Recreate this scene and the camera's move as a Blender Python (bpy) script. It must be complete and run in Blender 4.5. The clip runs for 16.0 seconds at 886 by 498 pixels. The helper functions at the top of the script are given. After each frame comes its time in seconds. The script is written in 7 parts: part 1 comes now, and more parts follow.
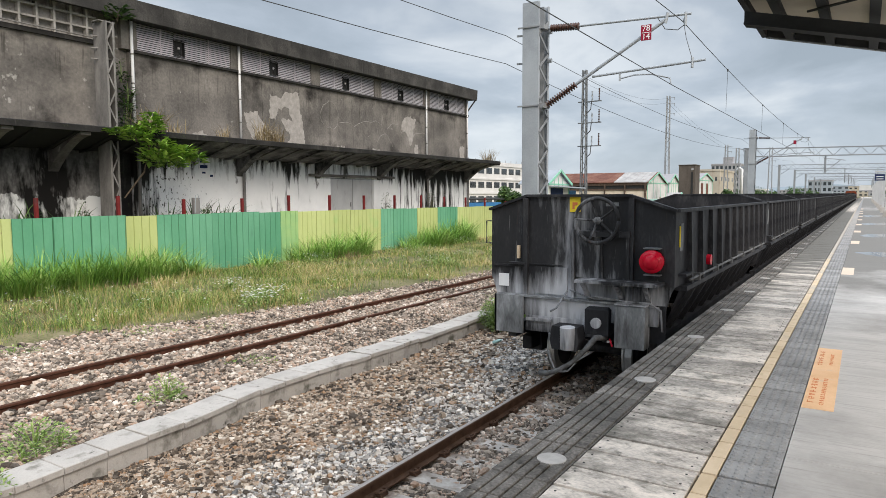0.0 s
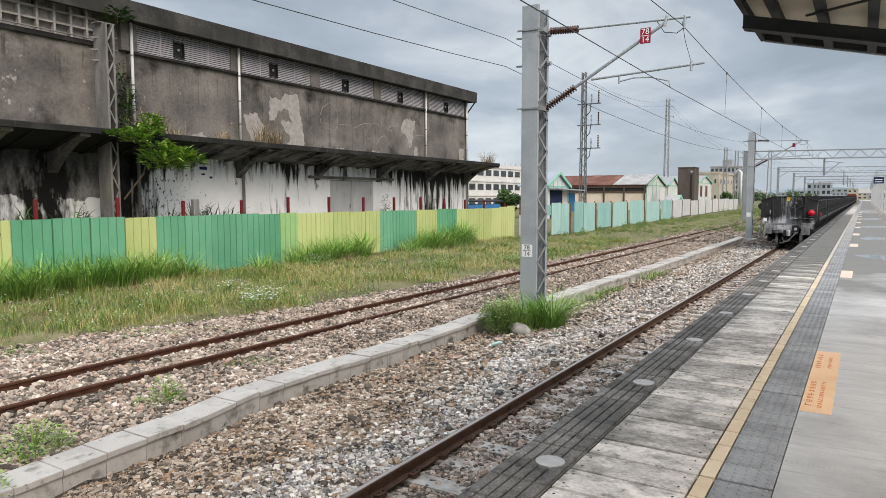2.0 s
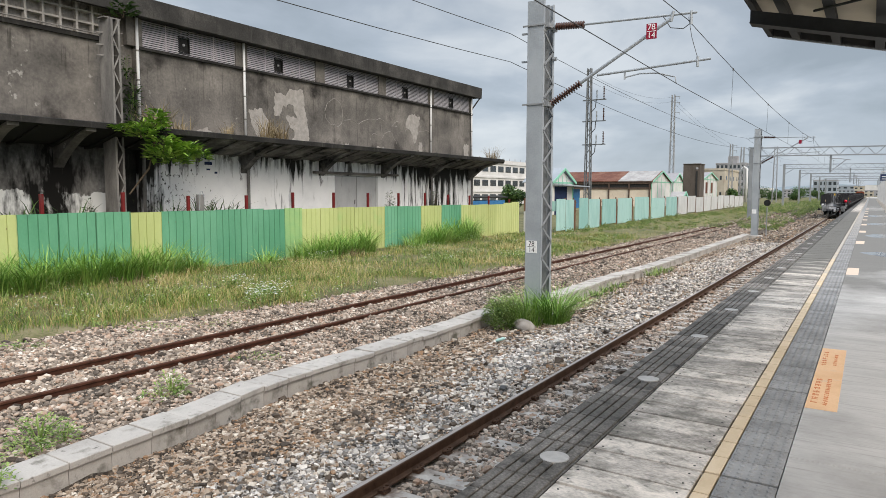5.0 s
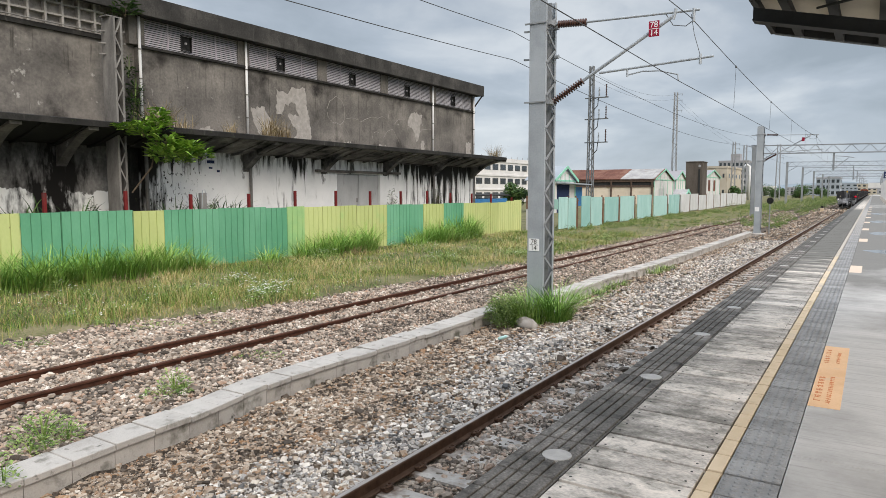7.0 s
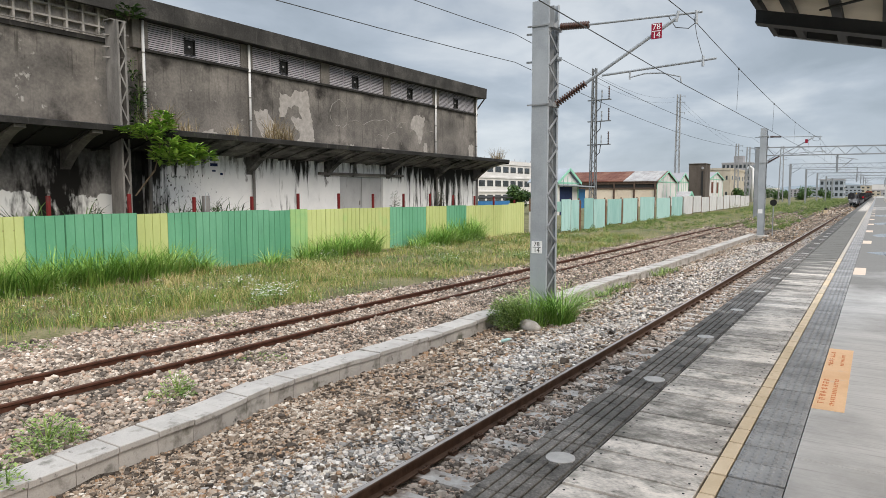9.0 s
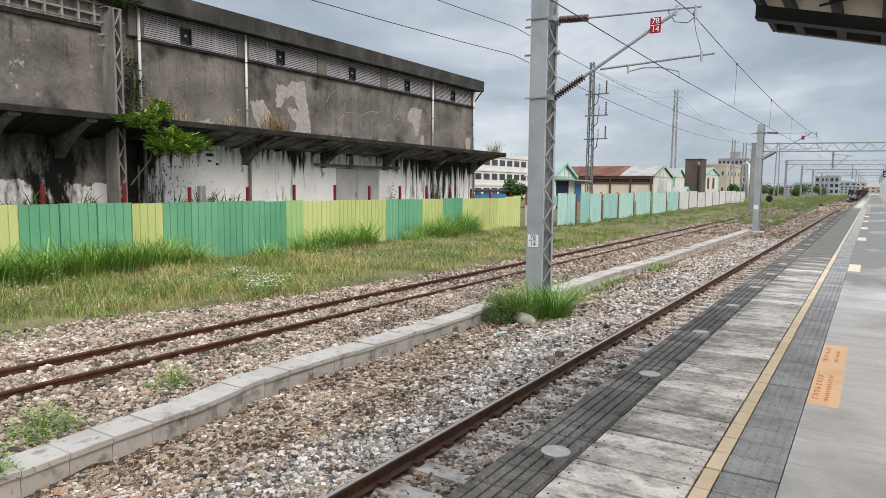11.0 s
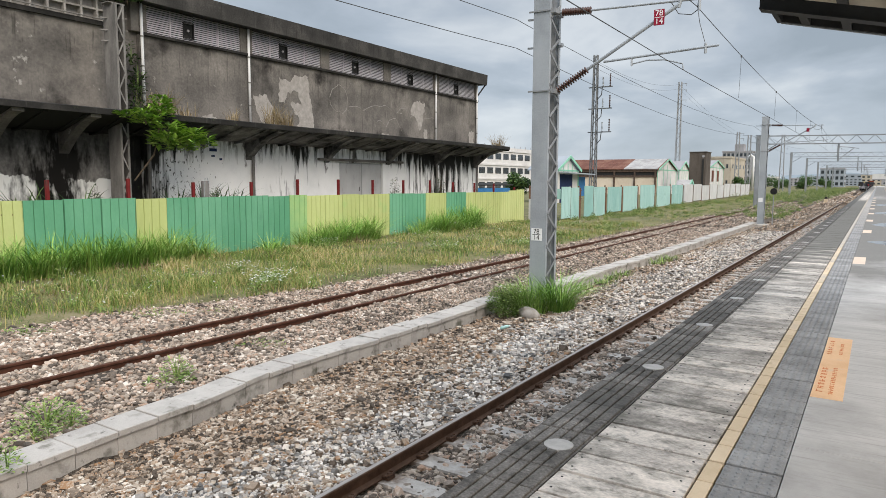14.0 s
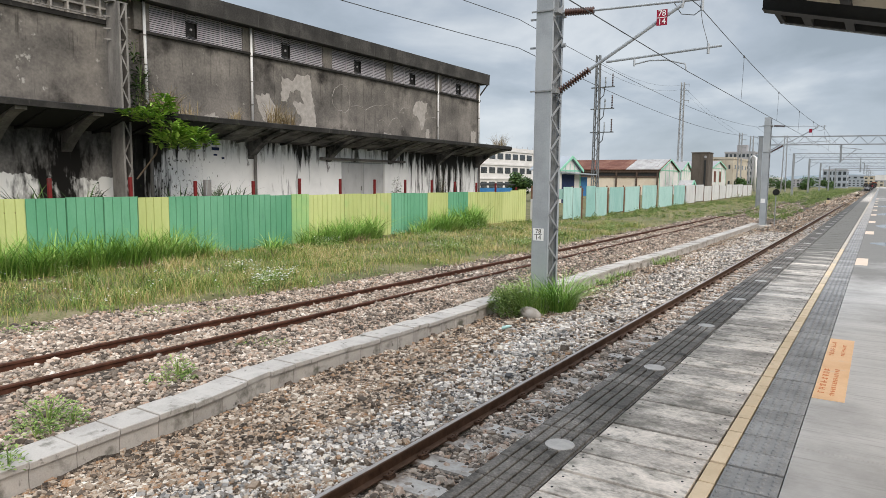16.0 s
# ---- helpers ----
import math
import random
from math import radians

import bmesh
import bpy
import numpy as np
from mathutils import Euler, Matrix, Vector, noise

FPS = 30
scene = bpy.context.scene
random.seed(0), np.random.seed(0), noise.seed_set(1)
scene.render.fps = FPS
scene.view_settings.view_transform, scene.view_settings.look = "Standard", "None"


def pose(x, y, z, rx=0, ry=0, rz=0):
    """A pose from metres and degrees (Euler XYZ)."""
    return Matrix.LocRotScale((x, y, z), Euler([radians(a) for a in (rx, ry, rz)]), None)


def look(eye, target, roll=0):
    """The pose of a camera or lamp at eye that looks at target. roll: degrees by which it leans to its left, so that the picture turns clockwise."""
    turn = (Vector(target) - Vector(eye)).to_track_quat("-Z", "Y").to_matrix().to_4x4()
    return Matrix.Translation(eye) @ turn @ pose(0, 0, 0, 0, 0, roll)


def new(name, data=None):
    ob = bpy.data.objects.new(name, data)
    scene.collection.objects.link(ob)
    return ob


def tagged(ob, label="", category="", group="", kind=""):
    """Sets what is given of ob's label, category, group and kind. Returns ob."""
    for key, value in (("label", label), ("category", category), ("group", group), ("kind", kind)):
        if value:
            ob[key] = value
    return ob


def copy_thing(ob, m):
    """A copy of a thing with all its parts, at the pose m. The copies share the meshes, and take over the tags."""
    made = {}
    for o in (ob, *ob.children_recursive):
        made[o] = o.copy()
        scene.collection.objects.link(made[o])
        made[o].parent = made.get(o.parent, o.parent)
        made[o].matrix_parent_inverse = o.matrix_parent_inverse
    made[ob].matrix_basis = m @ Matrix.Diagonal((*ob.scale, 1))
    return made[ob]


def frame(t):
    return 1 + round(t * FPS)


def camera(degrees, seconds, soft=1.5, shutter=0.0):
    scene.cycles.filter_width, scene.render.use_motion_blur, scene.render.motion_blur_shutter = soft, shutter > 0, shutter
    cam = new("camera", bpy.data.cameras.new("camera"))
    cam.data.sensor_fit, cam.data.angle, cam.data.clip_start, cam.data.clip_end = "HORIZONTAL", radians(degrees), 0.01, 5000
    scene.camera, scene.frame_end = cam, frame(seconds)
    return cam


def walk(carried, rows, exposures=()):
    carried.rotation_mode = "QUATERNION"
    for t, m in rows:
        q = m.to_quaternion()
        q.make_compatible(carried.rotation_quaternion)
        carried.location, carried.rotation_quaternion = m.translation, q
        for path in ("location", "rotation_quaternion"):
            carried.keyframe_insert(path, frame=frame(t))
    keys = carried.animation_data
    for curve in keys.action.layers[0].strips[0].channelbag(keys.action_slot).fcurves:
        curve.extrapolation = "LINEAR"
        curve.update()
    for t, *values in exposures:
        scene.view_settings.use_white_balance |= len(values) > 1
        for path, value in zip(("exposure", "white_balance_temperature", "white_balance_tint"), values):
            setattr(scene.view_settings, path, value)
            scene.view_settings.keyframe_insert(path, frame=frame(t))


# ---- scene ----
# The eye drifts by a centimetre or two and turns slightly, hand-held, on the platform.
# x across the tracks (platform at the positive side), y along the tracks, z = 0 on the rail heads.
cam = camera(67.20, 16.0, soft=0.55)
PATH = [
    (0, -0.001, 0.009, 2.677, 85.352, -0.208, 32.282),
    (0.5, 0.002, 0.004, 2.679, 85.303, -0.111, 32.303),
    (1, 0.002, 0.005, 2.680, 85.311, 0.015, 32.276),
    (1.5, 0.004, -0.001, 2.681, 85.431, 0.044, 32.172),
    (2, 0.006, -0.002, 2.685, 85.515, -0.093, 32.220),
    (2.5, 0.001, -0.004, 2.680, 85.487, -0.125, 32.351),
    (3, -0.004, 0.000, 2.681, 85.309, -0.111, 32.537),
    (3.5, -0.002, 0.001, 2.683, 85.222, 0.005, 32.630),
    (4, -0.001, -0.003, 2.680, 85.232, 0.058, 32.550),
    (6.5, 0.001, 0.003, 2.681, 85.012, 0.077, 32.709),
    (7, -0.000, 0.000, 2.680, 85.011, 0.000, 32.788),
    (7.5, 0.004, -0.008, 2.683, 85.086, -0.054, 32.873),
    (8, 0.005, -0.002, 2.682, 85.175, -0.140, 32.963),
    (8.5, 0.006, -0.004, 2.683, 85.231, -0.165, 33.015),
    (9, 0.001, -0.005, 2.682, 85.220, -0.084, 33.030),
    (11.5, -0.017, 0.005, 2.677, 84.485, 0.560, 32.637),
    (12, -0.015, 0.004, 2.676, 84.445, 0.516, 32.722),
    (12.5, -0.011, 0.004, 2.680, 84.391, 0.467, 32.821),
    (13, -0.014, 0.009, 2.679, 84.311, 0.438, 32.887),
    (13.5, -0.013, 0.006, 2.679, 84.215, 0.391, 32.914),
    (14, -0.011, 0.013, 2.676, 84.096, 0.259, 32.986),
    (14.5, -0.006, 0.005, 2.676, 84.029, 0.124, 33.105),
    (15, -0.008, 0.016, 2.674, 84.020, 0.184, 33.181),
    (15.5, -0.011, 0.010, 2.674, 84.070, 0.361, 33.161),
    (16, -0.012, 0.012, 2.675, 84.070, 0.465, 33.128),
]
walk(cam, [(t, pose(x, y, z, rx, 0, rz) @ pose(0, 0, 0, 0, 0, lean)) for t, x, y, z, rx, lean, rz in PATH],
     exposures=[(0, 0.64), (0.5, 0.55), (1.2, 0.52), (16, 0.52)])

# ---- world: bright overcast sky, soft sun behind the clouds ----
SUN_UP, SUN_TURN = 40, 122
world = bpy.data.worlds.new("overcast_sky")
scene.world = world
world.use_nodes = True
wt = world.node_tree
wn, wl = wt.nodes, wt.links
wn.clear()
w_out = wn.new("ShaderNodeOutputWorld")
w_bg = wn.new("ShaderNodeBackground")
w_sky = wn.new("ShaderNodeTexSky")
w_sky.sky_type, w_sky.sun_disc = "NISHITA", False
w_sky.sun_elevation, w_sky.sun_rotation = radians(SUN_UP), radians(SUN_TURN)
w_co = wn.new("ShaderNodeTexCoord")
w_map = wn.new("ShaderNodeMapping")
w_map.inputs["Scale"].default_value = (1.0, 1.0, 2.7)
w_map.inputs["Location"].default_value = (0.9, 1.3, 0.3)
w_n1 = wn.new("ShaderNodeTexNoise")
w_n1.inputs["Scale"].default_value, w_n1.inputs["Detail"].default_value, w_n1.inputs["Roughness"].default_value = 3.3, 8, 0.52
w_n1.inputs["Distortion"].default_value = 0.35
w_ramp = wn.new("ShaderNodeValToRGB")
cr = w_ramp.color_ramp
cr.elements[0].position, cr.elements[0].color = 0.36, (3.6, 4.2, 4.85, 1)
cr.elements[1].position, cr.elements[1].color = 0.64, (7.1, 7.6, 8.1, 1)
e = cr.elements.new(0.5)
e.color = (4.75, 5.4, 6.2, 1)
w_mix = wn.new("ShaderNodeMixRGB")
w_mix.inputs["Fac"].default_value = 0.9
wl.new(w_co.outputs["Generated"], w_map.inputs["Vector"])
wl.new(w_map.outputs["Vector"], w_n1.inputs["Vector"])
wl.new(w_n1.outputs["Fac"], w_ramp.inputs["Fac"])
wl.new(w_sky.outputs["Color"], w_mix.inputs["Color1"])
wl.new(w_ramp.outputs["Color"], w_mix.inputs["Color2"])
# an overcast sky is brighter towards the zenith
w_sep = wn.new("ShaderNodeSeparateXYZ")
wl.new(w_co.outputs["Generated"], w_sep.inputs[0])
w_rise = wn.new("ShaderNodeValToRGB")
re_ = w_rise.color_ramp.elements
re_[0].position, re_[0].color = 0.0, (0.077, 0.077, 0.077, 1)
re_[1].position, re_[1].color = 0.95, (0.25, 0.25, 0.25, 1)
re_.new(0.10).color = (0.072, 0.072, 0.072, 1)
re_.new(0.36).color = (0.064, 0.064, 0.064, 1)
wl.new(w_sep.outputs["Z"], w_rise.inputs["Fac"])
wl.new(w_mix.outputs["Color"], w_bg.inputs["Color"])
wl.new(w_rise.outputs[0], w_bg.inputs["Strength"])
wl.new(w_bg.outputs["Background"], w_out.inputs["Surface"])

sun = new("sun", bpy.data.lights.new("sun", "SUN"))
sun.data.energy, sun.data.angle, sun.data.color = 2.3, radians(45), (1.0, 0.89, 0.76)
sun.matrix_world = look((50 * math.cos(radians(SUN_UP)) * math.sin(radians(SUN_TURN)), 50 * math.cos(radians(SUN_UP)) * math.cos(radians(SUN_TURN)), 50 * math.sin(radians(SUN_UP))), (0, 0, 0))

# ---- materials ----


def material(name, stops, scale=3.0, stretch=(1, 1, 1), rough=0.85, metal=0.0, bump=0.15, fine=40.0, detail=6,
             island=0.0, obj=0.0, stain=None, spec=0.22, depth=0.01, fleck=0.25, fixed=True):
    """Noise-driven surface: stops are (position, colour); stain = (colour, scale, stretch, low, high)."""
    m = bpy.data.materials.new(name)
    m.use_nodes = True
    nt = m.node_tree
    n, l = nt.nodes, nt.links
    b = n["Principled BSDF"]
    b.inputs["Roughness"].default_value, b.inputs["Metallic"].default_value = rough, metal
    b.inputs["Specular IOR Level"].default_value = spec
    # things that stand still take the place in the world, so that repeats differ; the train takes its own space
    place = n.new("ShaderNodeNewGeometry").outputs["Position"] if fixed else n.new("ShaderNodeTexCoord").outputs["Object"]
    mp = n.new("ShaderNodeMapping")
    mp.inputs["Scale"].default_value = stretch
    l.new(place, mp.inputs["Vector"])
    tx = n.new("ShaderNodeTexNoise")
    tx.inputs["Scale"].default_value, tx.inputs["Detail"].default_value, tx.inputs["Roughness"].default_value = scale, detail, 0.6
    l.new(mp.outputs["Vector"], tx.inputs["Vector"])
    fac = tx.outputs["Fac"]

    def add(socket, other, k):
        a = n.new("ShaderNodeMath")
        a.operation = "MULTIPLY_ADD"
        s = n.new("ShaderNodeMath")
        s.operation = "SUBTRACT"
        l.new(other, s.inputs[0])
        s.inputs[1].default_value = 0.5
        l.new(s.outputs[0], a.inputs[0])
        a.inputs[1].default_value = k
        l.new(socket, a.inputs[2])
        return a.outputs[0]

    f2 = n.new("ShaderNodeTexNoise")
    f2.inputs["Scale"].default_value, f2.inputs["Detail"].default_value = fine, 4
    l.new(mp.outputs["Vector"], f2.inputs["Vector"])
    if fleck:
        fac = add(fac, f2.outputs["Fac"], fleck)
    if island:
        g = n.new("ShaderNodeNewGeometry")
        fac = add(fac, g.outputs["Random Per Island"], island)
    if obj:
        o = n.new("ShaderNodeObjectInfo")
        fac = add(fac, o.outputs["Random"], obj)
    rp = n.new("ShaderNodeValToRGB")
    el = rp.color_ramp.elements
    el[0].position, el[0].color = stops[0][0], (*stops[0][1], 1)
    el[1].position, el[1].color = stops[-1][0], (*stops[-1][1], 1)
    for p, c in stops[1:-1]:
        el.new(p).color = (*c, 1)
    l.new(fac, rp.inputs["Fac"])
    colour = rp.outputs["Color"]
    for st in stain or ():
        sm = n.new("ShaderNodeMapping")
        sm.inputs["Scale"].default_value = st[2]
        l.new(place, sm.inputs["Vector"])
        sx = n.new("ShaderNodeTexNoise")
        sx.inputs["Scale"].default_value, sx.inputs["Detail"].default_value, sx.inputs["Roughness"].default_value = st[1], 8, 0.62
        l.new(sm.outputs["Vector"], sx.inputs["Vector"])
        sf = sx.outputs["Fac"]
        if len(st) > 5:  # a stretch of the wall where the stain is heavier: axis, centre, half width, gain
            sp = n.new("ShaderNodeSeparateXYZ")
            l.new(place, sp.inputs[0])
            for axis, centre, half, gain in st[5]:
                d = n.new("ShaderNodeMath")
                d.operation = "SUBTRACT"
                l.new(sp.outputs[axis], d.inputs[0])
                d.inputs[1].default_value = centre
                a = n.new("ShaderNodeMath")
                a.operation = "ABSOLUTE"
                l.new(d.outputs[0], a.inputs[0])
                r = n.new("ShaderNodeMapRange")
                r.interpolation_type = "SMOOTHSTEP"
                r.inputs["From Min"].default_value, r.inputs["From Max"].default_value = half, 0.0
                r.inputs["To Min"].default_value, r.inputs["To Max"].default_value = 0.0, gain
                l.new(a.outputs[0], r.inputs["Value"])
                q = n.new("ShaderNodeMath")
                l.new(sf, q.inputs[0])
                l.new(r.outputs[0], q.inputs[1])
                sf = q.outputs[0]
        sr = n.new("ShaderNodeMapRange")
        sr.inputs["From Min"].default_value, sr.inputs["From Max"].default_value = st[3], st[4]
        l.new(sf, sr.inputs["Value"])
        mx = n.new("ShaderNodeMixRGB")
        l.new(sr.outputs[0], mx.inputs["Fac"])
        l.new(colour, mx.inputs["Color1"])
        mx.inputs["Color2"].default_value = (*st[0], 1)
        colour = mx.outputs["Color"]
    l.new(colour, b.inputs["Base Color"])
    if bump:
        bp = n.new("ShaderNodeBump")
        bp.inputs["Strength"].default_value, bp.inputs["Distance"].default_value = bump, depth
        l.new(f2.outputs["Fac"], bp.inputs["Height"])
        l.new(bp.outputs["Normal"], b.inputs["Normal"])
    return m


def grey(v, warm=0.0):
    return (v * (1 + warm), v, v * (1 - warm))


M = {}
M["ballast"] = material("ballast_stone", [(0.08, (0.045, 0.036, 0.029)), (0.30, (0.125, 0.097, 0.075)), (0.46, (0.29, 0.225, 0.17)), (0.58, (0.40, 0.33, 0.265)), (0.66, (0.27, 0.15, 0.075)), (0.76, (0.43, 0.355, 0.285)), (0.95, (0.66, 0.60, 0.52))],
                        1.1, island=0.80, fine=55, bump=0.35, rough=0.9, fleck=0.25)
M["pebble"] = material("pale_siding_pebble", [(0.08, (0.06, 0.05, 0.042)), (0.28, (0.165, 0.134, 0.11)), (0.5, (0.315, 0.258, 0.21)), (0.62, (0.41, 0.35, 0.29)), (0.70, (0.33, 0.215, 0.15)), (0.95, (0.68, 0.62, 0.55))],
                        1.4, island=0.76, fine=55, bump=0.3, rough=0.9, fleck=0.2)
# Bed under the loose stones; the shade in their gaps is put into it.
M["ballast_bed"] = material("ballast_bed", [(0.25, (0.026, 0.021, 0.017)), (0.5, (0.085, 0.069, 0.055)), (0.75, (0.22, 0.185, 0.15))], 14, fine=60, bump=1.0, depth=0.04, fleck=0.9)
M["fines"] = material("pale_ballast_stone", [(0.10, grey(0.07)), (0.4, grey(0.29, 0.075)), (0.6, grey(0.44, 0.085)), (0.88, grey(0.70, 0.09))], 1.6, island=0.72, fine=60, bump=0.35)
M["soil"] = material("grassy_soil", [(0.3, (0.075, 0.07, 0.032)), (0.5, (0.13, 0.125, 0.055)), (0.7, (0.22, 0.19, 0.11))], 0.6, fine=14, bump=0.8, depth=0.03, fleck=0.7)
M["rail_rust"] = material("rusty_rail_steel", [(0.3, (0.05, 0.022, 0.014)), (0.6, (0.10, 0.042, 0.026))], 6, fine=60, rough=0.75, metal=0.2, bump=0.2)
M["rail_brown"] = material("brown_rail_steel", [(0.3, (0.05, 0.027, 0.017)), (0.7, (0.115, 0.066, 0.043))], 6, fine=60, rough=0.65, metal=0.2, bump=0.2)
M["rail_shine"] = material("worn_rail_head", [(0.3, (0.368, 0.322, 0.294)), (0.7, (0.552, 0.497, 0.46))], 4, stretch=(20, 0.4, 1), rough=0.38, metal=0.8, bump=0.03)
M["sleeper"] = material("concrete_sleeper", [(0.3, grey(0.26, 0.10)), (0.7, grey(0.46, 0.09))], 4, fine=50, bump=0.25,
                        stain=[((0.14, 0.10, 0.075), 5, (1, 1, 1), 0.55, 0.80, ((0, -3.80, 0.34, 0.30), (0, -2.70, 0.30, 0.30)))])
M["trough"] = material("pale_concrete_trough", [(0.25, grey(0.28, 0.08)), (0.5, grey(0.39, 0.08)), (0.75, grey(0.48, 0.075))], 1.6, fine=60, bump=0.3, obj=0.14, fleck=0.35,
                       stain=[((0.20, 0.19, 0.165), 1.6, (1, 1, 1), 0.55, 0.8), ((0.09, 0.085, 0.072), 7.0, (1, 1, 1), 0.63, 0.72), ((0.12, 0.115, 0.09), 3.0, (1, 1, 1), 0.56, 0.72, ((2, -0.30, 0.20, 0.05),))])
M["edge_dark"] = material("dark_worn_platform_edge", [(0.2, grey(0.05, 0.09)), (0.45, grey(0.105, 0.09)), (0.65, grey(0.17, 0.09)), (0.9, grey(0.40, 0.09))], 3.2, fine=60, bump=0.3, obj=0.25, fleck=0.7,
                          stain=[((0.035, 0.033, 0.03), 7, (1, 1, 1), 0.55, 0.70), ((0.085, 0.082, 0.077), 0.6, (1, 1, 1), 0.60, 0.85, ((1, 46, 36, 0.6), (1, 150, 110, 0.5)))])
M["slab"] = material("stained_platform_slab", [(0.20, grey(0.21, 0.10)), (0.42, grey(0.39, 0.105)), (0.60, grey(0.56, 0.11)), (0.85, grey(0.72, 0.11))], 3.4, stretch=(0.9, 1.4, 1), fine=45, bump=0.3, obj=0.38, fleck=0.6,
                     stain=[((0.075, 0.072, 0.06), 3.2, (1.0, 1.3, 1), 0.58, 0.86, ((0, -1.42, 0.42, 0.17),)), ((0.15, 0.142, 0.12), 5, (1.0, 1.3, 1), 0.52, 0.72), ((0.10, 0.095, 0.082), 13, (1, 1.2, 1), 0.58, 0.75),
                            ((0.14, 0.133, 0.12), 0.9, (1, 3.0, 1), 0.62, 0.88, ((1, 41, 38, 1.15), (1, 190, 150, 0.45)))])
# Joint dirt, also the shade painted behind louvre slats and in open bands.
M["groove"] = material("joint_dirt", [(0.3, grey(0.018)), (0.7, grey(0.04))], 8, bump=0)
M["tan"] = material("tan_warning_block", [(0.3, (0.54, 0.42, 0.28)), (0.7, (0.64, 0.51, 0.36))], 5, fine=60, bump=0.15, obj=0.25,
                    stain=[((0.40, 0.355, 0.31), 0.8, (1, 1, 1), 0.56, 0.85, ((1, 36, 28, 0.9),)), ((0.20, 0.15, 0.09), 7, (1, 1, 1), 0.6, 0.85)])
M["tan_pale"] = material("worn_pale_warning_line", [(0.3, (0.359, 0.296, 0.234)), (0.7, (0.437, 0.374, 0.312))], 2, fine=60, bump=0.1)
M["orange_pale"] = material("faded_orange_floor_marking", [(0.3, (0.55, 0.43, 0.34)), (0.7, (0.64, 0.52, 0.42))], 3, fine=60, bump=0.05)
M["tactile"] = material("dark_grey_tactile_tile", [(0.3, grey(0.18, 0.01)), (0.7, grey(0.31, 0.01))], 4, fine=80, bump=0.2, obj=0.2, rough=0.75,
                        stain=[((0.33, 0.31, 0.29), 1.2, (1, 1, 1), 0.62, 0.95, ((1, 50, 38, 0.5),))])
M["floor"] = material("brushed_platform_concrete", [(0.25, grey(0.339, 0.045)), (0.5, grey(0.435, 0.045)), (0.75, grey(0.498, 0.045))], 0.9, stretch=(1, 3.0, 1), fine=26, bump=0.2, rough=0.92, spec=0.15,
                      stain=[((0.18, 0.172, 0.16), 0.5, (1, 0.7, 1), 0.54, 0.80, ((1, 42, 40, 1.0), (1, 165, 125, 0.80))), ((0.26, 0.25, 0.235), 5, (0.5, 7, 1), 0.52, 0.85)])
M["plinth"] = material("platform_wall_concrete", [(0.3, grey(0.07, 0.05)), (0.7, grey(0.20, 0.05))], 1.2, fine=30, bump=0.3)
M["cover"] = material("pale_metal_cover", [(0.3, grey(0.32, 0.06)), (0.7, grey(0.42, 0.06))], 12, fine=90, rough=0.5, bump=0.1)
M["orange"] = material("orange_floor_marking", [(0.3, (0.66, 0.40, 0.215)), (0.7, (0.78, 0.51, 0.30))], 3, fine=60, bump=0.05, rough=0.6, fleck=0.4,
                       stain=[((0.55, 0.42, 0.31), 6, (1, 1, 1), 0.58, 0.85)])
M["red_ink"] = material("red_print", [(0.3, (0.55, 0.16, 0.06)), (0.7, (0.62, 0.22, 0.09))], 9, bump=0)
M["water"] = material("wet_film", [(0.3, grey(0.16)), (0.7, grey(0.22))], 2, bump=0.0, rough=0.10, spec=0.7)
M["galv"] = material("galvanised_pole_steel", [(0.25, (0.27, 0.29, 0.31)), (0.5, (0.36, 0.385, 0.41)), (0.75, (0.43, 0.45, 0.47))], 0.9, fine=30, rough=0.55, metal=0.25, bump=0.08,
                     stain=[((0.22, 0.23, 0.24), 6, (1, 1, 0.12), 0.58, 0.85)])
# Shaded copy of the pole steel: the lattice side's shade is in its colour.
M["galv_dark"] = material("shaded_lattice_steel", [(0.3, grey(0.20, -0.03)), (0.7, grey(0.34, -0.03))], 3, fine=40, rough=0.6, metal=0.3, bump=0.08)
M["galv_far"] = material("weathered_gantry_steel", [(0.3, (0.17, 0.185, 0.20)), (0.7, (0.27, 0.285, 0.30))], 0.7, fine=20, rough=0.6, metal=0.2, bump=0.05)
M["old_steel"] = material("old_grey_steel", [(0.3, grey(0.10, 0.05)), (0.7, grey(0.24, 0.05))], 2.5, stretch=(1, 1, 0.3), fine=40, rough=0.8, bump=0.1)
M["tower_steel"] = material("dark_tower_steel", [(0.3, grey(0.09, -0.05)), (0.7, grey(0.20, -0.05))], 2.0, fine=30, rough=0.6, metal=0.2, bump=0.05)
M["insulator"] = material("brown_porcelain", [(0.3, (0.05, 0.024, 0.018)), (0.7, (0.085, 0.045, 0.035))], 5, rough=0.25, bump=0)
M["wire"] = material("dark_wire", [(0.3, grey(0.05)), (0.7, grey(0.09))], 5, rough=0.6, metal=0.4, bump=0)
M["red_sign"] = material("red_sign_plate", [(0.3, (0.22, 0.010, 0.028)), (0.7, (0.28, 0.016, 0.04))], 6, rough=0.5, bump=0)
M["white_sign"] = material("white_sign_plate", [(0.3, grey(0.72)), (0.7, grey(0.82))], 6, rough=0.5, bump=0)
M["black"] = material("black_paint", [(0.3, grey(0.012)), (0.7, grey(0.025))], 6, rough=0.5, bump=0)
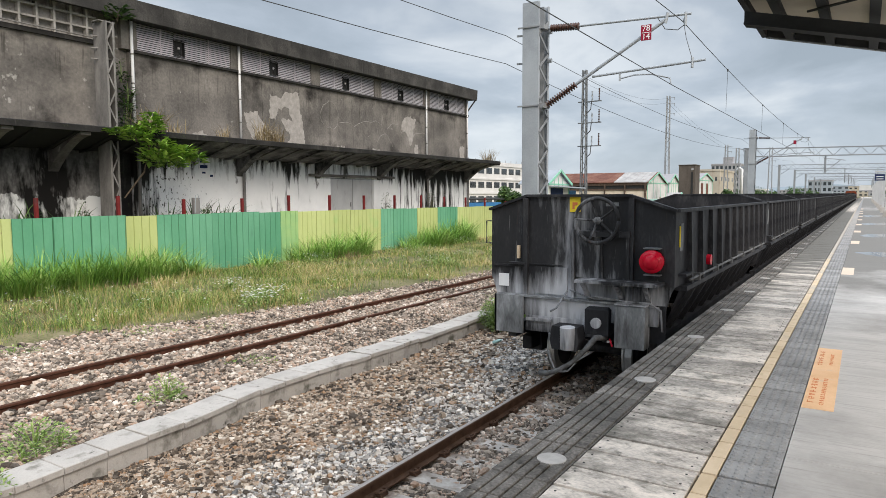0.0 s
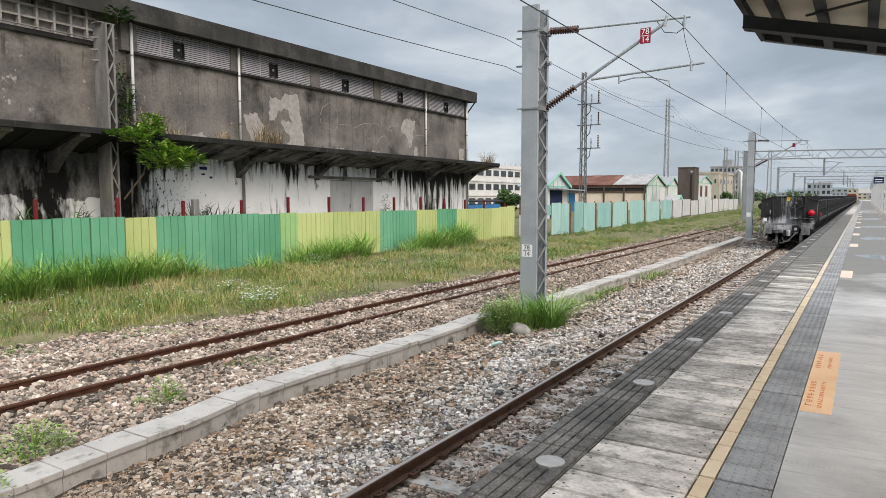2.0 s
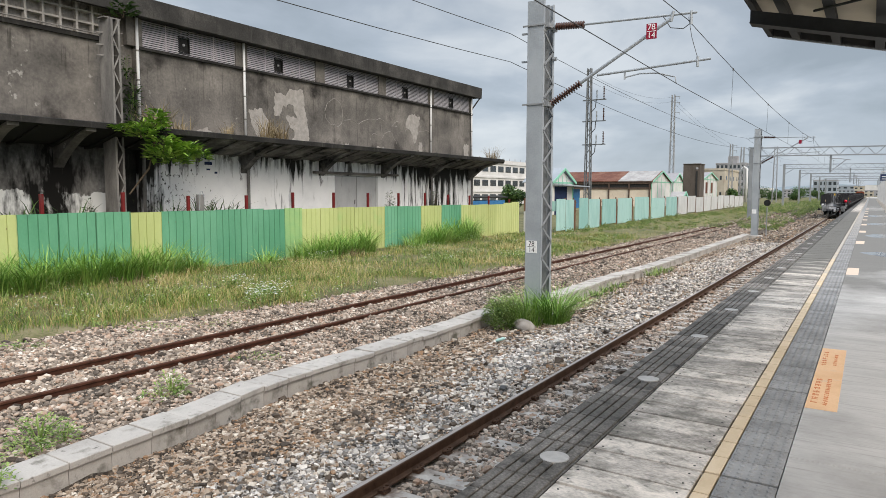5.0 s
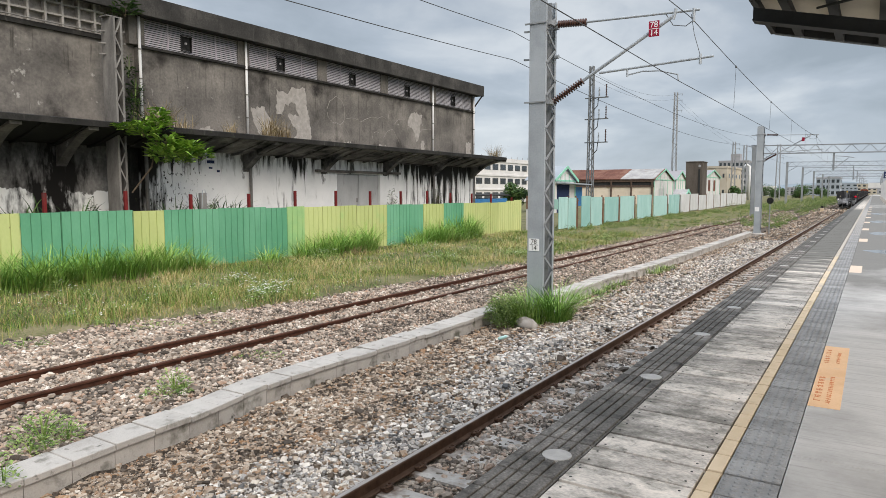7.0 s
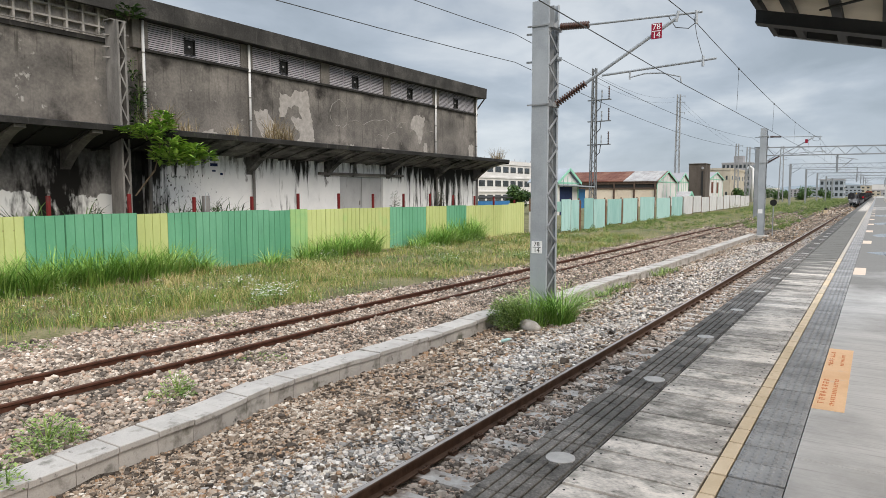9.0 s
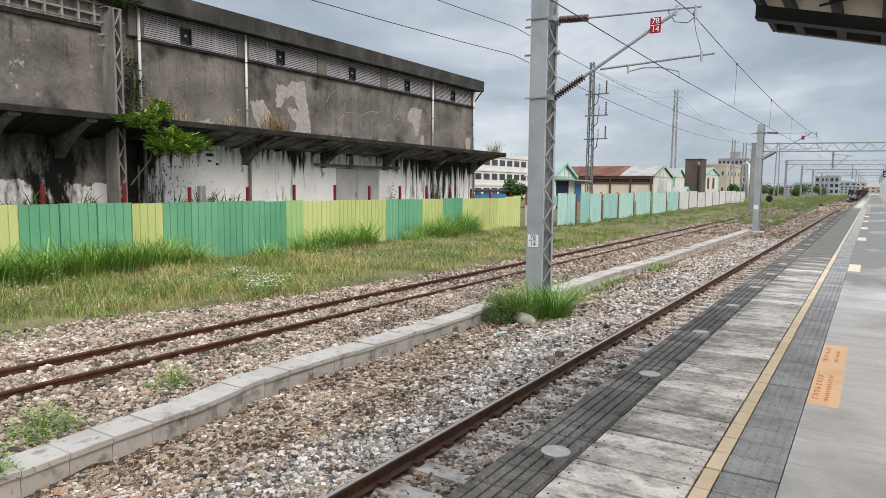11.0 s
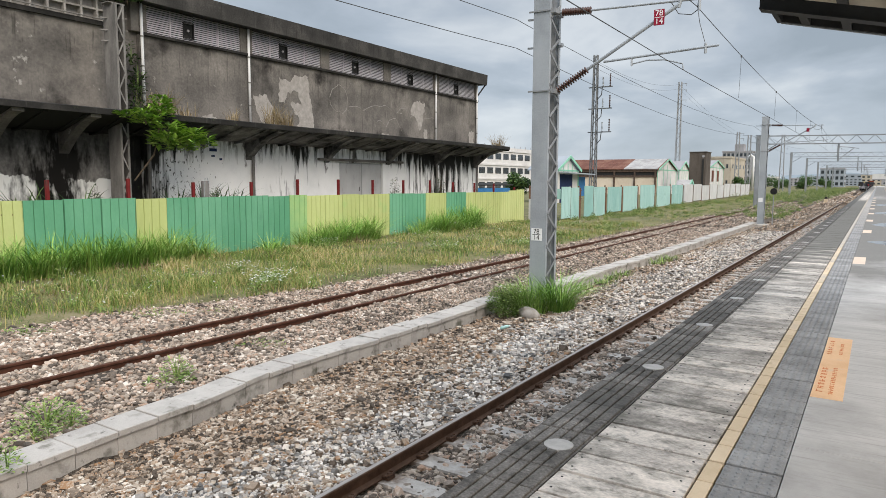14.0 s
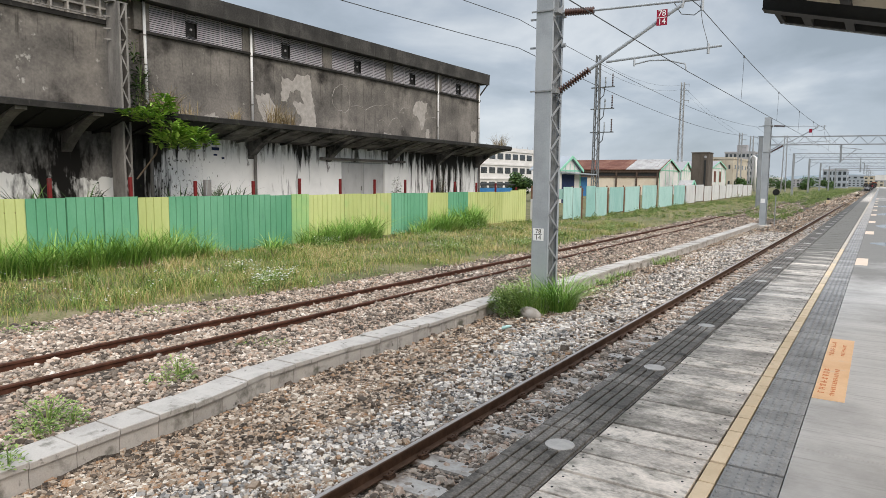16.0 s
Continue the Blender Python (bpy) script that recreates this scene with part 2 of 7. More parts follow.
M["wagon"] = material("sooty_black_wagon_steel", [(0.25, (0.008, 0.008, 0.009)), (0.5, (0.020, 0.020, 0.023)), (0.75, (0.068, 0.066, 0.068))], 2.6, stretch=(1, 1, 0.45), fine=30, rough=0.62, bump=0.12, fleck=0.3, spec=0.28,
                      stain=[((0.085, 0.084, 0.088), 5, (3, 3, 0.25), 0.62, 0.95)], fixed=False)
M["wagon_dusty"] = material("dusty_wagon_end_steel", [(0.25, (0.009, 0.009, 0.010)), (0.5, (0.020, 0.020, 0.022)), (0.75, (0.062, 0.060, 0.062))], 1.8, stretch=(1.4, 1, 0.5), fine=26, rough=0.7, bump=0.12, spec=0.35,
                            stain=[((0.50, 0.50, 0.52), 2.6, (2.4, 3, 0.35), 0.66, 1.0, ((0, -0.02, 0.90, 0.22), (2, 1.22, 0.62, 0.34))), ((0.08, 0.045, 0.032), 7, (2, 2, 0.2), 0.62, 0.85), ((0.25, 0.25, 0.26), 16, (3, 3, 0.10), 0.64, 0.74)], fixed=False)
M["wagon_pale"] = material("grey_dusted_wagon_fitting", [(0.25, grey(0.07, -0.03)), (0.5, grey(0.19, -0.03)), (0.75, grey(0.42, -0.03))], 3.0, stretch=(1.5, 1, 0.5), fine=34, rough=0.85, bump=0.15,
                           stain=[((0.05, 0.045, 0.045), 5, (2, 2, 0.35), 0.54, 0.78)], fixed=False)
M["coal_dark"] = material("wagon_inside", [(0.3, grey(0.008)), (0.7, grey(0.022))], 5, fine=40, rough=0.9, bump=0.3, fixed=False)
M["wheel_steel"] = material("wheel_tread_steel", [(0.3, grey(0.272)), (0.7, grey(0.578))], 6, rough=0.35, metal=0.8, bump=0, fixed=False)
M["hose"] = material("grey_rubber_hose", [(0.3, grey(0.06)), (0.7, grey(0.16))], 10, rough=0.7, bump=0.1, fixed=False)
M["lamp_red"] = material("red_lamp_glass", [(0.3, (0.50, 0.006, 0.022)), (0.7, (0.62, 0.012, 0.035))], 4, rough=0.22, bump=0, fixed=False)
M["yellow"] = material("yellow_label", [(0.3, (0.70, 0.52, 0.03)), (0.7, (0.80, 0.62, 0.05))], 8, rough=0.6, bump=0, fixed=False)
M["loco"] = material("orange_locomotive_paint", [(0.3, (0.165, 0.033, 0.0099)), (0.7, (0.205, 0.0495, 0.0165))], 2, rough=0.5, bump=0, fixed=False)
M["glass"] = material("dark_window_glass", [(0.3, (0.02, 0.025, 0.03)), (0.7, (0.05, 0.06, 0.065))], 2, rough=0.08, bump=0, spec=0.6)
M["conc_dark"] = material("weathered_dark_concrete_wall", [(0.22, grey(0.048, 0.07)), (0.42, grey(0.104, 0.085)), (0.62, grey(0.175, 0.095)), (0.85, grey(0.31, 0.095))], 0.5, fine=10, bump=0.35, depth=0.03, fleck=0.32,
                          stain=[((0.03, 0.027, 0.024), 2.2, (1, 1.6, 0.12), 0.60, 0.85), ((0.036, 0.033, 0.028), 5.0, (1, 1.4, 0.10), 0.62, 0.78, ((2, 7.9, 0.9, 0.07),)), ((0.28, 0.27, 0.245), 6, (1, 1.5, 0.16), 0.66, 0.80), ((0.34, 0.325, 0.30), 2.6, (1, 1, 0.9), 0.685, 0.75, ((1, 10.0, 8.0, 0.05), (2, 6.6, 1.2, 0.03))), ((0.025, 0.022, 0.02), 0.7, (1, 1, 1), 0.56, 0.75, ((2, 8.4, 0.8, 0.08), (2, 5.2, 0.7, 0.1)))])
M["conc_grid"] = material("pale_grey_concrete_grid", [(0.25, grey(0.15, 0.06)), (0.5, grey(0.30, 0.06)), (0.8, grey(0.45, 0.06))], 1.4, fine=14, bump=0.3, fleck=0.4,
                         stain=[((0.04, 0.037, 0.032), 2.5, (1, 1.4, 0.5), 0.58, 0.75)])
M["conc_roof"] = material("weathered_concrete_roof_edge", [(0.25, grey(0.020, 0.05)), (0.5, grey(0.042, 0.05)), (0.8, grey(0.095, 0.07))], 0.8, fine=16, bump=0.35, depth=0.02, fleck=0.4,
                         stain=[((0.13, 0.125, 0.115), 2, (1, 2, 0.25), 0.62, 0.85), ((0.012, 0.011, 0.01), 3, (1, 2, 0.2), 0.58, 0.75)])
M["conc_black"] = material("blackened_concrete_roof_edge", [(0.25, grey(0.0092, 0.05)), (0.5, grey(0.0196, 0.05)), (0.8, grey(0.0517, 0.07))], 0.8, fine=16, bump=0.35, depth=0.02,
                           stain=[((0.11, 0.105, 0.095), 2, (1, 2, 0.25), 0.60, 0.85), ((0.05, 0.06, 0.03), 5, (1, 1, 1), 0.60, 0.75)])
M["conc_soffit"] = material("mouldy_concrete_soffit", [(0.25, grey(0.055, 0.05)), (0.5, grey(0.14, 0.06)), (0.8, grey(0.31, 0.06))], 1.1, fine=16, bump=0.25, fleck=0.4,
                            stain=[((0.02, 0.02, 0.018), 0.9, (1, 0.7, 1), 0.46, 0.62, ((1, 12.0, 9.0, 0.25),))])
M["white_wall"] = material("peeling_white_wall_paint", [(0.25, grey(0.68)), (0.5, grey(0.78, 0.005)), (0.8, grey(0.84, 0.01))], 0.8, fine=22, bump=0.15,
                           stain=[((0.30, 0.29, 0.27), 2.6, (1, 1.4, 0.3), 0.66, 0.85, ((2, 4.6, 2.0, 0.18),)), ((0.12, 0.115, 0.105), 0.8, (1, 1.3, 0.6), 0.80, 0.86, ((1, 8.0, 11.0, 0.42), (2, 4.2, 2.6, 0.26))),
                                  ((0.02, 0.019, 0.017), 1.5, (1, 1.7, 0.22), 0.70, 0.82, ((1, 15.8, 4.2, 0.36), (1, 40.0, 9.0, 0.27), (1, 25.7, 2.2, 0.16), (2, 4.5, 1.7, 0.20))),
                                  ((0.025, 0.023, 0.02), 6.0, (1, 1.2, 0.7), 0.69, 0.73, ((1, 18.0, 4.5, 0.12), (1, 40.0, 7.0, 0.06)))])
M["old_wall"] = material("bare_grey_lower_wall", [(0.22, grey(0.03, 0.05)), (0.45, grey(0.10, 0.05)), (0.62, grey(0.19, 0.05)), (0.85, grey(0.34, 0.05))], 0.8, stretch=(1, 1, 0.7), fine=9, bump=0.3, fleck=0.4,
                         stain=[((0.74, 0.74, 0.72), 0.7, (1, 1, 1), 0.645, 0.665, ((2, 1.8, 1.7, 0.38),)), ((0.010, 0.009, 0.008), 0.9, (1, 1.4, 0.40), 0.57, 0.68, ((1, 13.4, 2.6, 0.16),))])
M["louvre"] = material("pale_metal_louvre", [(0.3, (0.36, 0.345, 0.37)), (0.7, (0.47, 0.455, 0.48))], 1.5, fine=30, bump=0.05, rough=0.6)
M["pipe"] = material("white_drain_pipe", [(0.3, grey(0.55)), (0.7, grey(0.70))], 3, stretch=(1, 1, 0.3), bump=0.05, rough=0.5,
                     stain=[((0.2, 0.19, 0.18), 4, (1, 1, 0.4), 0.6, 0.8)])
M["grey_door"] = material("grey_sliding_door", [(0.3, grey(0.36)), (0.7, grey(0.46))], 1.2, stretch=(1, 1, 0.5), fine=30, bump=0.08, rough=0.6,
                          stain=[((0.22, 0.21, 0.20), 2.2, (1, 1, 0.4), 0.6, 0.8)])
M["plaster"] = material("bare_pale_plaster", [(0.3, grey(0.22, 0.08)), (0.7, grey(0.35, 0.07))], 3.5, fine=24, bump=0.3)
M["fence_green"] = material("faded_green_sheet", [(0.3, (0.10, 0.29, 0.17)), (0.7, (0.155, 0.37, 0.235))], 0.7, stretch=(1, 1, 0.5), fine=20, bump=0.04, rough=0.55, obj=0.3,
                            stain=[((0.08, 0.20, 0.13), 3, (1, 1, 0.2), 0.62, 0.9)])
M["fence_yellow"] = material("faded_yellow_green_sheet", [(0.3, (0.40, 0.44, 0.175)), (0.7, (0.50, 0.54, 0.235))], 0.7, stretch=(1, 1, 0.5), fine=20, bump=0.04, rough=0.55, obj=0.3,
                             stain=[((0.26, 0.47, 0.17), 0.8, (1, 0.6, 0.6), 0.60, 0.8)])
M["fence_light"] = material("faded_light_green_sheet", [(0.3, (0.22, 0.42, 0.19)), (0.7, (0.36, 0.50, 0.21))], 0.7, fine=20, bump=0.04, rough=0.55)
M["fence_teal"] = material("pale_turquoise_sheet", [(0.3, (0.26, 0.46, 0.43)), (0.7, (0.38, 0.57, 0.54))], 0.9, stretch=(1, 1, 0.4), fine=20, bump=0.04, rough=0.6, obj=0.4,
                           stain=[((0.20, 0.33, 0.28), 3, (1, 1, 0.2), 0.6, 0.9)])
M["fence_white"] = material("weathered_white_sheet", [(0.3, grey(0.46)), (0.7, grey(0.6))], 0.9, stretch=(1, 1, 0.4), fine=20, bump=0.04, rough=0.6, obj=0.3)
M["rust_post"] = material("rusty_fence_frame", [(0.3, (0.10, 0.05, 0.03)), (0.7, (0.24, 0.14, 0.09))], 4, bump=0.1)
M["red_post"] = material("red_painted_post", [(0.3, (0.10, 0.012, 0.012)), (0.7, (0.18, 0.02, 0.02))], 4, stretch=(1, 1, 0.3), bump=0.05,
                         stain=[((0.07, 0.05, 0.045), 3, (1, 1, 0.5), 0.55, 0.8)])
M["blue"] = material("blue_container_paint", [(0.3, (0.03, 0.13, 0.30)), (0.7, (0.05, 0.19, 0.40))], 2, bump=0.02, rough=0.5)
M["pale_wall"] = material("pale_painted_wall", [(0.3, grey(0.534, 0.02)), (0.7, grey(0.662, 0.02))], 0.5, fine=10, bump=0.05)
M["cream_wall"] = material("cream_shed_wall", [(0.3, (0.58, 0.49, 0.39)), (0.7, (0.70, 0.61, 0.50))], 0.5, fine=10, bump=0.05,
                         stain=[((0.35, 0.26, 0.19), 0.9, (1, 1, 0.4), 0.6, 0.8)])
M["rust_roof"] = material("rusty_corrugated_roof", [(0.25, (0.085, 0.035, 0.026)), (0.5, (0.145, 0.06, 0.042)), (0.8, (0.25, 0.14, 0.10))], 0.4, fine=6, bump=0.2, fleck=0.5)
M["old_roof"] = material("weathered_pale_roof_sheet", [(0.3, (0.26, 0.25, 0.25)), (0.7, (0.44, 0.43, 0.42))], 0.5, fine=6, bump=0.1, fleck=0.4,
                         stain=[((0.20, 0.11, 0.08), 0.9, (1, 1, 1), 0.58, 0.75)])
M["mint"] = material("mint_green_trim", [(0.3, (0.20, 0.46, 0.34)), (0.7, (0.30, 0.56, 0.43))], 1, bump=0)
M["dark_wood"] = material("dark_timber_frame", [(0.3, (0.05, 0.035, 0.028)), (0.7, (0.13, 0.09, 0.07))], 3, bump=0.1)
M["tank"] = material("brown_weathered_concrete", [(0.25, (0.055, 0.045, 0.038)), (0.7, (0.13, 0.11, 0.095))], 0.5, stretch=(1, 1, 0.4), fine=8, bump=0.2)
# Grey-mauve wall, its tone includes the haze of distance.
M["far_wall"] = material("distant_apartment_wall", [(0.3, (0.27, 0.265, 0.28)), (0.7, (0.36, 0.355, 0.37))], 0.1, bump=0)
M["far_tan"] = material("distant_tan_wall", [(0.3, (0.36, 0.315, 0.25)), (0.7, (0.50, 0.45, 0.37))], 0.2, bump=0,
                        stain=[((0.22, 0.15, 0.10), 0.5, (1, 1, 0.4), 0.58, 0.75)])
# Bluish far wall and the hills below it carry painted haze.
M["far_blue"] = material("distant_grey_blue_wall", [(0.3, (0.255, 0.285, 0.323)), (0.7, (0.345, 0.375, 0.413))], 0.2, bump=0)
M["hill"] = material("hazy_far_hills", [(0.3, (0.22, 0.27, 0.31)), (0.7, (0.27, 0.32, 0.36))], 0.01, bump=0)
LEAF = dict(rough=0.6, bump=0, spec=0.3, fine=5)
M["grass"] = material("mixed_field_grass", [(0.2, (0.055, 0.11, 0.018)), (0.40, (0.125, 0.205, 0.035)), (0.53, (0.22, 0.27, 0.05)), (0.60, (0.36, 0.29, 0.11)), (0.85, (0.52, 0.43, 0.23))], 0.34, island=0.5, detail=3, fleck=0.1, **LEAF)
M["reed"] = material("tall_green_grass", [(0.18, (0.085, 0.20, 0.03)), (0.45, (0.19, 0.36, 0.06)), (0.72, (0.33, 0.47, 0.12)), (1.0, (0.52, 0.52, 0.25))], 0.8, island=0.55, fleck=0.1, **LEAF)
M["weed"] = material("leafy_weed", [(0.22, (0.075, 0.13, 0.03)), (0.5, (0.165, 0.255, 0.06)), (0.8, (0.32, 0.40, 0.13))], 2, island=0.6, fleck=0.1, **LEAF)
M["fig"] = material("bright_fig_leaf", [(0.25, (0.075, 0.16, 0.02)), (0.5, (0.19, 0.33, 0.045)), (0.8, (0.38, 0.52, 0.11))], 2, island=0.6, fleck=0.1, **LEAF)
M["dry_grass"] = material("dry_straw_grass", [(0.25, (0.14, 0.10, 0.05)), (0.5, (0.26, 0.20, 0.11)), (0.8, (0.38, 0.31, 0.19))], 2, island=0.6, fleck=0.1, **LEAF)
M["tree_leaf"] = material("dark_tree_leaf", [(0.25, (0.02, 0.05, 0.012)), (0.5, (0.045, 0.095, 0.02)), (0.8, (0.09, 0.15, 0.04))], 1, island=0.6, fleck=0.1, **LEAF)
M["scrub"] = material("olive_scrub", [(0.25, (0.06, 0.105, 0.025)), (0.5, (0.13, 0.19, 0.045)), (0.8, (0.27, 0.31, 0.11))], 0.3, island=0.6, fleck=0.1, **LEAF)
M["petal"] = material("white_petal", [(0.3, grey(0.7)), (0.7, grey(0.85))], 5, bump=0)
M["bark"] = material("brown_bark", [(0.3, (0.06, 0.045, 0.03)), (0.7, (0.14, 0.11, 0.08))], 6, bump=0.3)
M["canopy_steel"] = material("dark_canopy_steel", [(0.3, grey(0.018, -0.04)), (0.7, grey(0.036, -0.04))], 2, bump=0.03, rough=0.6)
M["canopy_panel"] = material("cream_canopy_sheet", [(0.3, (0.46, 0.41, 0.31)), (0.7, (0.56, 0.50, 0.39))], 1, bump=0.03, rough=0.6)
M["post_white"] = material("pale_platform_post", [(0.3, grey(0.42)), (0.7, grey(0.52))], 1, bump=0.03)
M["sign_blue"] = material("dark_blue_sign", [(0.3, (0.015, 0.025, 0.07)), (0.7, (0.025, 0.04, 0.1))], 2, bump=0)

# ---- mesh builders ----


class Geo:
    """Gathers vertices and faces for one mesh."""

    def __init__(self):
        self.v, self.f = [], []

    def add(self, vs, fs):
        k = len(self.v)
        self.v += [tuple(p) for p in vs]
        self.f += [tuple(i + k for i in q) for q in fs]
        return self

    def box(self, x0, x1, y0, y1, z0, z1, c=0.0):
        """A box; c chamfers its upper edges."""
        if c:
            b = [(x0, y0, z0), (x1, y0, z0), (x1, y1, z0), (x0, y1, z0), (x0, y0, z1 - c), (x1, y0, z1 - c), (x1, y1, z1 - c), (x0, y1, z1 - c),
                 (x0 + c, y0 + c, z1), (x1 - c, y0 + c, z1), (x1 - c, y1 - c, z1), (x0 + c, y1 - c, z1)]
            fs = [(3, 2, 1, 0), (0, 1, 5, 4), (1, 2, 6, 5), (2, 3, 7, 6), (3, 0, 4, 7), (4, 5, 9, 8), (5, 6, 10, 9), (6, 7, 11, 10), (7, 4, 8, 11), (8, 9, 10, 11)]
        else:
            b = [(x0, y0, z0), (x1, y0, z0), (x1, y1, z0), (x0, y1, z0), (x0, y0, z1), (x1, y0, z1), (x1, y1, z1), (x0, y1, z1)]
            fs = [(3, 2, 1, 0), (0, 1, 5, 4), (1, 2, 6, 5), (2, 3, 7, 6), (3, 0, 4, 7), (4, 5, 6, 7)]
        return self.add(b, fs)

    def prism(self, poly, axis, a, b):
        """A closed polygon (list of 2D points in the two other axes, in x, y, z order) drawn out along axis from a to b."""
        def put(p, h):
            q = list(p)
            q.insert(axis, h)
            return q
        n = len(poly)
        vs = [put(p, a) for p in poly] + [put(p, b) for p in poly]
        fs = [(i, (i + 1) % n, (i + 1) % n + n, i + n) for i in range(n)] + [tuple(range(n - 1, -1, -1)), tuple(range(n, 2 * n))]
        return self.add(vs, fs)

    def bar(self, p, q, w, h=None, up=(0, 0, 1)):
        """A rectangular bar from p to q, w wide and h high."""
        h = h or w
        p, q = Vector(p), Vector(q)
        d = (q - p).normalized()
        s = d.cross(Vector(up))
        if s.length < 1e-3:
            s = d.cross(Vector((1, 0, 0)))
        s.normalize()
        u = s.cross(d)
        vs = [e + s * a * w / 2 + u * b * h / 2 for e in (p, q) for a, b in ((-1, -1), (1, -1), (1, 1), (-1, 1))]
        return self.add(vs, [(3, 2, 1, 0), (4, 5, 6, 7), (0, 1, 5, 4), (1, 2, 6, 5), (2, 3, 7, 6), (3, 0, 4, 7)])

    def tube(self, pts, radii, n=8):
        """A round tube along points; radii one number or one for each point."""
        pts = [Vector(p) for p in pts]
        if not isinstance(radii, (list, tuple)):
            radii = [radii] * len(pts)
        vs, fs = [], []
        for i, p in enumerate(pts):
            d = (pts[min(i + 1, len(pts) - 1)] - pts[max(i - 1, 0)]).normalized()
            s = d.cross(Vector((0, 0, 1)))
            if s.length < 1e-2:
                s = d.cross(Vector((1, 0, 0)))
            s.normalize()
            u = s.cross(d)
            vs += [p + (s * math.cos(2 * math.pi * k / n) + u * math.sin(2 * math.pi * k / n)) * radii[i] for k in range(n)]
        for i in range(len(pts) - 1):
            fs += [(i * n + k, i * n + (k + 1) % n, (i + 1) * n + (k + 1) % n, (i + 1) * n + k) for k in range(n)]
        fs += [tuple(range(n - 1, -1, -1)), tuple(range((len(pts) - 1) * n, len(pts) * n))]
        return self.add(vs, fs)


def part(name, g, mat, parent=None, label="", smooth=False):
    """Links a Geo as one mesh object under a thing or a part."""
    me = bpy.data.meshes.new(name)
    me.from_pydata(g.v, [], g.f)
    if smooth:
        me.shade_smooth()
    me.materials.append(M[mat])
    ob = new(name, me)
    ob.parent = parent
    if label:
        ob["label"] = label
    return ob


def share(ob, x=0, y=0, z=0, rz=0, rx=0, ry=0, parent=None):
    """Another object on ob's mesh, moved."""
    o = new(ob.name.split(".")[0], ob.data)
    o.parent = parent or ob.parent
    o.matrix_basis = pose(x, y, z, rx, ry, rz)
    return o


def empty(name, label, category, group="", kind="", m=None):
    ob = new(name)
    if m is not None:
        ob.matrix_world = m
    return tagged(ob, label, category, group, kind)


def whole(name, g, mat, label, category, group="", kind="", smooth=False):
    return tagged(part(name, g, mat, smooth=smooth), label, category, group, kind)


RNG = np.random.default_rng(7)

# ---- ground: one sheet to the horizon ----
GZ = -0.22


def grass_edge(y):
    """Edge of the grass towards the siding."""
    return np.interp(y, (0, 7.8, 8.7, 9.5, 11.5, 13.5, 17.8, 22, 40, 60, 150), (-13.4, -13.3, -13.1, -12.75, -12.2, -12.0, -11.6, -11.3, -11.4, -11.6, -11.8))


g = Geo()
ys = [-400, -100, -30, -10, 0, 2, 4, 6, 8, 9.5, 11, 12.5, 14, 16, 18, 20, 23, 26, 30, 34, 39, 44, 52, 60, 80, 110, 150, 240, 400, 900, 2500, 4500]
xs = [-2500, -900, -300, -120, -60, -40, -30, -26, -23, -21, -19.5, -18, -16.6]
for y in ys:
    e = float(grass_edge(y))
    rowx = xs + [e - 0.5, e - 0.05, e + 0.7, -9, -5, -1, 3, 9, 30, 200, 900, 2500]
    for k, x in enumerate(rowx):
        bump = 0.05 * noise.noise(Vector((x * 0.5, y * 0.5, 0)))
        g.v.append((x, y, -0.14 + bump if k <= len(xs) else -0.2 if x == e - 0.05 else -0.6))
nx = len(rowx)
g.f = [(j * nx + i, j * nx + i + 1, (j + 1) * nx + i + 1, (j + 1) * nx + i) for j in range(len(ys) - 1) for i in range(nx - 1)]
ground = whole("ground", g, "soil", "green and brown grassy soil beside the tracks", "ground", kind="structure", smooth=True)


def trough_x(y):
    """Side of the cable trough that faces the platform track."""
    pts = ((-20, -6.1), (0, -6.5), (3.0, -6.78), (4.1, -6.9), (5.1, -6.95), (5.7, -7.06), (6.2, -7.17), (6.8, -7.27), (7.4, -7.25), (9.5, -7.18), (12, -7.22), (13.8, -7.36), (15, -7.2), (16.8, -6.93), (18.6, -6.96), (21.6, -7.0), (25, -6.85), (30, -6.8), (50, -6.78))
    for (a, u), (b, w) in zip(pts, pts[1:]):
        if y <= b:
            return u + (w - u) * (y - a) / (b - a)
    return pts[-1][1]


def bed_height(x, y):
    """Height of the ballast surface."""
    n = noise.noise(Vector((x * 0.9, y * 0.9, 3.0))) * 0.03 + noise.noise(Vector((x * 3.1, y * 3.1, 8.0))) * 0.012
    if x > -3.86:  # between the rails the stones lie low, below the sleeper tops
        return -0.168 + 0.9 * n
    if x > -4.3:
        return -0.170 + 0.03 * (-3.86 - x) / 0.44 + n
    if x > trough_x(y) - 0.25:  # low shoulder towards the trough
        return -0.14 - 0.25 * max(0.0, min(1.0, (-5.0 - x) / 1.8)) + 1.5 * n
    # the inner rail of the siding sinks into the stones further along
    sunk = 0.06 * max(0.0, min(1.0, (y - 8.5) / 3.5)) * max(0.0, 1.0 - abs(x + 9.26) / 0.7)
    return -0.112 + sunk - 0.05 * max(0.0, min(1.0, (-11.1 - x) / 1.6)) - 0.07 * max(0.0, min(1.0, (x + 8.6) / 1.0)) + n


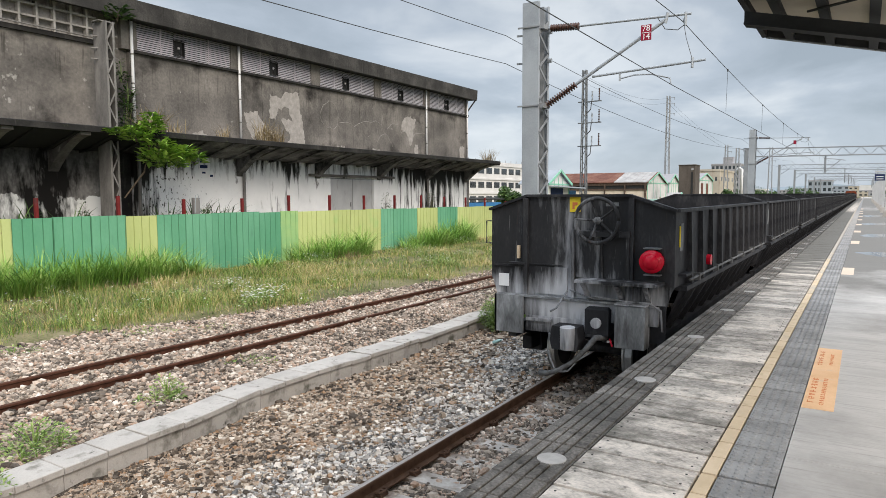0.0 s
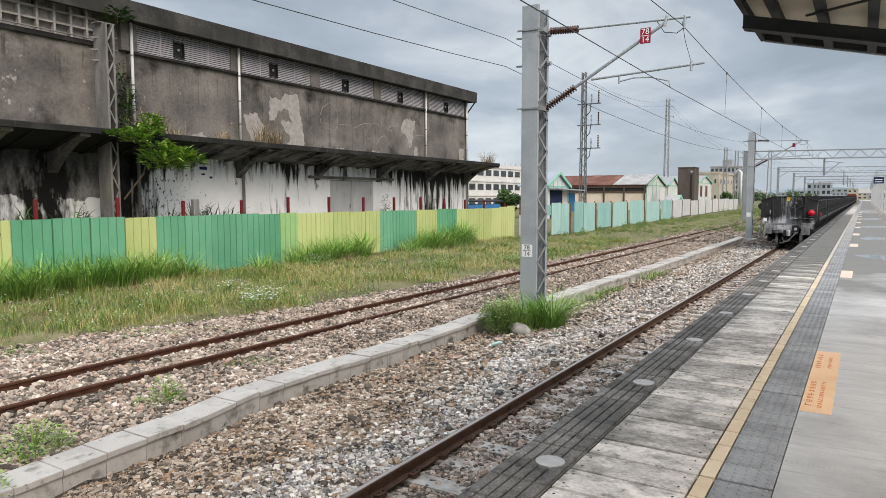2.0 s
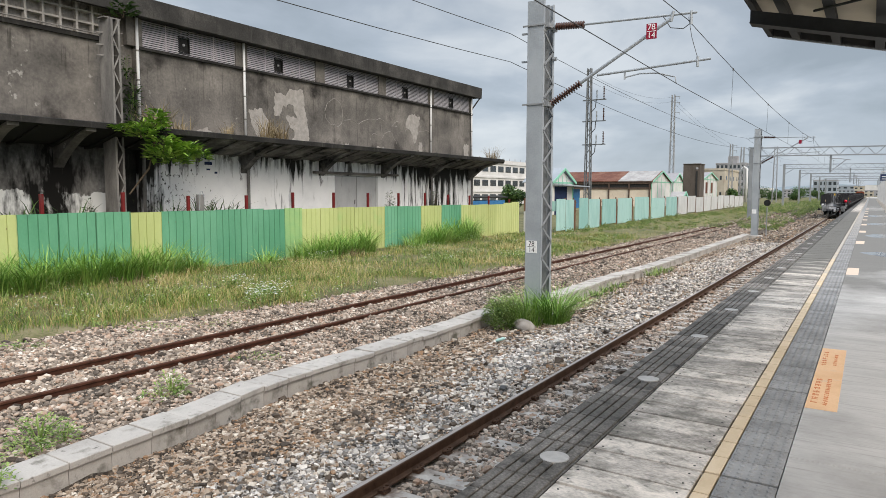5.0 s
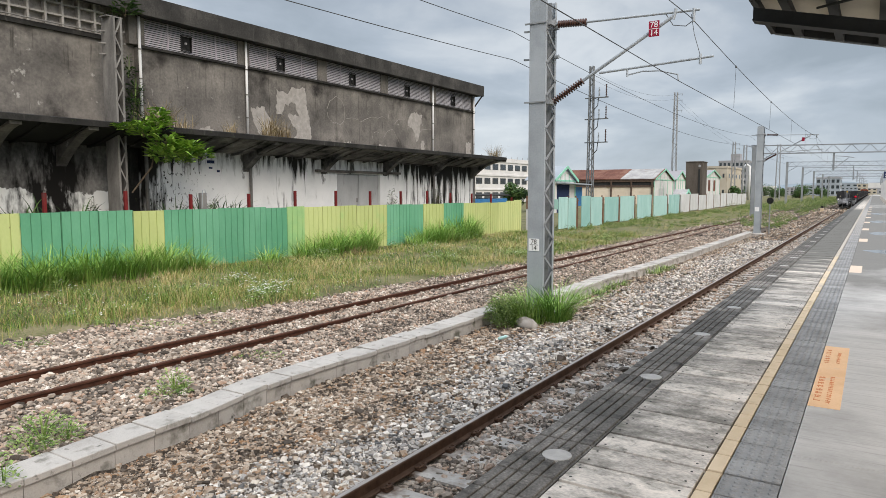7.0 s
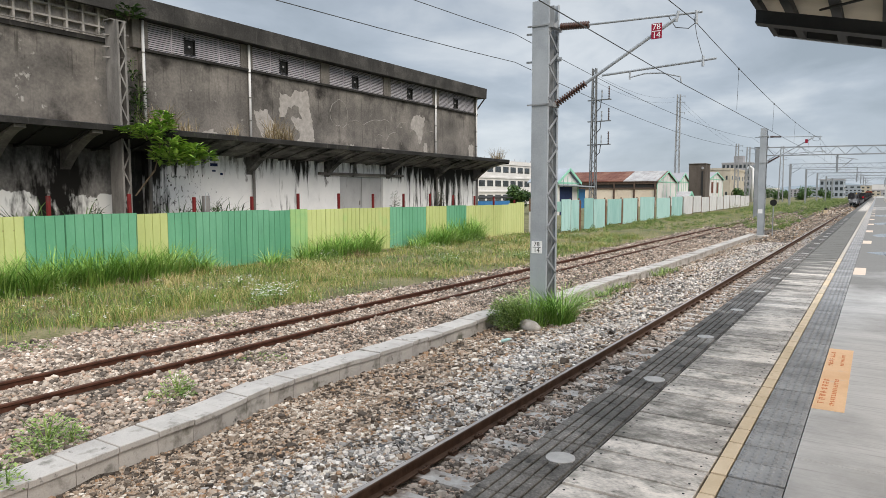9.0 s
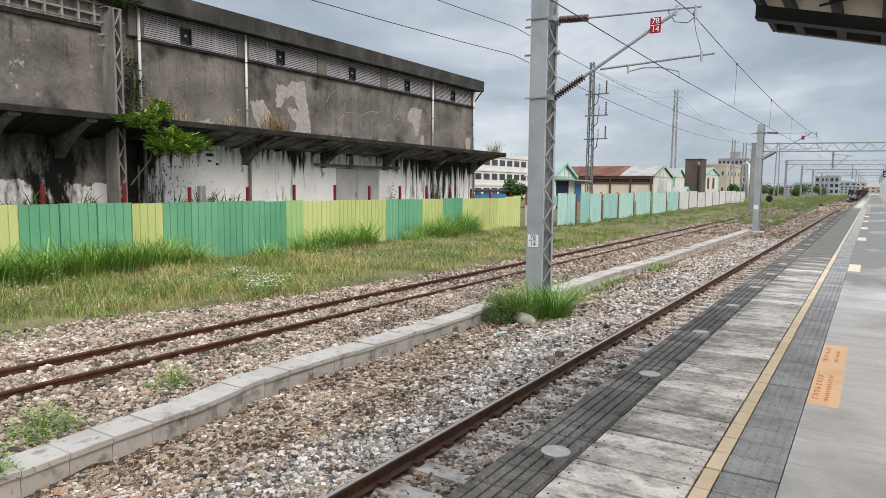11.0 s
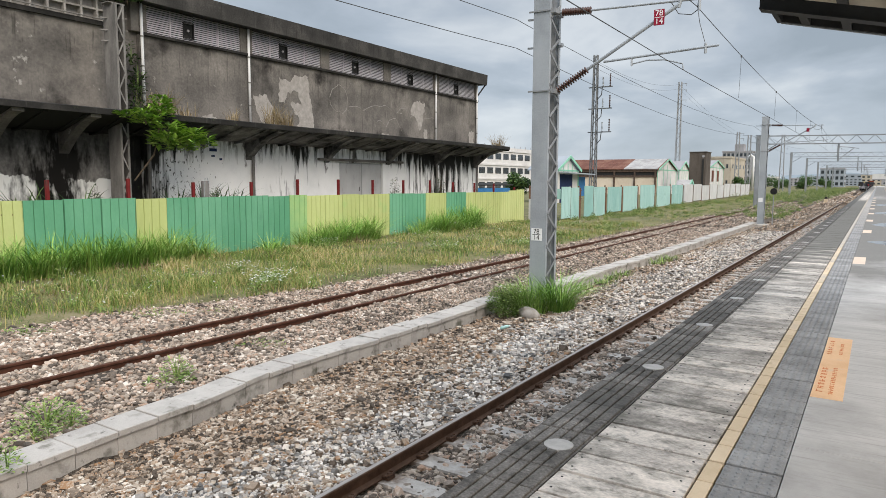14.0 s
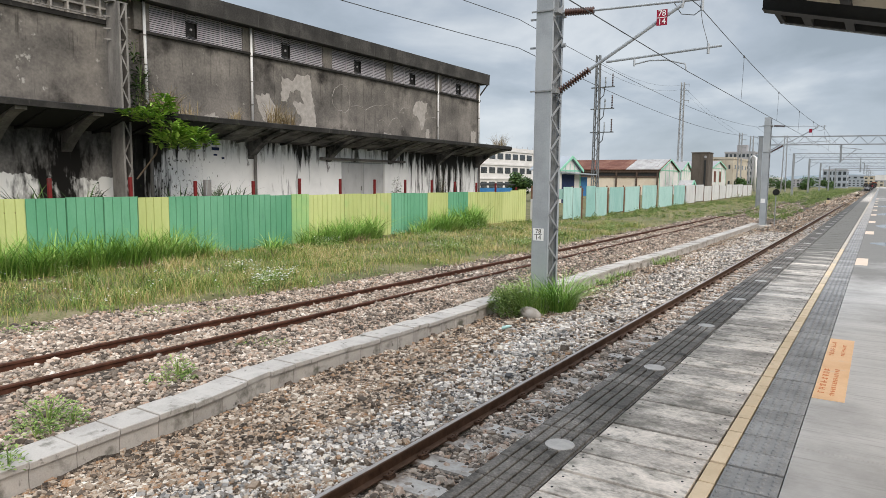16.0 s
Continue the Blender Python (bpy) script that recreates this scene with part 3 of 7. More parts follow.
def ballast_bed(name, x0, x1, y1, label):
    g = Geo()
    rows = [-20 + 0.8 * i for i in range(80)] + [44 + 4 * i for i in range(15)] + [104 + 20 * i for i in range(int((y1 - 104) / 20) + 1)]
    for y in rows:
        a = x0 if x0 > -8 else float(grass_edge(y)) - 0.35
        for i in range(25):
            x = a + (x1 - a) * i / 24
            g.v.append((x, y, bed_height(x, y) - (0.25 if i in (0, 24) else 0)))
    k = 25
    g.f = [(j * k + i, j * k + i + 1, (j + 1) * k + i + 1, (j + 1) * k + i) for j in range(len(rows) - 1) for i in range(k - 1)]
    return whole(name, g, "ballast_bed", label, "ballast", kind="structure", smooth=True)


ballast_bed("ballast_bed_main", -7.3, -1.75, 470, "grey and brown crushed stone bed of the platform track, darkened for the shaded gaps")
ballast_bed("ballast_bed_siding", -12.6, -7.25, 150, "stone bed of the rusty siding, darkened for the shaded gaps")


def pebble():
    """A rounded stone of twelve corners."""
    p = (1 + 5 ** 0.5) / 2
    v = np.array([(-1, p, 0), (1, p, 0), (-1, -p, 0), (1, -p, 0), (0, -1, p), (0, 1, p), (0, -1, -p), (0, 1, -p), (p, 0, -1), (p, 0, 1), (-p, 0, -1), (-p, 0, 1)]) / (1 + p * p) ** 0.5
    f = [(0, 11, 5), (0, 5, 1), (0, 1, 7), (0, 7, 10), (0, 10, 11), (1, 5, 9), (5, 11, 4), (11, 10, 2), (10, 7, 6), (7, 1, 8),
         (3, 9, 4), (3, 4, 2), (3, 2, 6), (3, 6, 8), (3, 8, 9), (4, 9, 5), (2, 4, 11), (6, 2, 10), (8, 6, 7), (9, 8, 1)]
    return v, np.array(f)


def shard():
    """Eight corners of a broken stone."""
    v = np.array([(x, y, z) for x in (-0.72, 0.72) for y in (-0.72, 0.72) for z in (-0.72, 0.72)])
    f = [(0, 1, 3), (0, 3, 2), (4, 6, 7), (4, 7, 5), (0, 4, 5), (0, 5, 1), (2, 3, 7), (2, 7, 6), (0, 2, 6), (0, 6, 4), (1, 5, 7), (1, 7, 3)]
    return v, np.array(f)


def octa():
    v = np.array([(1, 0, 0), (-1, 0, 0), (0, 1, 0), (0, -1, 0), (0, 0, 1), (0, 0, -1)], float)
    f = [(0, 2, 4), (2, 1, 4), (1, 3, 4), (3, 0, 4), (2, 0, 5), (1, 2, 5), (3, 1, 5), (0, 3, 5)]
    return v, np.array(f)


def stones(name, mat, label, zones, seed):
    """Loose crushed stones: zones of (x0, x1, y0, y1, count, size, keep(x, y))."""
    rng = np.random.default_rng(seed)
    vs, fs, base = [], [], 0
    for x0, x1, y0, y1, c, size, keep in zones:
        iv, fi = octa() if y0 >= 9 else pebble() if mat == "pebble" else shard()
        nv = len(iv)
        for x, y in zip(rng.uniform(x0, x1, c), rng.uniform(y0, y1, c)):
            if y < -0.38 * x - 0.4 or rng.random() > keep(x, y):  # the near corner stays bare bed
                continue
            s = size * rng.lognormal(0, 0.32)
            q = iv * (1 + rng.uniform(-0.36, 0.30, (nv, 3))) * (s * rng.uniform(0.8, 1.2, 3) * (1.2, 0.88, 0.72))
            a, tilt = rng.uniform(0, 6.283), rng.normal(0, 0.65)
            ca, sa, cb, sb = math.cos(a), math.sin(a), math.cos(tilt), math.sin(tilt)
            rot = np.array([(ca, -sa * cb, sa * sb), (sa, ca * cb, -ca * sb), (0, sb, cb)])
            vs.append(q @ rot.T + (x, y, bed_height(x, y) + s * 0.15 + rng.uniform(-0.75, 0.6) * s))
            fs.append(fi + base)
            base += nv
    allv = np.concatenate(vs)
    allf = np.concatenate(fs)
    me = bpy.data.meshes.new(name)
    me.vertices.add(len(allv))
    me.vertices.foreach_set("co", allv.ravel())
    me.loops.add(allf.size)
    me.loops.foreach_set("vertex_index", allf.ravel().astype(np.int32))
    me.polygons.add(len(allf))
    me.polygons.foreach_set("loop_start", np.arange(0, allf.size, 3, dtype=np.int32))
    me.update(calc_edges=True)
    me.shade_flat()
    me.materials.append(M[mat])
    return tagged(new(name, me), label, "gravel", kind="stuff")


def pale_here(x, y):
    """Share of pale crushed stone, a loose band along the outer rail."""
    return max(0.0, min(1.0, 1.05 - abs(x + 4.62 + 0.3 * math.sin(y * 0.7)) / (0.75 + 0.09 * max(0.0, min(12.0, y - 5.0))))) * (0.85 if x < -4.0 else 0.5)


def off_rails(x):
    return 0.0 if min(abs(x + 3.83), abs(x + 2.70), abs(x + 9.26), abs(x + 10.40)) < 0.085 else 1.0


def main_side(x, y):
    if trough_x(y) - 0.5 < x < trough_x(y) + 0.02 or (y < 52 and x < trough_x(y) - 0.3):
        return 0.0
    return off_rails(x) * (0.0 if x > -3.75 else 1.0)


def pale_side(x, y):
    return main_side(x, y) * pale_here(x, y)


def siding_side(x, y):
    return off_rails(x) * (x < trough_x(y) - 0.5) * max(0.0, min(1.0, (x - float(grass_edge(y)) + 0.4) / 0.7))


stones("ballast_stones", "ballast", "grey, tan and brown crushed ballast stones", [
    (-7.3, -1.8, 1.8, 8, 74000, 0.0195, lambda x, y: main_side(x, y) * (1 - pale_here(x, y))),
    (-7.3, -1.8, 8, 16, 54000, 0.024, lambda x, y: main_side(x, y) * (1 - pale_here(x, y))),
    (-7.3, -1.8, 16, 42, 42000, 0.031, lambda x, y: main_side(x, y) * (1 - pale_here(x, y))),
    (-7.2, -1.8, 42, 100, 14000, 0.046, lambda x, y: off_rails(x) * 0.7),
    (-7.2, -1.8, 100, 280, 9000, 0.12, lambda x, y: off_rails(x)),
], 3)
stones("siding_pebbles", "pebble", "pale beige and grey rounded stones of the siding", [
    (-14.0, -7.2, 2.8, 9, 36000, 0.0265, siding_side), (-13.8, -7.2, 9, 16, 38000, 0.0275, siding_side), (-12.4, -7.2, 16, 42, 36000, 0.033, siding_side),
    (-12.0, -7.2, 42, 100, 15000, 0.048, siding_side)], 6)
def between_rails(x, y):
    return off_rails(x) * 0.8


stones("track_stones", "pebble", "tan and grey stones lying between the sleepers", [
    (-3.75, -2.95, 2.5, 8, 7500, 0.0225, between_rails), (-3.75, -2.95, 8, 16, 7500, 0.025, between_rails), (-3.75, -2.95, 16, 42, 7000, 0.032, between_rails),
    (-2.95, -1.8, 9, 42, 6000, 0.032, between_rails)], 9)
stones("pale_ballast_stones", "fines", "pale grey freshly crushed stones beside the outer rail", [
    (-6.4, -3.9, 1.8, 8, 28000, 0.019, pale_side), (-6.8, -3.9, 8, 16, 28000, 0.0225, pale_side), (-6.8, -3.9, 16, 42, 24000, 0.031, pale_side)], 4)

# ---- tracks ----
RAIL = [(-0.062, -0.14), (0.062, -0.14), (0.062, -0.128), (0.012, -0.112), (0.009, -0.045), (0.034, -0.032), (0.034, -0.004), (0.028, 0.0), (-0.028, 0.0), (-0.034, -0.004), (-0.034, -0.032), (-0.009, -0.045), (-0.012, -0.112), (-0.062, -0.128)]


def track(name, label, centre, y0, y1, mat, head, sleepers):
    t = empty(name, label, "railway track", kind="structure")
    for dx in (-0.565, 0.565):
        r = part("rail", Geo().prism([(centre + dx + px, pz) for px, pz in RAIL], 1, y0, y1), mat, t)
        if head:
            part("rail_head", Geo().prism([(centre + dx - 0.022, 0.0), (centre + dx + 0.022, 0.0), (centre + dx + 0.020, 0.003), (centre + dx - 0.020, 0.003)], 1, y0, y1), head, r, "bright worn running surface")
    s = Geo().prism([(-1.0, -0.33), (1.0, -0.33), (1.0, -0.165), (0.97, -0.146), (-0.97, -0.146), (-1.0, -0.165)], 1, -0.12, 0.12)
    c = Geo()
    for dx in (-0.565, 0.565):
        for k in (-1, 1):
            c.prism([(dx + k * 0.05, -0.141), (dx + k * 0.13, -0.141), (dx + k * 0.12, -0.115), (dx + k * 0.05, -0.11)][::k], 1, -0.055, 0.055)
            c.tube([(dx + k * 0.095, 0, -0.12), (dx + k * 0.095, 0, -0.085)], 0.018, 6)
            c.tube([(dx + k * 0.06, -0.06, -0.105), (dx + k * 0.11, -0.065, -0.095), (dx + k * 0.13, 0.0, -0.09), (dx + k * 0.11, 0.065, -0.095), (dx + k * 0.06, 0.06, -0.105)], 0.012, 5)
    first = fast = None
    y = sleepers[0]
    while y < sleepers[1]:
        if first is None:
            first = part("sleeper", s, "sleeper", t)
            fast = part("rail_fastening", c, mat, first, "dark steel rail clips")
            first.matrix_basis = pose(centre, y, 0)
        else:
            o = share(first, centre, y, 0)
            share(fast, parent=o)
        y += 0.562
    return t


track("track_platform", "brown steel rails on concrete sleepers with worn bright heads", -3.265, -30, 470, "rail_brown", "rail_shine", (-9.782, 66))
track("track_siding", "rusty disused siding rails sunk in stone", -9.83, -30, 150, "rail_rust", None, (-1, 0))

# ---- cable trough along the tracks ----
trough = empty("cable_trough", "pale concrete cable trough with short cover slabs between the tracks", "cable trough", kind="structure")
y = 0.55
while y < 50:
    if not 13.9 < y < 16.4:
        a, b = trough_x(y), trough_x(y + 0.5)
        h = -0.10 + RNG.uniform(-0.014, 0.014)
        gb = Geo()
        gb.add([(a - 0.46, y, -0.5), (a - 0.028, y, -0.5), (b - 0.028, y + 0.492, -0.5), (b - 0.46, y + 0.492, -0.5), (a - 0.46, y, h - 0.07), (a - 0.028, y, h - 0.07), (b - 0.028, y + 0.492, h - 0.07), (b - 0.46, y + 0.492, h - 0.07)],
               [(3, 2, 1, 0), (0, 1, 5, 4), (1, 2, 6, 5), (2, 3, 7, 6), (3, 0, 4, 7), (4, 5, 6, 7)])
        part("trough_block", gb, "trough", trough)
        gc = Geo()
        j = RNG.uniform(-0.014, 0.014)
        for lo, c in ((h - 0.069, 0.0), (h - 0.008, 0.0), (h, 0.008)):
            gc.v += [(a - 0.48 + c + j, y + 0.002 + c, lo), (a + j - c, y + 0.002 + c, lo), (b + j - c, y + 0.490 - c, lo), (b - 0.48 + c + j, y + 0.490 - c, lo)]
        gc.f = [(3, 2, 1, 0), (8, 9, 10, 11)] + [(4 * r + i, 4 * r + (i + 1) % 4, 4 * r + 4 + (i + 1) % 4, 4 * r + 4 + i) for r in (0, 1) for i in range(4)]
        part("cover_slab", gc, "trough", trough)
    y += 0.5

# ---- platform ----
PZ, EDGE = 1.10, -1.765
platform = whole("platform", Geo().prism([(EDGE + 0.06, -0.4), (7.0, -0.4), (7.0, PZ - 0.03), (EDGE + 0.06, PZ - 0.03)], 1, -25, 330), "plinth", "concrete platform body with a plain side wall", "platform", kind="structure")
floor = empty("floor", "pale brushed concrete platform floor with dark joints", "floor", kind="structure")
y = -14.0
while y < 330:
    step = 4.6 if y < 60 else 45
    part("floor_panel", Geo().box(-0.345, 7.0, y, y + step - 0.006, PZ - 0.05, PZ, 0.003), "floor", floor)
    y += step
strip = empty("platform_edge", "ribbed dark edge, stained slabs and tactile strip along the platform", "platform edge", kind="structure")


def ribbed_slab(length, lo):
    g = Geo()
    x = EDGE
    widths = [0.075, 0.068, 0.068, 0.068, 0.085]
    for w in widths:
        g.box(x, x + w - 0.014, lo, length - 0.004, PZ - 0.07, PZ, 0.004)
        x += w
    g.box(EDGE + 0.005, x, 0.001, length - 0.001, PZ - 0.07, PZ - 0.014)
    return g


def tactile_tile(lo):
    g = Geo().box(-0.636, -0.350, lo, ROW - 0.008, PZ - 0.05, PZ, 0.002)
    for i in range(5):
        for j in range(5):
            cx, cy = -0.638 + 0.029 + 0.058 * i, 0.032 + 0.056 * j
            ring = [(math.cos(k * 1.0472), math.sin(k * 1.0472)) for k in range(6)]
            g.add([(cx + c * 0.019, cy + s * 0.019, PZ - 0.001) for c, s in ring] + [(cx + c * 0.012, cy + s * 0.012, PZ + 0.006) for c, s in ring],
                  [(k, (k + 1) % 6, 6 + (k + 1) % 6, 6 + k) for k in range(6)] + [tuple(range(6, 12))])
    return g


# seven rows of tiles to a 2.01 m module, a wider joint at each module's start
ROW, ROW0 = 2.01 / 7, -0.13


def strip_run(makers, count, jitter):
    """One row after another; makers build the usual piece and the first piece of a module."""
    masters = [m() for m in makers]
    for i in range(count):
        k = 0 if i % 7 else 1
        if i < 2:
            masters[k].matrix_basis = pose(0, ROW0 + ROW * i, 0)
        else:
            ob = share(masters[k], 0, ROW0 + ROW * i, RNG.uniform(-jitter, jitter))
            for hole in masters[k].children:
                if i < 60:
                    share(hole, parent=ob)


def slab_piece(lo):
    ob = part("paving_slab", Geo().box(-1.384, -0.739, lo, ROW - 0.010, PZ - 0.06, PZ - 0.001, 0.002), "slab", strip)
    for x in (-1.34, -0.79):
        g = Geo()
        for y in (0.07, 0.215):
            g.tube([(x, y, PZ - 0.02), (x, y, PZ + 0.0005)], 0.0075, 8)
        part("lifting_holes", g, "groove", ob, "pair of dark discs for the lifting holes")
    return ob


strip_run([lambda: part("edge_slab", ribbed_slab(ROW, 0.005), "edge_dark", strip), lambda: part("edge_slab", ribbed_slab(ROW, 0.015), "edge_dark", strip)], 176, 0.002)
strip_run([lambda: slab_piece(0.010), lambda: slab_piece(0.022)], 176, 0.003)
strip_run([lambda: part("warning_block", Geo().box(-0.726, -0.646, 0.006, ROW - 0.006, PZ - 0.06, PZ + 0.001, 0.003), "tan", strip), lambda: part("warning_block", Geo().box(-0.726, -0.646, 0.020, ROW - 0.006, PZ - 0.06, PZ + 0.001, 0.003), "tan", strip)], 176, 0.001)
strip_run([lambda: part("tactile_tile", tactile_tile(0.007), "tactile", strip), lambda: part("tactile_tile", tactile_tile(0.022), "tactile", strip)], 176, 0.001)
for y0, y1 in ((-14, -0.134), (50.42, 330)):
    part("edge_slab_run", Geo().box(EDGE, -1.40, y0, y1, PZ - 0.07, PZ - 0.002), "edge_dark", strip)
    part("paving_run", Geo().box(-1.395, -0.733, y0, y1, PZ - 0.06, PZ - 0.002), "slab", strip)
for y0, y1 in ((-14, -0.134), (50.42, 330)):
    part("warning_run", Geo().box(-0.728, -0.64, y0, y1, PZ - 0.06, PZ), "tan_pale" if y0 > 0 else "tan", strip)
    part("tactile_run", Geo().box(-0.638, -0.348, y0, y1, PZ - 0.05, PZ), "tactile", strip)
part("joint_bed", Geo().box(EDGE + 0.01, -0.345, -13, 329, PZ - 0.2, PZ - 0.032), "groove", strip)
for i in range(24):
    yy = 3.63 + 2.01 * i - 2.01
    gd = Geo().tube([(-1.525, yy, PZ - 0.03), (-1.525, yy, PZ + 0.004), (-1.525, yy, PZ + 0.006)], [0.088, 0.088, 0.082], 28)
    tagged(part("edge_cover", gd, "cover"), "round pale metal cover disc set in the platform edge", "cover disc", "cover discs along the edge")


def floor_marking(y0, y1, bars):
    ob = empty("floor_marking", "orange rectangular safety marking stuck on the platform floor" if bars else "pale orange marking stuck on the platform floor", "floor marking", "markings along the tactile strip")
    p = part("sheet", Geo().box(-0.342, -0.132, y0, y1, PZ - 0.002, PZ + 0.003, 0.001), "orange" if bars else "orange_pale", ob)
    if bars:
        rows = ((-0.315, 0.022, y0 + 0.16, y0 + 0.98, 8), (-0.235, 0.016, y0 + 0.12, y0 + 0.98, 15), (-0.315, 0.02, y0 + 1.45, y0 + 2.1, 7), (-0.22, 0.014, y0 + 1.5, y0 + 2.0, 9))
        for x, w, a, b, n in rows:
            pitch = (b - a) / n
            for k in range(n):
                u, g = a + pitch * k, Geo()
                for _ in range(2):
                    dx, dy = RNG.uniform(0, 1.6) * w, RNG.uniform(0, 0.5) * pitch
                    g.box(x, x + 2.0 * w, u + dy, u + dy + 0.09 * pitch, PZ + 0.003, PZ + 0.0045)
                    g.box(x + dx, x + dx + 0.22 * w, u, u + 0.66 * pitch, PZ + 0.0031, PZ + 0.0046)
                part("print_stroke", g, "red_ink", p)
    return ob


floor_marking(5.50, 7.75, True)
floor_marking(15.1, 16.5, False)
for i in range(9):
    tagged(part("floor_patch", Geo().box(-0.335, -0.10, 24.5 + 7.2 * i, 26.0 + 7.2 * i, PZ - 0.002, PZ + 0.003, 0.001), "orange_pale"), "faded rectangular marking on the platform floor", "floor marking", "markings along the tactile strip")


def puddle(x, y, a, b, seed):
    rng = np.random.default_rng(seed)
    n = 40
    ph = rng.uniform(0, 6.28, 4)
    rim = [1 + 0.14 * math.sin(2 * k * 6.283 / n + ph[0]) + 0.09 * math.sin(3 * k * 6.283 / n + ph[1]) + 0.05 * math.sin(7 * k * 6.283 / n + ph[2]) for k in range(n)]
    g = Geo()
    g.v = [(x + a * r * math.cos(6.283 * k / n), y + b * r * math.sin(6.283 * k / n), PZ + 0.002) for k, r in enumerate(rim)] + [(x, y, PZ + 0.0026)]
    g.f = [(k, (k + 1) % n, n) for k in range(n)]
    return whole("puddle", g, "water", "shallow rain puddle on the platform concrete", "puddle", "puddles")


puddle(0.45, 20.6, 0.55, 0.75, 1)
puddle(0.55, 29.5, 0.6, 1.3, 2)
puddle(0.7, 41.0, 0.8, 1.6, 3)
puddle(0.5, 55.0, 0.7, 2.2, 5)
# ---- warehouse behind the fence ----
WX, WEND, WBEG = -26.0, 44.7, -16.0
BAY = [16.9, 22.5, 28.0, 33.6, 39.1, 44.7]


def ragged(cx, cy, pts, rng, thick=0.012):
    """An uneven flake on the wall: pts are (dy, dz) corners, roughened between."""
    out = []
    for (a, b), (c, d) in zip(pts, pts[1:] + pts[:1]):
        n = max(2, int(math.hypot(c - a, d - b) / 0.12))
        for k in range(n):
            t = k / n
            out.append((cx + a + (c - a) * t + rng.uniform(-0.07, 0.07), cy + b + (d - b) * t + rng.uniform(-0.07, 0.07)))
    return Geo().prism(out, 0, WX - 0.005, WX + thick)


def warehouse():
    rng = np.random.default_rng(5)
    w = empty("warehouse", "old concrete warehouse with peeling white lower wall and black roof edge", "warehouse")
    # upper wall with the louvre band let in
    up = Geo()
    up.box(WX - 0.3, WX, 16.9, WEND, 4.9, 8.62)
    up.box(WX - 0.3, WX, 16.9, WEND, 9.86, 10.2)
    part("upper_wall", up, "conc_dark", w, "dark weathered concrete upper wall")
    left = Geo().box(WX - 0.3, WX + 0.05, WBEG, 15.55, 4.9, 8.78)
    left.box(WX - 0.3, WX + 0.05, WBEG, 15.55, 10.1, 10.4)
    part("upper_wall", left, "conc_dark", w, "plain grey concrete upper wall")
    part("joint_wall", Geo().box(WX - 0.5, WX - 0.22, 15.55, 16.9, 4.9, 10.2), "conc_dark", w)
    # the recess is black below canopy level and dark grey above
    part("joint_wall", Geo().box(WX - 0.5, WX - 0.22, 15.55, 16.9, 0.2, 4.9), "conc_black", w, "black recess between the two bays")
    part("wall_end", Geo().box(WX - 14, WX - 0.3, WEND - 0.25, WEND, 0.2, 10.2), "conc_dark", w)
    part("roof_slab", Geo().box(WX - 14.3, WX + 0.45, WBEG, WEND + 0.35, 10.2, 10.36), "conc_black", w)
    fascia = Geo().prism([(WX + 0.42, 9.84), (WX + 0.62, 9.84), (WX + 0.66, 10.6), (WX + 0.48, 10.62)], 1, WBEG, WEND + 0.45)
    fascia.prism([(WX - 14, 9.86), (WX - 14, 10.6), (WX + 0.42, 10.6), (WX + 0.42, 9.86)], 1, WEND + 0.25, WEND + 0.45)
    part("roof_edge", fascia, "conc_roof", w, "black stained concrete roof edge")
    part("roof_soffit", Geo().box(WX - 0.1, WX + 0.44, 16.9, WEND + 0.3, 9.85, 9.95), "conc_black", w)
    # string course under the louvres
    part("string_course", Geo().box(WX, WX + 0.14, 16.9, WEND, 8.60, 8.72, 0.02), "conc_black", w)
    part("string_course", Geo().box(WX + 0.05, WX + 0.16, WBEG, 15.5, 8.62, 8.80, 0.02), "conc_black", w)
    # louvre bays with a fan opening each
    for i in range(5):
        y0, y1 = BAY[i] + 0.35, BAY[i + 1] - 0.35
        part("pier", Geo().box(WX - 0.25, WX + 0.03, BAY[i] - 0.35, BAY[i] + 0.35, 8.72, 9.86), "conc_dark", w)
        if i == 0:
            y0 = 17.15
        fy = (19.31, 24.94, 30.58, 36.06, 41.73)[i]
        fw = 0.25
        # dark backing sheet: the shade behind slats and fan is its colour
        lv = part("louvre", Geo().box(WX - 0.16, WX - 0.13, y0, y1, 8.72, 9.86), "groove", w, "pale slatted metal louvre with a square fan opening")
        top = fy - fw, fy + fw
        for seg, (a, b, z0, z1) in enumerate(((y0, top[0], 8.73, 9.85), (top[1], y1, 8.73, 9.85), (top[0], top[1], 9.5, 9.85), (top[0], top[1], 8.73, 8.86))):
            z = z0
            sg = Geo()
            while z < z1 - 0.02:
                sg.add([(WX - 0.02, a, z), (WX - 0.02, b, z), (WX - 0.07, b, z + 0.062), (WX - 0.07, a, z + 0.062)], [(0, 1, 2, 3)])
                sg.add([(WX - 0.02, a, z), (WX - 0.02, b, z), (WX - 0.02, b, z - 0.012), (WX - 0.02, a, z - 0.012)], [(3, 2, 1, 0)])
                z += 0.09
            part("slat_bank", sg, "louvre", lv)
        for k in range(1, 4):
            yy = y0 + (y1 - y0) * k / 4
            if abs(yy - fy) > 0.4:
                part("mullion", Geo().box(WX - 0.05, WX - 0.005, yy - 0.02, yy + 0.02, 8.73, 9.85), "louvre", lv)
        fb = Geo()
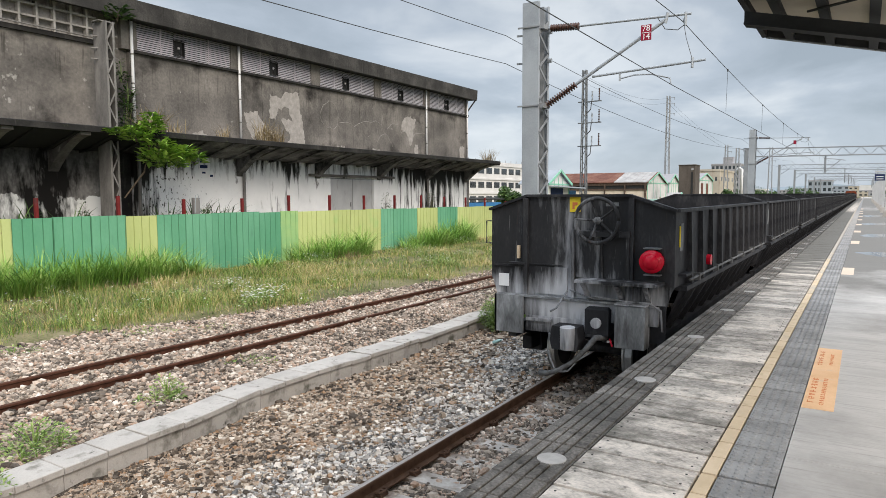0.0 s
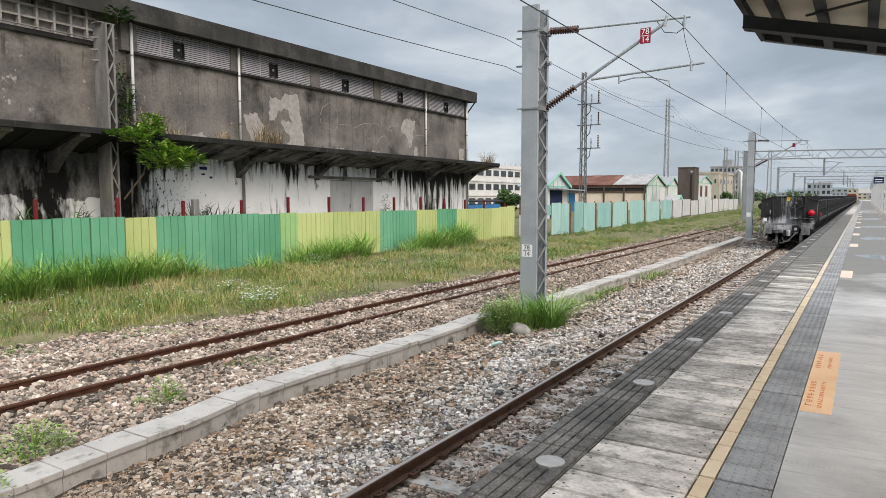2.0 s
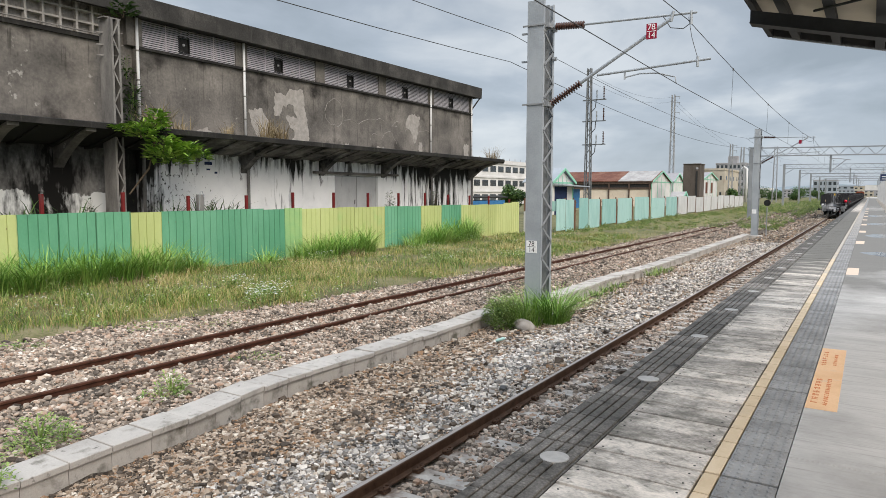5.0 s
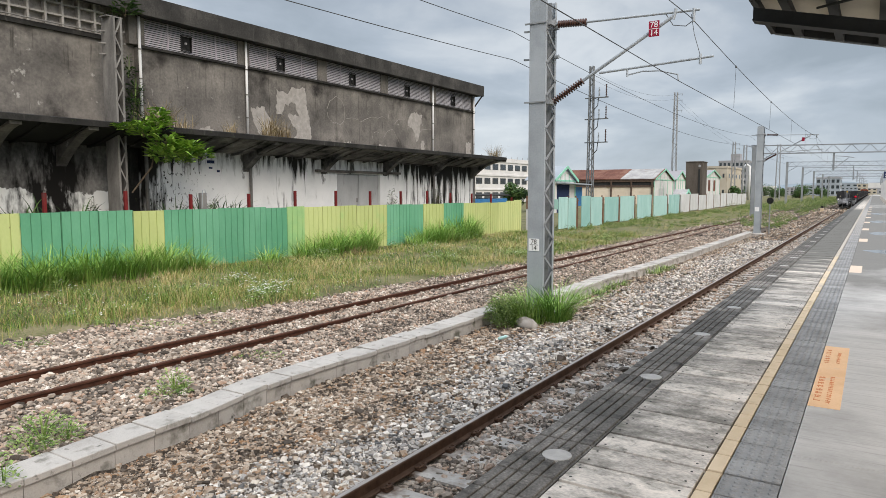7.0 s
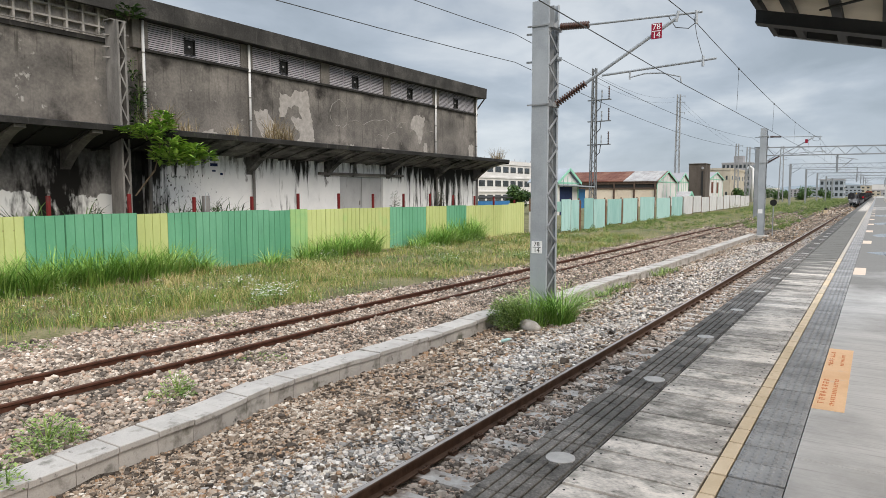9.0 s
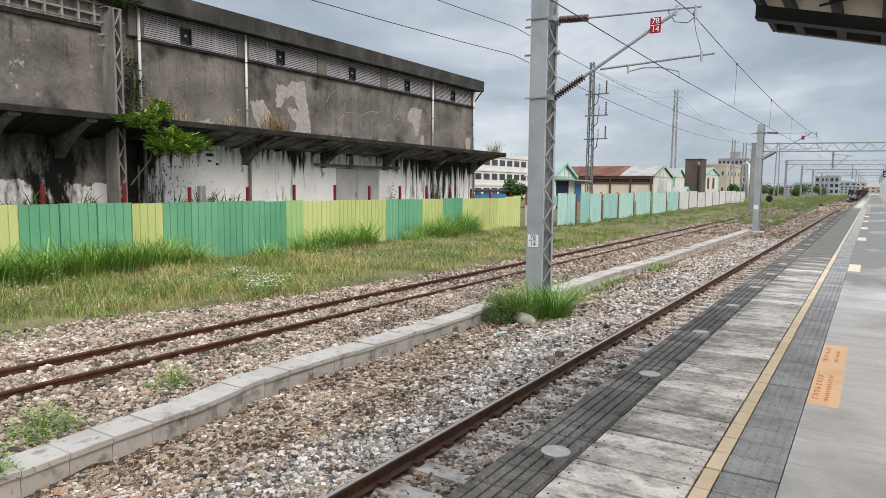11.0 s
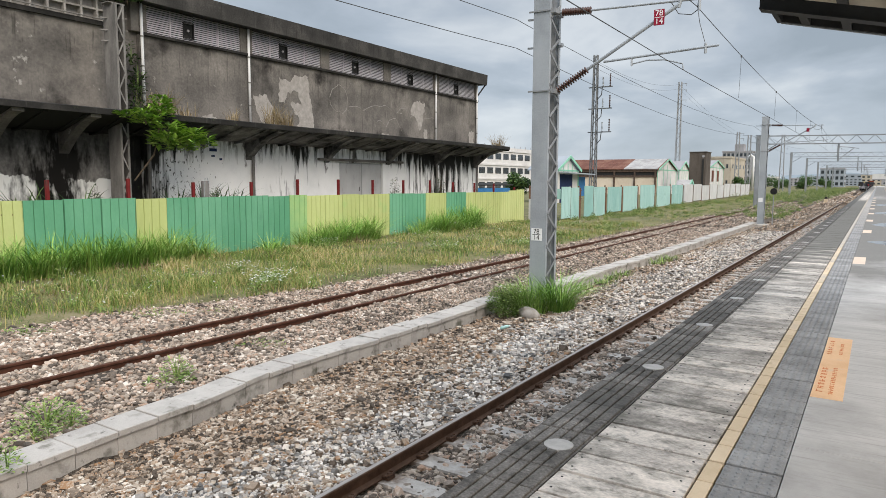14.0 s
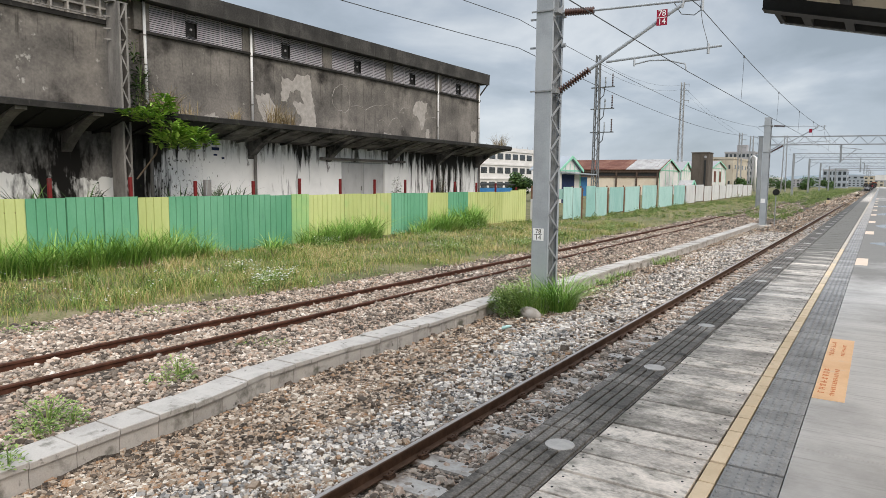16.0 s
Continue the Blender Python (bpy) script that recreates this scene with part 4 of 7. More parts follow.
        for a, b, c, d in ((top[0] - 0.03, top[0], 8.83, 9.53), (top[1], top[1] + 0.03, 8.83, 9.53), (top[0], top[1], 8.83, 8.86), (top[0], top[1], 9.5, 9.53)):
            fb.box(WX - 0.12, WX + 0.01, a, b, c, d)
        fan = part("fan_opening", fb, "black", w, "black square fan opening with a small pale hub")
        part("hub", Geo().tube([(WX - 0.1, fy + 0.02, 9.2), (WX - 0.05, fy + 0.02, 9.2), (WX - 0.03, fy + 0.02, 9.2)], [0.055, 0.055, 0.04], 14), "louvre", fan)
        for k in range(4):
            a = 0.5 + k * math.pi / 2
            part("blade", Geo().bar((WX - 0.105, fy + 0.02 + 0.06 * math.cos(a), 9.2 + 0.06 * math.sin(a)), (WX - 0.095, fy + 0.02 + 0.24 * math.cos(a), 9.2 + 0.24 * math.sin(a)), 0.11, 0.008, up=(1, 0, 0.3)), "black", fan)
    part("pier", Geo().box(WX - 0.25, WX + 0.03, BAY[5] - 0.3, BAY[5], 8.72, 9.86), "conc_dark", w)
    # open block grid of the older bay
    gb = part("block_grid", Geo().box(WX - 0.25, WX - 0.2, WBEG, 15.5, 8.8, 10.1), "conc_grid", w, "open concrete block grid above the wall")
    yy = -6.0
    while yy < 15.5:
        part("grid_post", Geo().box(WX - 0.15, WX + 0.08, yy, yy + 0.08, 8.8, 10.1), "conc_grid", gb)
        yy += 0.62
    for z in (9.2, 9.63):
        part("grid_rail", Geo().box(WX - 0.15, WX + 0.07, WBEG, 15.5, z, z + 0.07), "conc_grid", gb)
    part("pipe_run", Geo().tube([(WX + 0.22, WBEG, 8.92), (WX + 0.22, 8, 8.9), (WX + 0.22, 15.3, 8.86)], 0.025), "old_steel", w, "thin grey pipe along the block grid")
    # lower wall
    part("lower_wall", Geo().box(WX - 0.3, WX, 16.9, 29.1, -0.2, 4.9).box(WX - 0.3, WX, 33.1, WEND, -0.2, 4.9).box(WX - 0.3, WX, 29.1, 33.1, 3.66, 4.9), "white_wall", w, "white lower wall with black mould streaks")
    part("lower_wall", Geo().box(WX - 0.3, WX, WBEG, 15.55, -0.2, 4.9), "old_wall", w, "blackened lower wall with white paint remnants")
    part("dock", Geo().box(WX, WX + 2.6, WBEG, WEND, -0.2, 1.0), "conc_dark", w, "concrete loading dock")
    dr = part("sliding_door", Geo().box(WX - 0.12, WX - 0.05, 29.15, 31.05, 1.0, 3.64).box(WX - 0.12, WX - 0.05, 31.09, 33.0, 1.0, 3.64), "grey_door", w, "pair of grey sheet-metal sliding doors")
    for a in (29.15, 30.95, 31.09, 32.9):
        part("door_stile", Geo().box(WX - 0.05, WX - 0.03, a, a + 0.08, 1.0, 3.64), "grey_door", dr)
    part("door_handle", Geo().box(WX - 0.03, WX + 0.01, 30.85, 30.9, 2.0, 2.25), "old_steel", dr)
    part("door_track", Geo().box(WX, WX + 0.22, 27.3, 35.0, 3.72, 3.86, 0.02), "conc_dark", w, "ledge carrying the door track")
    # canopy slab with curved brackets
    part("canopy_slab", Geo().prism([(WX, 4.45), (WX + 0.5, 4.5), (WX + 2.4, 5.00), (WX + 2.4, 5.16), (WX, 5.2)], 1, WBEG, WEND + 0.75), "conc_soffit", w, "mould-stained concrete canopy over the dock")
    part("canopy_edge", Geo().prism([(WX + 2.4, 4.97), (WX + 2.47, 4.98), (WX + 2.47, 5.18), (WX + 2.3, 5.22), (WX + 2.4, 5.1)], 1, WBEG, WEND + 0.78).box(WX, WX + 2.4, WEND + 0.75, WEND + 0.82, 4.88, 5.18), "conc_black", w, "black weathered canopy edge")
    brk = []
    for i in range(10):
        t = i / 9
        brk.append((WX + 2.3 * t, 4.86 - 1.25 * (1 - t) ** 1.7))
    brk = [(WX, 4.95), (WX, 3.61)] + brk[1:] + [(WX + 2.3, 5.0)]
    for yb in (-6.0, -0.4, 5.2, 11.0, 13.6, 22.5, 28.0, 33.6, 39.1, 44.45):
        part("bracket", Geo().prism(brk, 1, yb - 0.19, yb + 0.19), "conc_soffit" if yb > 20 else "conc_dark", w, "curved concrete bracket")
    for k in range(40):
        yb = -12 + 1.4 * k
        part("soffit_rib", Geo().prism([(WX, 4.36), (WX + 0.5, 4.41), (WX + 2.3, 4.92), (WX + 2.3, 5.02), (WX, 4.6)], 1, yb, yb + 0.14), "conc_soffit", w)
    # drain pipes
    for yp in (16.95, 22.56, 38.9, 44.5):
        p = part("drain_pipe", Geo().tube([(WX + 0.12, yp, 9.9), (WX + 0.12, yp, 5.2)], 0.062, 12), "pipe", w, "white drain pipe on the wall", True)
        for z in (8.5, 7.3, 6.2):
            part("pipe_clip", Geo().tube([(WX + 0.12, yp, z), (WX + 0.12, yp, z + 0.06)], 0.075, 12), "old_steel", p)
        part("lower_pipe", Geo().tube([(WX + 0.14, yp + 0.1, 4.9), (WX + 0.14, yp + 0.1, 1.0)], 0.075, 12), "old_steel", w, "dark drain pipe under the canopy", True)
    part("brace_arm", Geo().bar((WX, WEND - 0.1, 8.9), (WX + 0.55, WEND + 0.35, 9.9), 0.1), "conc_black", w)
    # bare plaster where render has fallen off
    flakes = [
        (22.5, 5.6, [(0.35, 1.15), (1.2, 1.25), (1.5, 0.9), (2.0, 0.3), (2.3, -0.2), (1.6, -0.3), (0.9, -0.1), (0.5, 0.5)]),
        (24.4, 5.6, [(0.2, 2.2), (0.9, 2.15), (1.3, 2.5), (2.2, 2.55), (2.4, 1.6), (2.6, 0.6), (2.75, -0.35), (1.3, -0.35), (1.6, 0.3), (0.95, 0.9), (1.1, 1.1), (1.7, 1.05), (1.5, 1.75), (0.7, 1.5), (0.6, 1.0), (0.15, 1.05)]),
        (36.1, 6.0, [(0.1, 1.6), (0.7, 1.9), (1.7, 1.75), (1.4, 1.0), (1.2, 0.1), (0.9, 0.0), (0.6, 0.7), (0.0, 1.0)]),
        (37.4, 5.2, [(0.2, 0.9), (0.55, 0.9), (0.6, 0.0), (0.2, 0.0)]), (43.3, 5.2, [(0.2, 1.1), (0.9, 1.15), (0.95, 0.0), (0.3, 0.0)]),
        (29.6, 5.15, [(0.1, 0.35), (0.8, 0.38), (0.8, 0.0), (0.0, 0.0)]), (32.8, 5.15, [(0.2, 0.4), (1.0, 0.35), (1.3, 0.0), (0.2, 0.0)]),
        (19.7, 5.15, [(0.2, 0.4), (0.7, 0.5), (1.3, 0.0), (0.0, 0.0)]), (31.4, 5.15, [(0.1, 0.2), (0.7, 0.22), (0.8, 0.0), (0.0, 0.0)])]
    for cy, cz, pts in flakes:
        part("plaster_patch", ragged(cy, cz, pts, rng), "plaster", w, "bare pale plaster patch")
    # pale scratched lines on the upper wall
    for ring in (((0.0, 0.2), (0.45, 0.75), (1.05, 0.85), (1.5, 0.35), (1.4, -0.35), (0.75, -0.5), (0.1, -0.2), (0.0, 0.2)), ((1.6, -0.2), (2.9, -0.3), (4.6, 0.1), (5.6, 0.0), (5.8, 0.7)),
                 ((6.2, -0.2), (7.1, 0.2), (7.7, -0.3), (8.6, 0.0), (8.9, -0.6), (9.9, -0.2), (10.9, -0.4)), ((4.2, -0.8), (5.1, -1.1), (5.9, -0.5), (6.5, -1.0), (6.8, -1.4))):
        pts = []
        for (a, b), (c, d) in zip(ring, ring[1:]):
            for k in range(5):
                q = k / 5
                pts.append((WX + 0.003, 28.35 + a + (c - a) * q, 7.05 + b + (d - b) * q + 0.16 * math.sin(q * 3.1416) * (1 if c > a else -1) + rng.uniform(-0.03, 0.03)))
        part("scratch_mark", Geo().tube(pts, 0.013, 4), "plaster", w, "thin pale scratched line")
    # remains of faded painted characters, unreadable
    for y0, z0, a, b in ((20.2, 3.95, 0.42, 0.14), (20.2, 4.2, 0.14, 0.22), (20.3, 3.7, 0.2, 0.08), (20.75, 3.55, 0.16, 0.1)):
        part("paint_bar", Geo().box(WX - 0.004, WX + 0.004, y0, y0 + a, z0, z0 + b), "sign_blue", w)
    return w


warehouse()


def lattice_mast(name, label, category, x, y, z0, z1, w, d, mat, lace, step, group=""):
    """Two channel flanges joined by zig-zag lacing on both sides."""
    m = empty(name, label, category, group, m=pose(x, y, 0))
    for s in (-1, 1):
        o, web, lip = s * (d / 2 + 0.012), s * (d / 2 - 0.012), s * (d / 2 - 0.07)
        ch = Geo().prism([(-w / 2, o), (w / 2, o), (w / 2, lip), (w / 2 - 0.016, lip), (w / 2 - 0.016, web), (0.016 - w / 2, web), (0.016 - w / 2, lip), (-w / 2, lip)][::-s], 2, z0, z1)
        part("flange", ch, mat, m)
    z, s = z0 + 0.1, 1
    while z + step < z1:
        for k in (-1, 1):
            part("lacing_bar", Geo().bar((k * (w / 2 + 0.004), -s * (d / 2 - 0.03), z), (k * (w / 2 + 0.004), s * (d / 2 - 0.03), z + step), 0.055, 0.012, up=(1, 0, 0)), lace, m)
        z, s = z + step, -s
    return m


mast = lattice_mast("lattice_mast", "old grey steel lattice mast standing through the warehouse canopy", "mast", WX + 1.2, 15.10, 1.0, 9.25, 0.8, 0.34, "old_steel", "old_steel", 0.62)
for z in (8.3, 8.75, 7.9):
    part("clamp_bar", Geo().bar((-0.3, -0.36, z), (0.3, 0.36, z), 0.05), "old_steel", mast)
part("cap_frame", Geo().box(-0.23, 0.23, -0.33, 0.33, 9.25, 9.29), "old_steel", mast)


def red_post(y, h, x=-22.0):
    g = Geo().box(x - 0.05, x + 0.05, y - 0.05, y + 0.05, -0.1, h, 0.01)
    whole("red_post", g, "red_post", "weathered red square steel post behind the fence", "post", "red posts behind the fence")


for y, h in ((10.92, 2.62), (13.65, 2.68), (16.3, 2.55), (19.13, 2.56), (21.8, 2.68), (24.52, 2.68), (27.16, 2.66), (29.83, 2.66), (32.44, 2.66), (35.0, 2.56), (37.6, 2.5), (40.2, 2.45), (43.3, 2.2)):
    red_post(y, h)
gp = empty("utility_post", "grey steel post with a bent cable", "post", m=pose(-21.9, 16.75, 0))
part("post_body", Geo().box(-0.05, 0.09, -0.13, 0.14, -0.1, 2.6, 0.01), "old_steel", gp)
part("cable", Geo().tube([(0.1, -0.1, 2.0), (0.1, -0.05, 2.7), (0.1, 0.05, 2.72), (0.1, 0.12, 2.5)], 0.012, 6), "galv", gp)

# ---- corrugated sheet fence ----
fence = empty("fence", "corrugated sheet fence in green and yellow-green panels", "fence", kind="structure")


def sheet(width, z0, z1, pitch=0.19, deep=-0.035):
    """A ribbed steel sheet along y with narrow grooves."""
    prof, y = [], 0.0
    while y < width - 1e-3:
        for dy, dx in ((0, 0), (0.005, deep), (0.030, deep), (0.036, 0)):
            if y + dy <= width:
                prof.append((dx, y + dy))
        y += pitch
    prof.append((0.0, width))
    g = Geo()
    n = len(prof)
    for z in (z0, z1):
        g.v += [(x, yy, z) for x, yy in prof] + [(x - 0.004, yy, z) for x, yy in prof]
    g.f += [(i, i + 1, 2 * n + i + 1, 2 * n + i) for i in range(n - 1)] + [(n + i + 1, n + i, 3 * n + i, 3 * n + i + 1) for i in range(n - 1)]
    g.f += [(2 * n + i, 2 * n + i + 1, 3 * n + i + 1, 3 * n + i) for i in range(n - 1)]
    return g


def fence_x(y):
    return -20.8


RUNS = [(-12, 9.60, "fence_yellow"), (9.60, 13.13, "fence_green"), (13.13, 14.29, "fence_yellow"), (14.29, 20.1, "fence_green"), (20.1, 21.12, "fence_light"), (21.12, 27.0, "fence_yellow"),
        (27.0, 30.28, "fence_green"), (30.28, 32.35, "fence_yellow"), (32.35, 34.55, "fence_green"), (34.55, 42.45, "fence_yellow")]
for y0, y1, mat in RUNS:
    n = max(1, round((y1 - y0) / 1.16))
    for i in range(n):
        a = y0 + (y1 - y0) * i / n
        width = (y1 - y0) / n
        top = 2.03 - 0.0035 * (a - 10) + RNG.uniform(-0.022, 0.022)
        if a > 39.5:
            top += 0.06 * (a - 39.0)
        p = part("fence_panel", sheet(width + 0.02, -0.12, top, 0.29), mat, fence)
        p.matrix_basis = pose(fence_x(a) + RNG.uniform(-0.012, 0.012), a, 0, 0, RNG.uniform(-0.5, 0.5), 0)
for z in (0.5, 1.6):
    part("fence_rail", Geo().box(-20.89, -20.84, -12, 42.4, z, z + 0.05), "rust_post", fence)

fence2 = empty("far_fence", "pale turquoise and white sheet fence with gaps between panels", "fence", kind="structure")


def fence2_x(y):
    return -18.2 - 1.85 * min(1, max(0, (y - 45) / 31)) - 1.0 * min(1, max(0, (y - 76) / 26)) - 1.1 * max(0, (y - 102) / 47)


PANELS = [(43.0, 44.6, "fence_teal"), (44.7, 46.4, "fence_teal"), (47.7, 49.9, "fence_teal"), (50.05, 53.1, "fence_teal"), (53.9, 58.2, "fence_teal"), (58.9, 64.0, "fence_teal"), (65.3, 71.5, "fence_teal"), (72.8, 79.5, "fence_teal"), (80.5, 86.5, "fence_teal")]
y = 87.5
while y < 150:
    PANELS.append((y, y + 5.6, "fence_white"))
    y += 6.3
part("return_board", Geo().box(-20.7, -18.9, 43.02, 43.06, -0.1, 1.35), "fence_white", fence2)
part("return_board", Geo().box(-20.7, -19.6, 43.02, 43.06, 1.4, 2.3), "rust_post", fence2)
part("return_board", Geo().box(-19.55, -18.3, 43.02, 43.06, 1.4, 2.1), "fence_teal", fence2)
for y0, y1, mat in PANELS:
    a, b = fence2_x(y0), fence2_x(y1)
    length = math.hypot(b - a, y1 - y0)
    p = part("fence_panel", sheet(length, RNG.uniform(-0.12, 0.06), 2.2 + RNG.uniform(-0.12, 0.09), 0.24), mat, fence2)
    p.matrix_basis = pose(a, y0, 0, 0, 0, -math.degrees(math.atan2(b - a, y1 - y0)))
    part("fence_stake", Geo().box(b - 0.12, b - 0.03, y1 + 0.05, y1 + 0.14, -0.2, 2.3), "rust_post", fence2)
    part("fence_stake", Geo().box(b - 0.12, b - 0.03, y1 + 0.4, y1 + 0.46, -0.2, 2.15), "rust_post", fence2)
    for z in (0.6, 1.3, 1.9):
        part("fence_tie", Geo().bar((b - 0.1, y1 - 0.2, z), (b - 0.12, y1 + 0.8, z + 0.05), 0.05), "rust_post", fence2)

# ---- overhead line ----


def insulator(g, p, q, n, r):
    p, q = Vector(p), Vector(q)
    pts, rad = [], []
    for i in range(n):
        for t, k in ((0.0, 0.45), (0.25, 1.0), (0.45, 0.95), (0.55, 0.45)):
            pts.append(p + (q - p) * ((i + t) / n))
            rad.append(r * k)
    g.tube(pts, rad, 12)


def digits(text, size, mat, parent, m):
    """Engraved-looking number with the built-in font, as a mesh under its plate."""
    cu = bpy.data.curves.new("number", "FONT")
    cu.body, cu.size, cu.align_x, cu.align_y, cu.extrude = text, size, "CENTER", "CENTER", 0.002
    tmp = bpy.data.objects.new("number", cu)
    scene.collection.objects.link(tmp)
    bpy.context.view_layer.update()
    me = bpy.data.meshes.new_from_object(tmp.evaluated_get(bpy.context.evaluated_depsgraph_get()))
    bpy.data.objects.remove(tmp)
    me.materials.clear()
    me.materials.append(M[mat])
    ob = new("number", me)
    ob.parent = parent
    ob.matrix_basis = m
    return ob


def catenary_pole(x, y, sign):
    # lacing and web plate take the darker steel with the painted shade
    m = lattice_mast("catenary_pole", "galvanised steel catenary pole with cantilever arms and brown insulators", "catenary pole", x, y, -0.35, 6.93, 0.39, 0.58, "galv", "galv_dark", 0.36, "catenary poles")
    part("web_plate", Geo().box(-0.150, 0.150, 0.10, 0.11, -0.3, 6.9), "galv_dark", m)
    part("footing", Geo().box(-0.45, 0.45, -0.5, 0.5, -0.6, -0.16, 0.04), "trough", m, "concrete footing")
    ox = -6.46
    A = lambda px, pz, py=0.0: (px - ox, py, pz)
    for z in (6.39, 4.66):
        part("clamp", Geo().box(-0.30, 0.24, -0.33, -0.303, z - 0.016, z + 0.016).box(0.19, 0.30, -0.25, 0.1, z - 0.05, z + 0.05), "galv_dark", m, "bolted steel clamp")
    ti = Geo()
    insulator(ti, A(-6.10, 6.375), A(-5.42, 6.335), 12, 0.085)
    part("top_insulator", ti, "insulator", m, "brown ribbed porcelain insulator", True)
    di = Geo()
    insulator(di, A(-6.18, 4.69), A(-5.48, 5.10), 13, 0.085)
    part("strut_insulator", di, "insulator", m, "brown ribbed porcelain insulator", True)
    part("top_tube", Geo().tube([A(-6.2, 6.38), A(-5.5, 6.34), A(-3.09, 6.27)], 0.026, 10), "galv", m, "grey cantilever top tube")
    part("strut_tube", Geo().tube([A(-6.22, 4.66), A(-5.5, 5.09), A(-3.58, 6.22)], 0.036, 10), "galv", m, "grey diagonal cantilever tube")
    reg = part("registration_tube", Geo().tube([A(-5.13, 5.22), A(-2.8, 5.335)], 0.026, 10), "galv", m, "grey registration tube")
    part("drop_bracket", Geo().tube([A(-4.52, 5.25), A(-4.52, 5.08)], 0.022, 8), "galv", reg)
    part("steady_arm", Geo().tube([A(-4.52, 5.12), A(-4.2, 5.17), A(-3.85, 5.15), A(-3.48, 5.04), A(-3.46, 4.92)], 0.016, 8), "galv", reg)
    part("stay_wire", Geo().tube([A(-3.25, 6.2), A(-3.18, 5.8), A(-3.05, 5.36)], 0.006, 5), "wire", m)
    for p, q, r in ((A(-3.2, 6.31), A(-3.2, 6.05), 0.03), (A(-3.05, 5.40), A(-3.05, 5.2), 0.028), (A(-3.6, 6.15), A(-3.55, 6.35), 0.035)):
        part("end_fitting", Geo().tube([p, q], r, 8), "galv", m)
    part("jumper", Geo().tube([A(-3.75, 6.27), A(-3.6, 6.03), A(-3.35, 5.98), A(-3.2, 6.08)], 0.009, 6), "wire", m)
    for z in (6.36, 5.72):
        part("feeder_bracket", Geo().bar((-0.15, 0.3, z), (-0.62, 0.3, z + 0.02), 0.04), "galv_dark", m)
        part("feeder_knob", Geo().tube([(0.19, 0.24, z), (0.28, 0.24, z)], 0.05, 8), "galv", m)
    plate = part("number_plate", Geo().box(-0.105, 0.105, -0.02, 0.0, -0.155, 0.155), "red_sign", m, "red plate with white numbers 78 over 14" if sign else "small red number plate")
    plate.matrix_basis = pose(-3.96 - ox, -0.07, 5.99) @ Matrix.Scale(1.0 if sign else 0.8, 4)
    if sign:
        digits("78", 0.165, "white_sign", plate, pose(0, -0.022, 0.078, 90))
        digits("14", 0.165, "white_sign", plate, pose(0, -0.022, -0.085, 90))
        part("divider", Geo().box(-0.09, 0.09, -0.023, -0.02, -0.008, 0.004), "white_sign", plate)
    wp = part("post_plate", Geo().box(-0.13, 0.13, -0.010, 0.0, -0.14, 0.14), "white_sign", m, "white plate with black numbers 78 over 14" if sign else "small white number plate")
    wp.matrix_basis = pose(-0.03, -0.303, 1.45)
    if sign:
        digits("78", 0.15, "black", wp, pose(0, -0.012, 0.068, 90))
        digits("14", 0.15, "black", wp, pose(0, -0.012, -0.072, 90))
        part("divider", Geo().box(-0.1, 0.1, -0.012, -0.010, -0.006, 0.006), "black", wp)
    return m


catenary_pole(-6.45, 14.2, True)
catenary_pole(-6.50, 49.2, False)


def wire(name, label, pts, r, cat="overhead wire"):
    return whole(name, Geo().tube(pts, r, 6), "wire", label, cat, "overhead wires")


def sag(p, q, s, n=14):
    p, q = Vector(p), Vector(q)
    return [p + (q - p) * (i / n) - Vector((0, 0, s * 4 * (i / n) * (1 - i / n))) for i in range(n + 1)]


SUP = [-21.0, 14.2, 49.2, 85, 120, 160, 200, 240, 280, 330]
con, mes, f1, f2 = [], [], [], []
for a, b in zip(SUP, SUP[1:]):
    k = SUP.index(a) % 2
    xa, xb = (-3.42, -3.12) if k else (-3.12, -3.42)
    con += [(xa, a, 4.89), (xb, b, 4.89)]
    mes += sag((-3.25, a, 6.14), (-3.25, b, 6.14), 0.31)[:-1]
    f1 += sag((-7.22, a, 6.36), (-7.22, b, 6.36), 0.44)[:-1]
    f2 += sag((-7.22, a, 5.72), (-7.22, b, 5.72), 0.49)[:-1]
wire("contact_wire", "dark overhead contact wire above the platform track", con, 0.007)
wire("messenger_wire", "sagging dark messenger wire above the contact wire", mes, 0.008)
wire("feeder_wire", "sagging dark feeder wire beside the poles", f1[:46], 0.007)
wire("feeder_wire", "sagging dark feeder wire beside the poles", f2[:46], 0.007)
for a, b in zip(SUP[:5], SUP[1:6]):
    for i in range(4):
        y = a + (b - a) * (5.3 + 7.3 * i) / 35.2
        t = (y - a) / (b - a)
        whole("dropper", Geo().tube([(-3.25, y, 6.14 - 0.31 * 4 * t * (1 - t)), (-3.27, y, 4.89)], 0.0045, 5).tube([(-3.25, y, 6.16 - 1.24 * t * (1 - t)), (-3.25, y, 6.10 - 1.24 * t * (1 - t))], 0.02, 6), "wire", "thin dropper wire between messenger and contact wire", "dropper", "droppers")


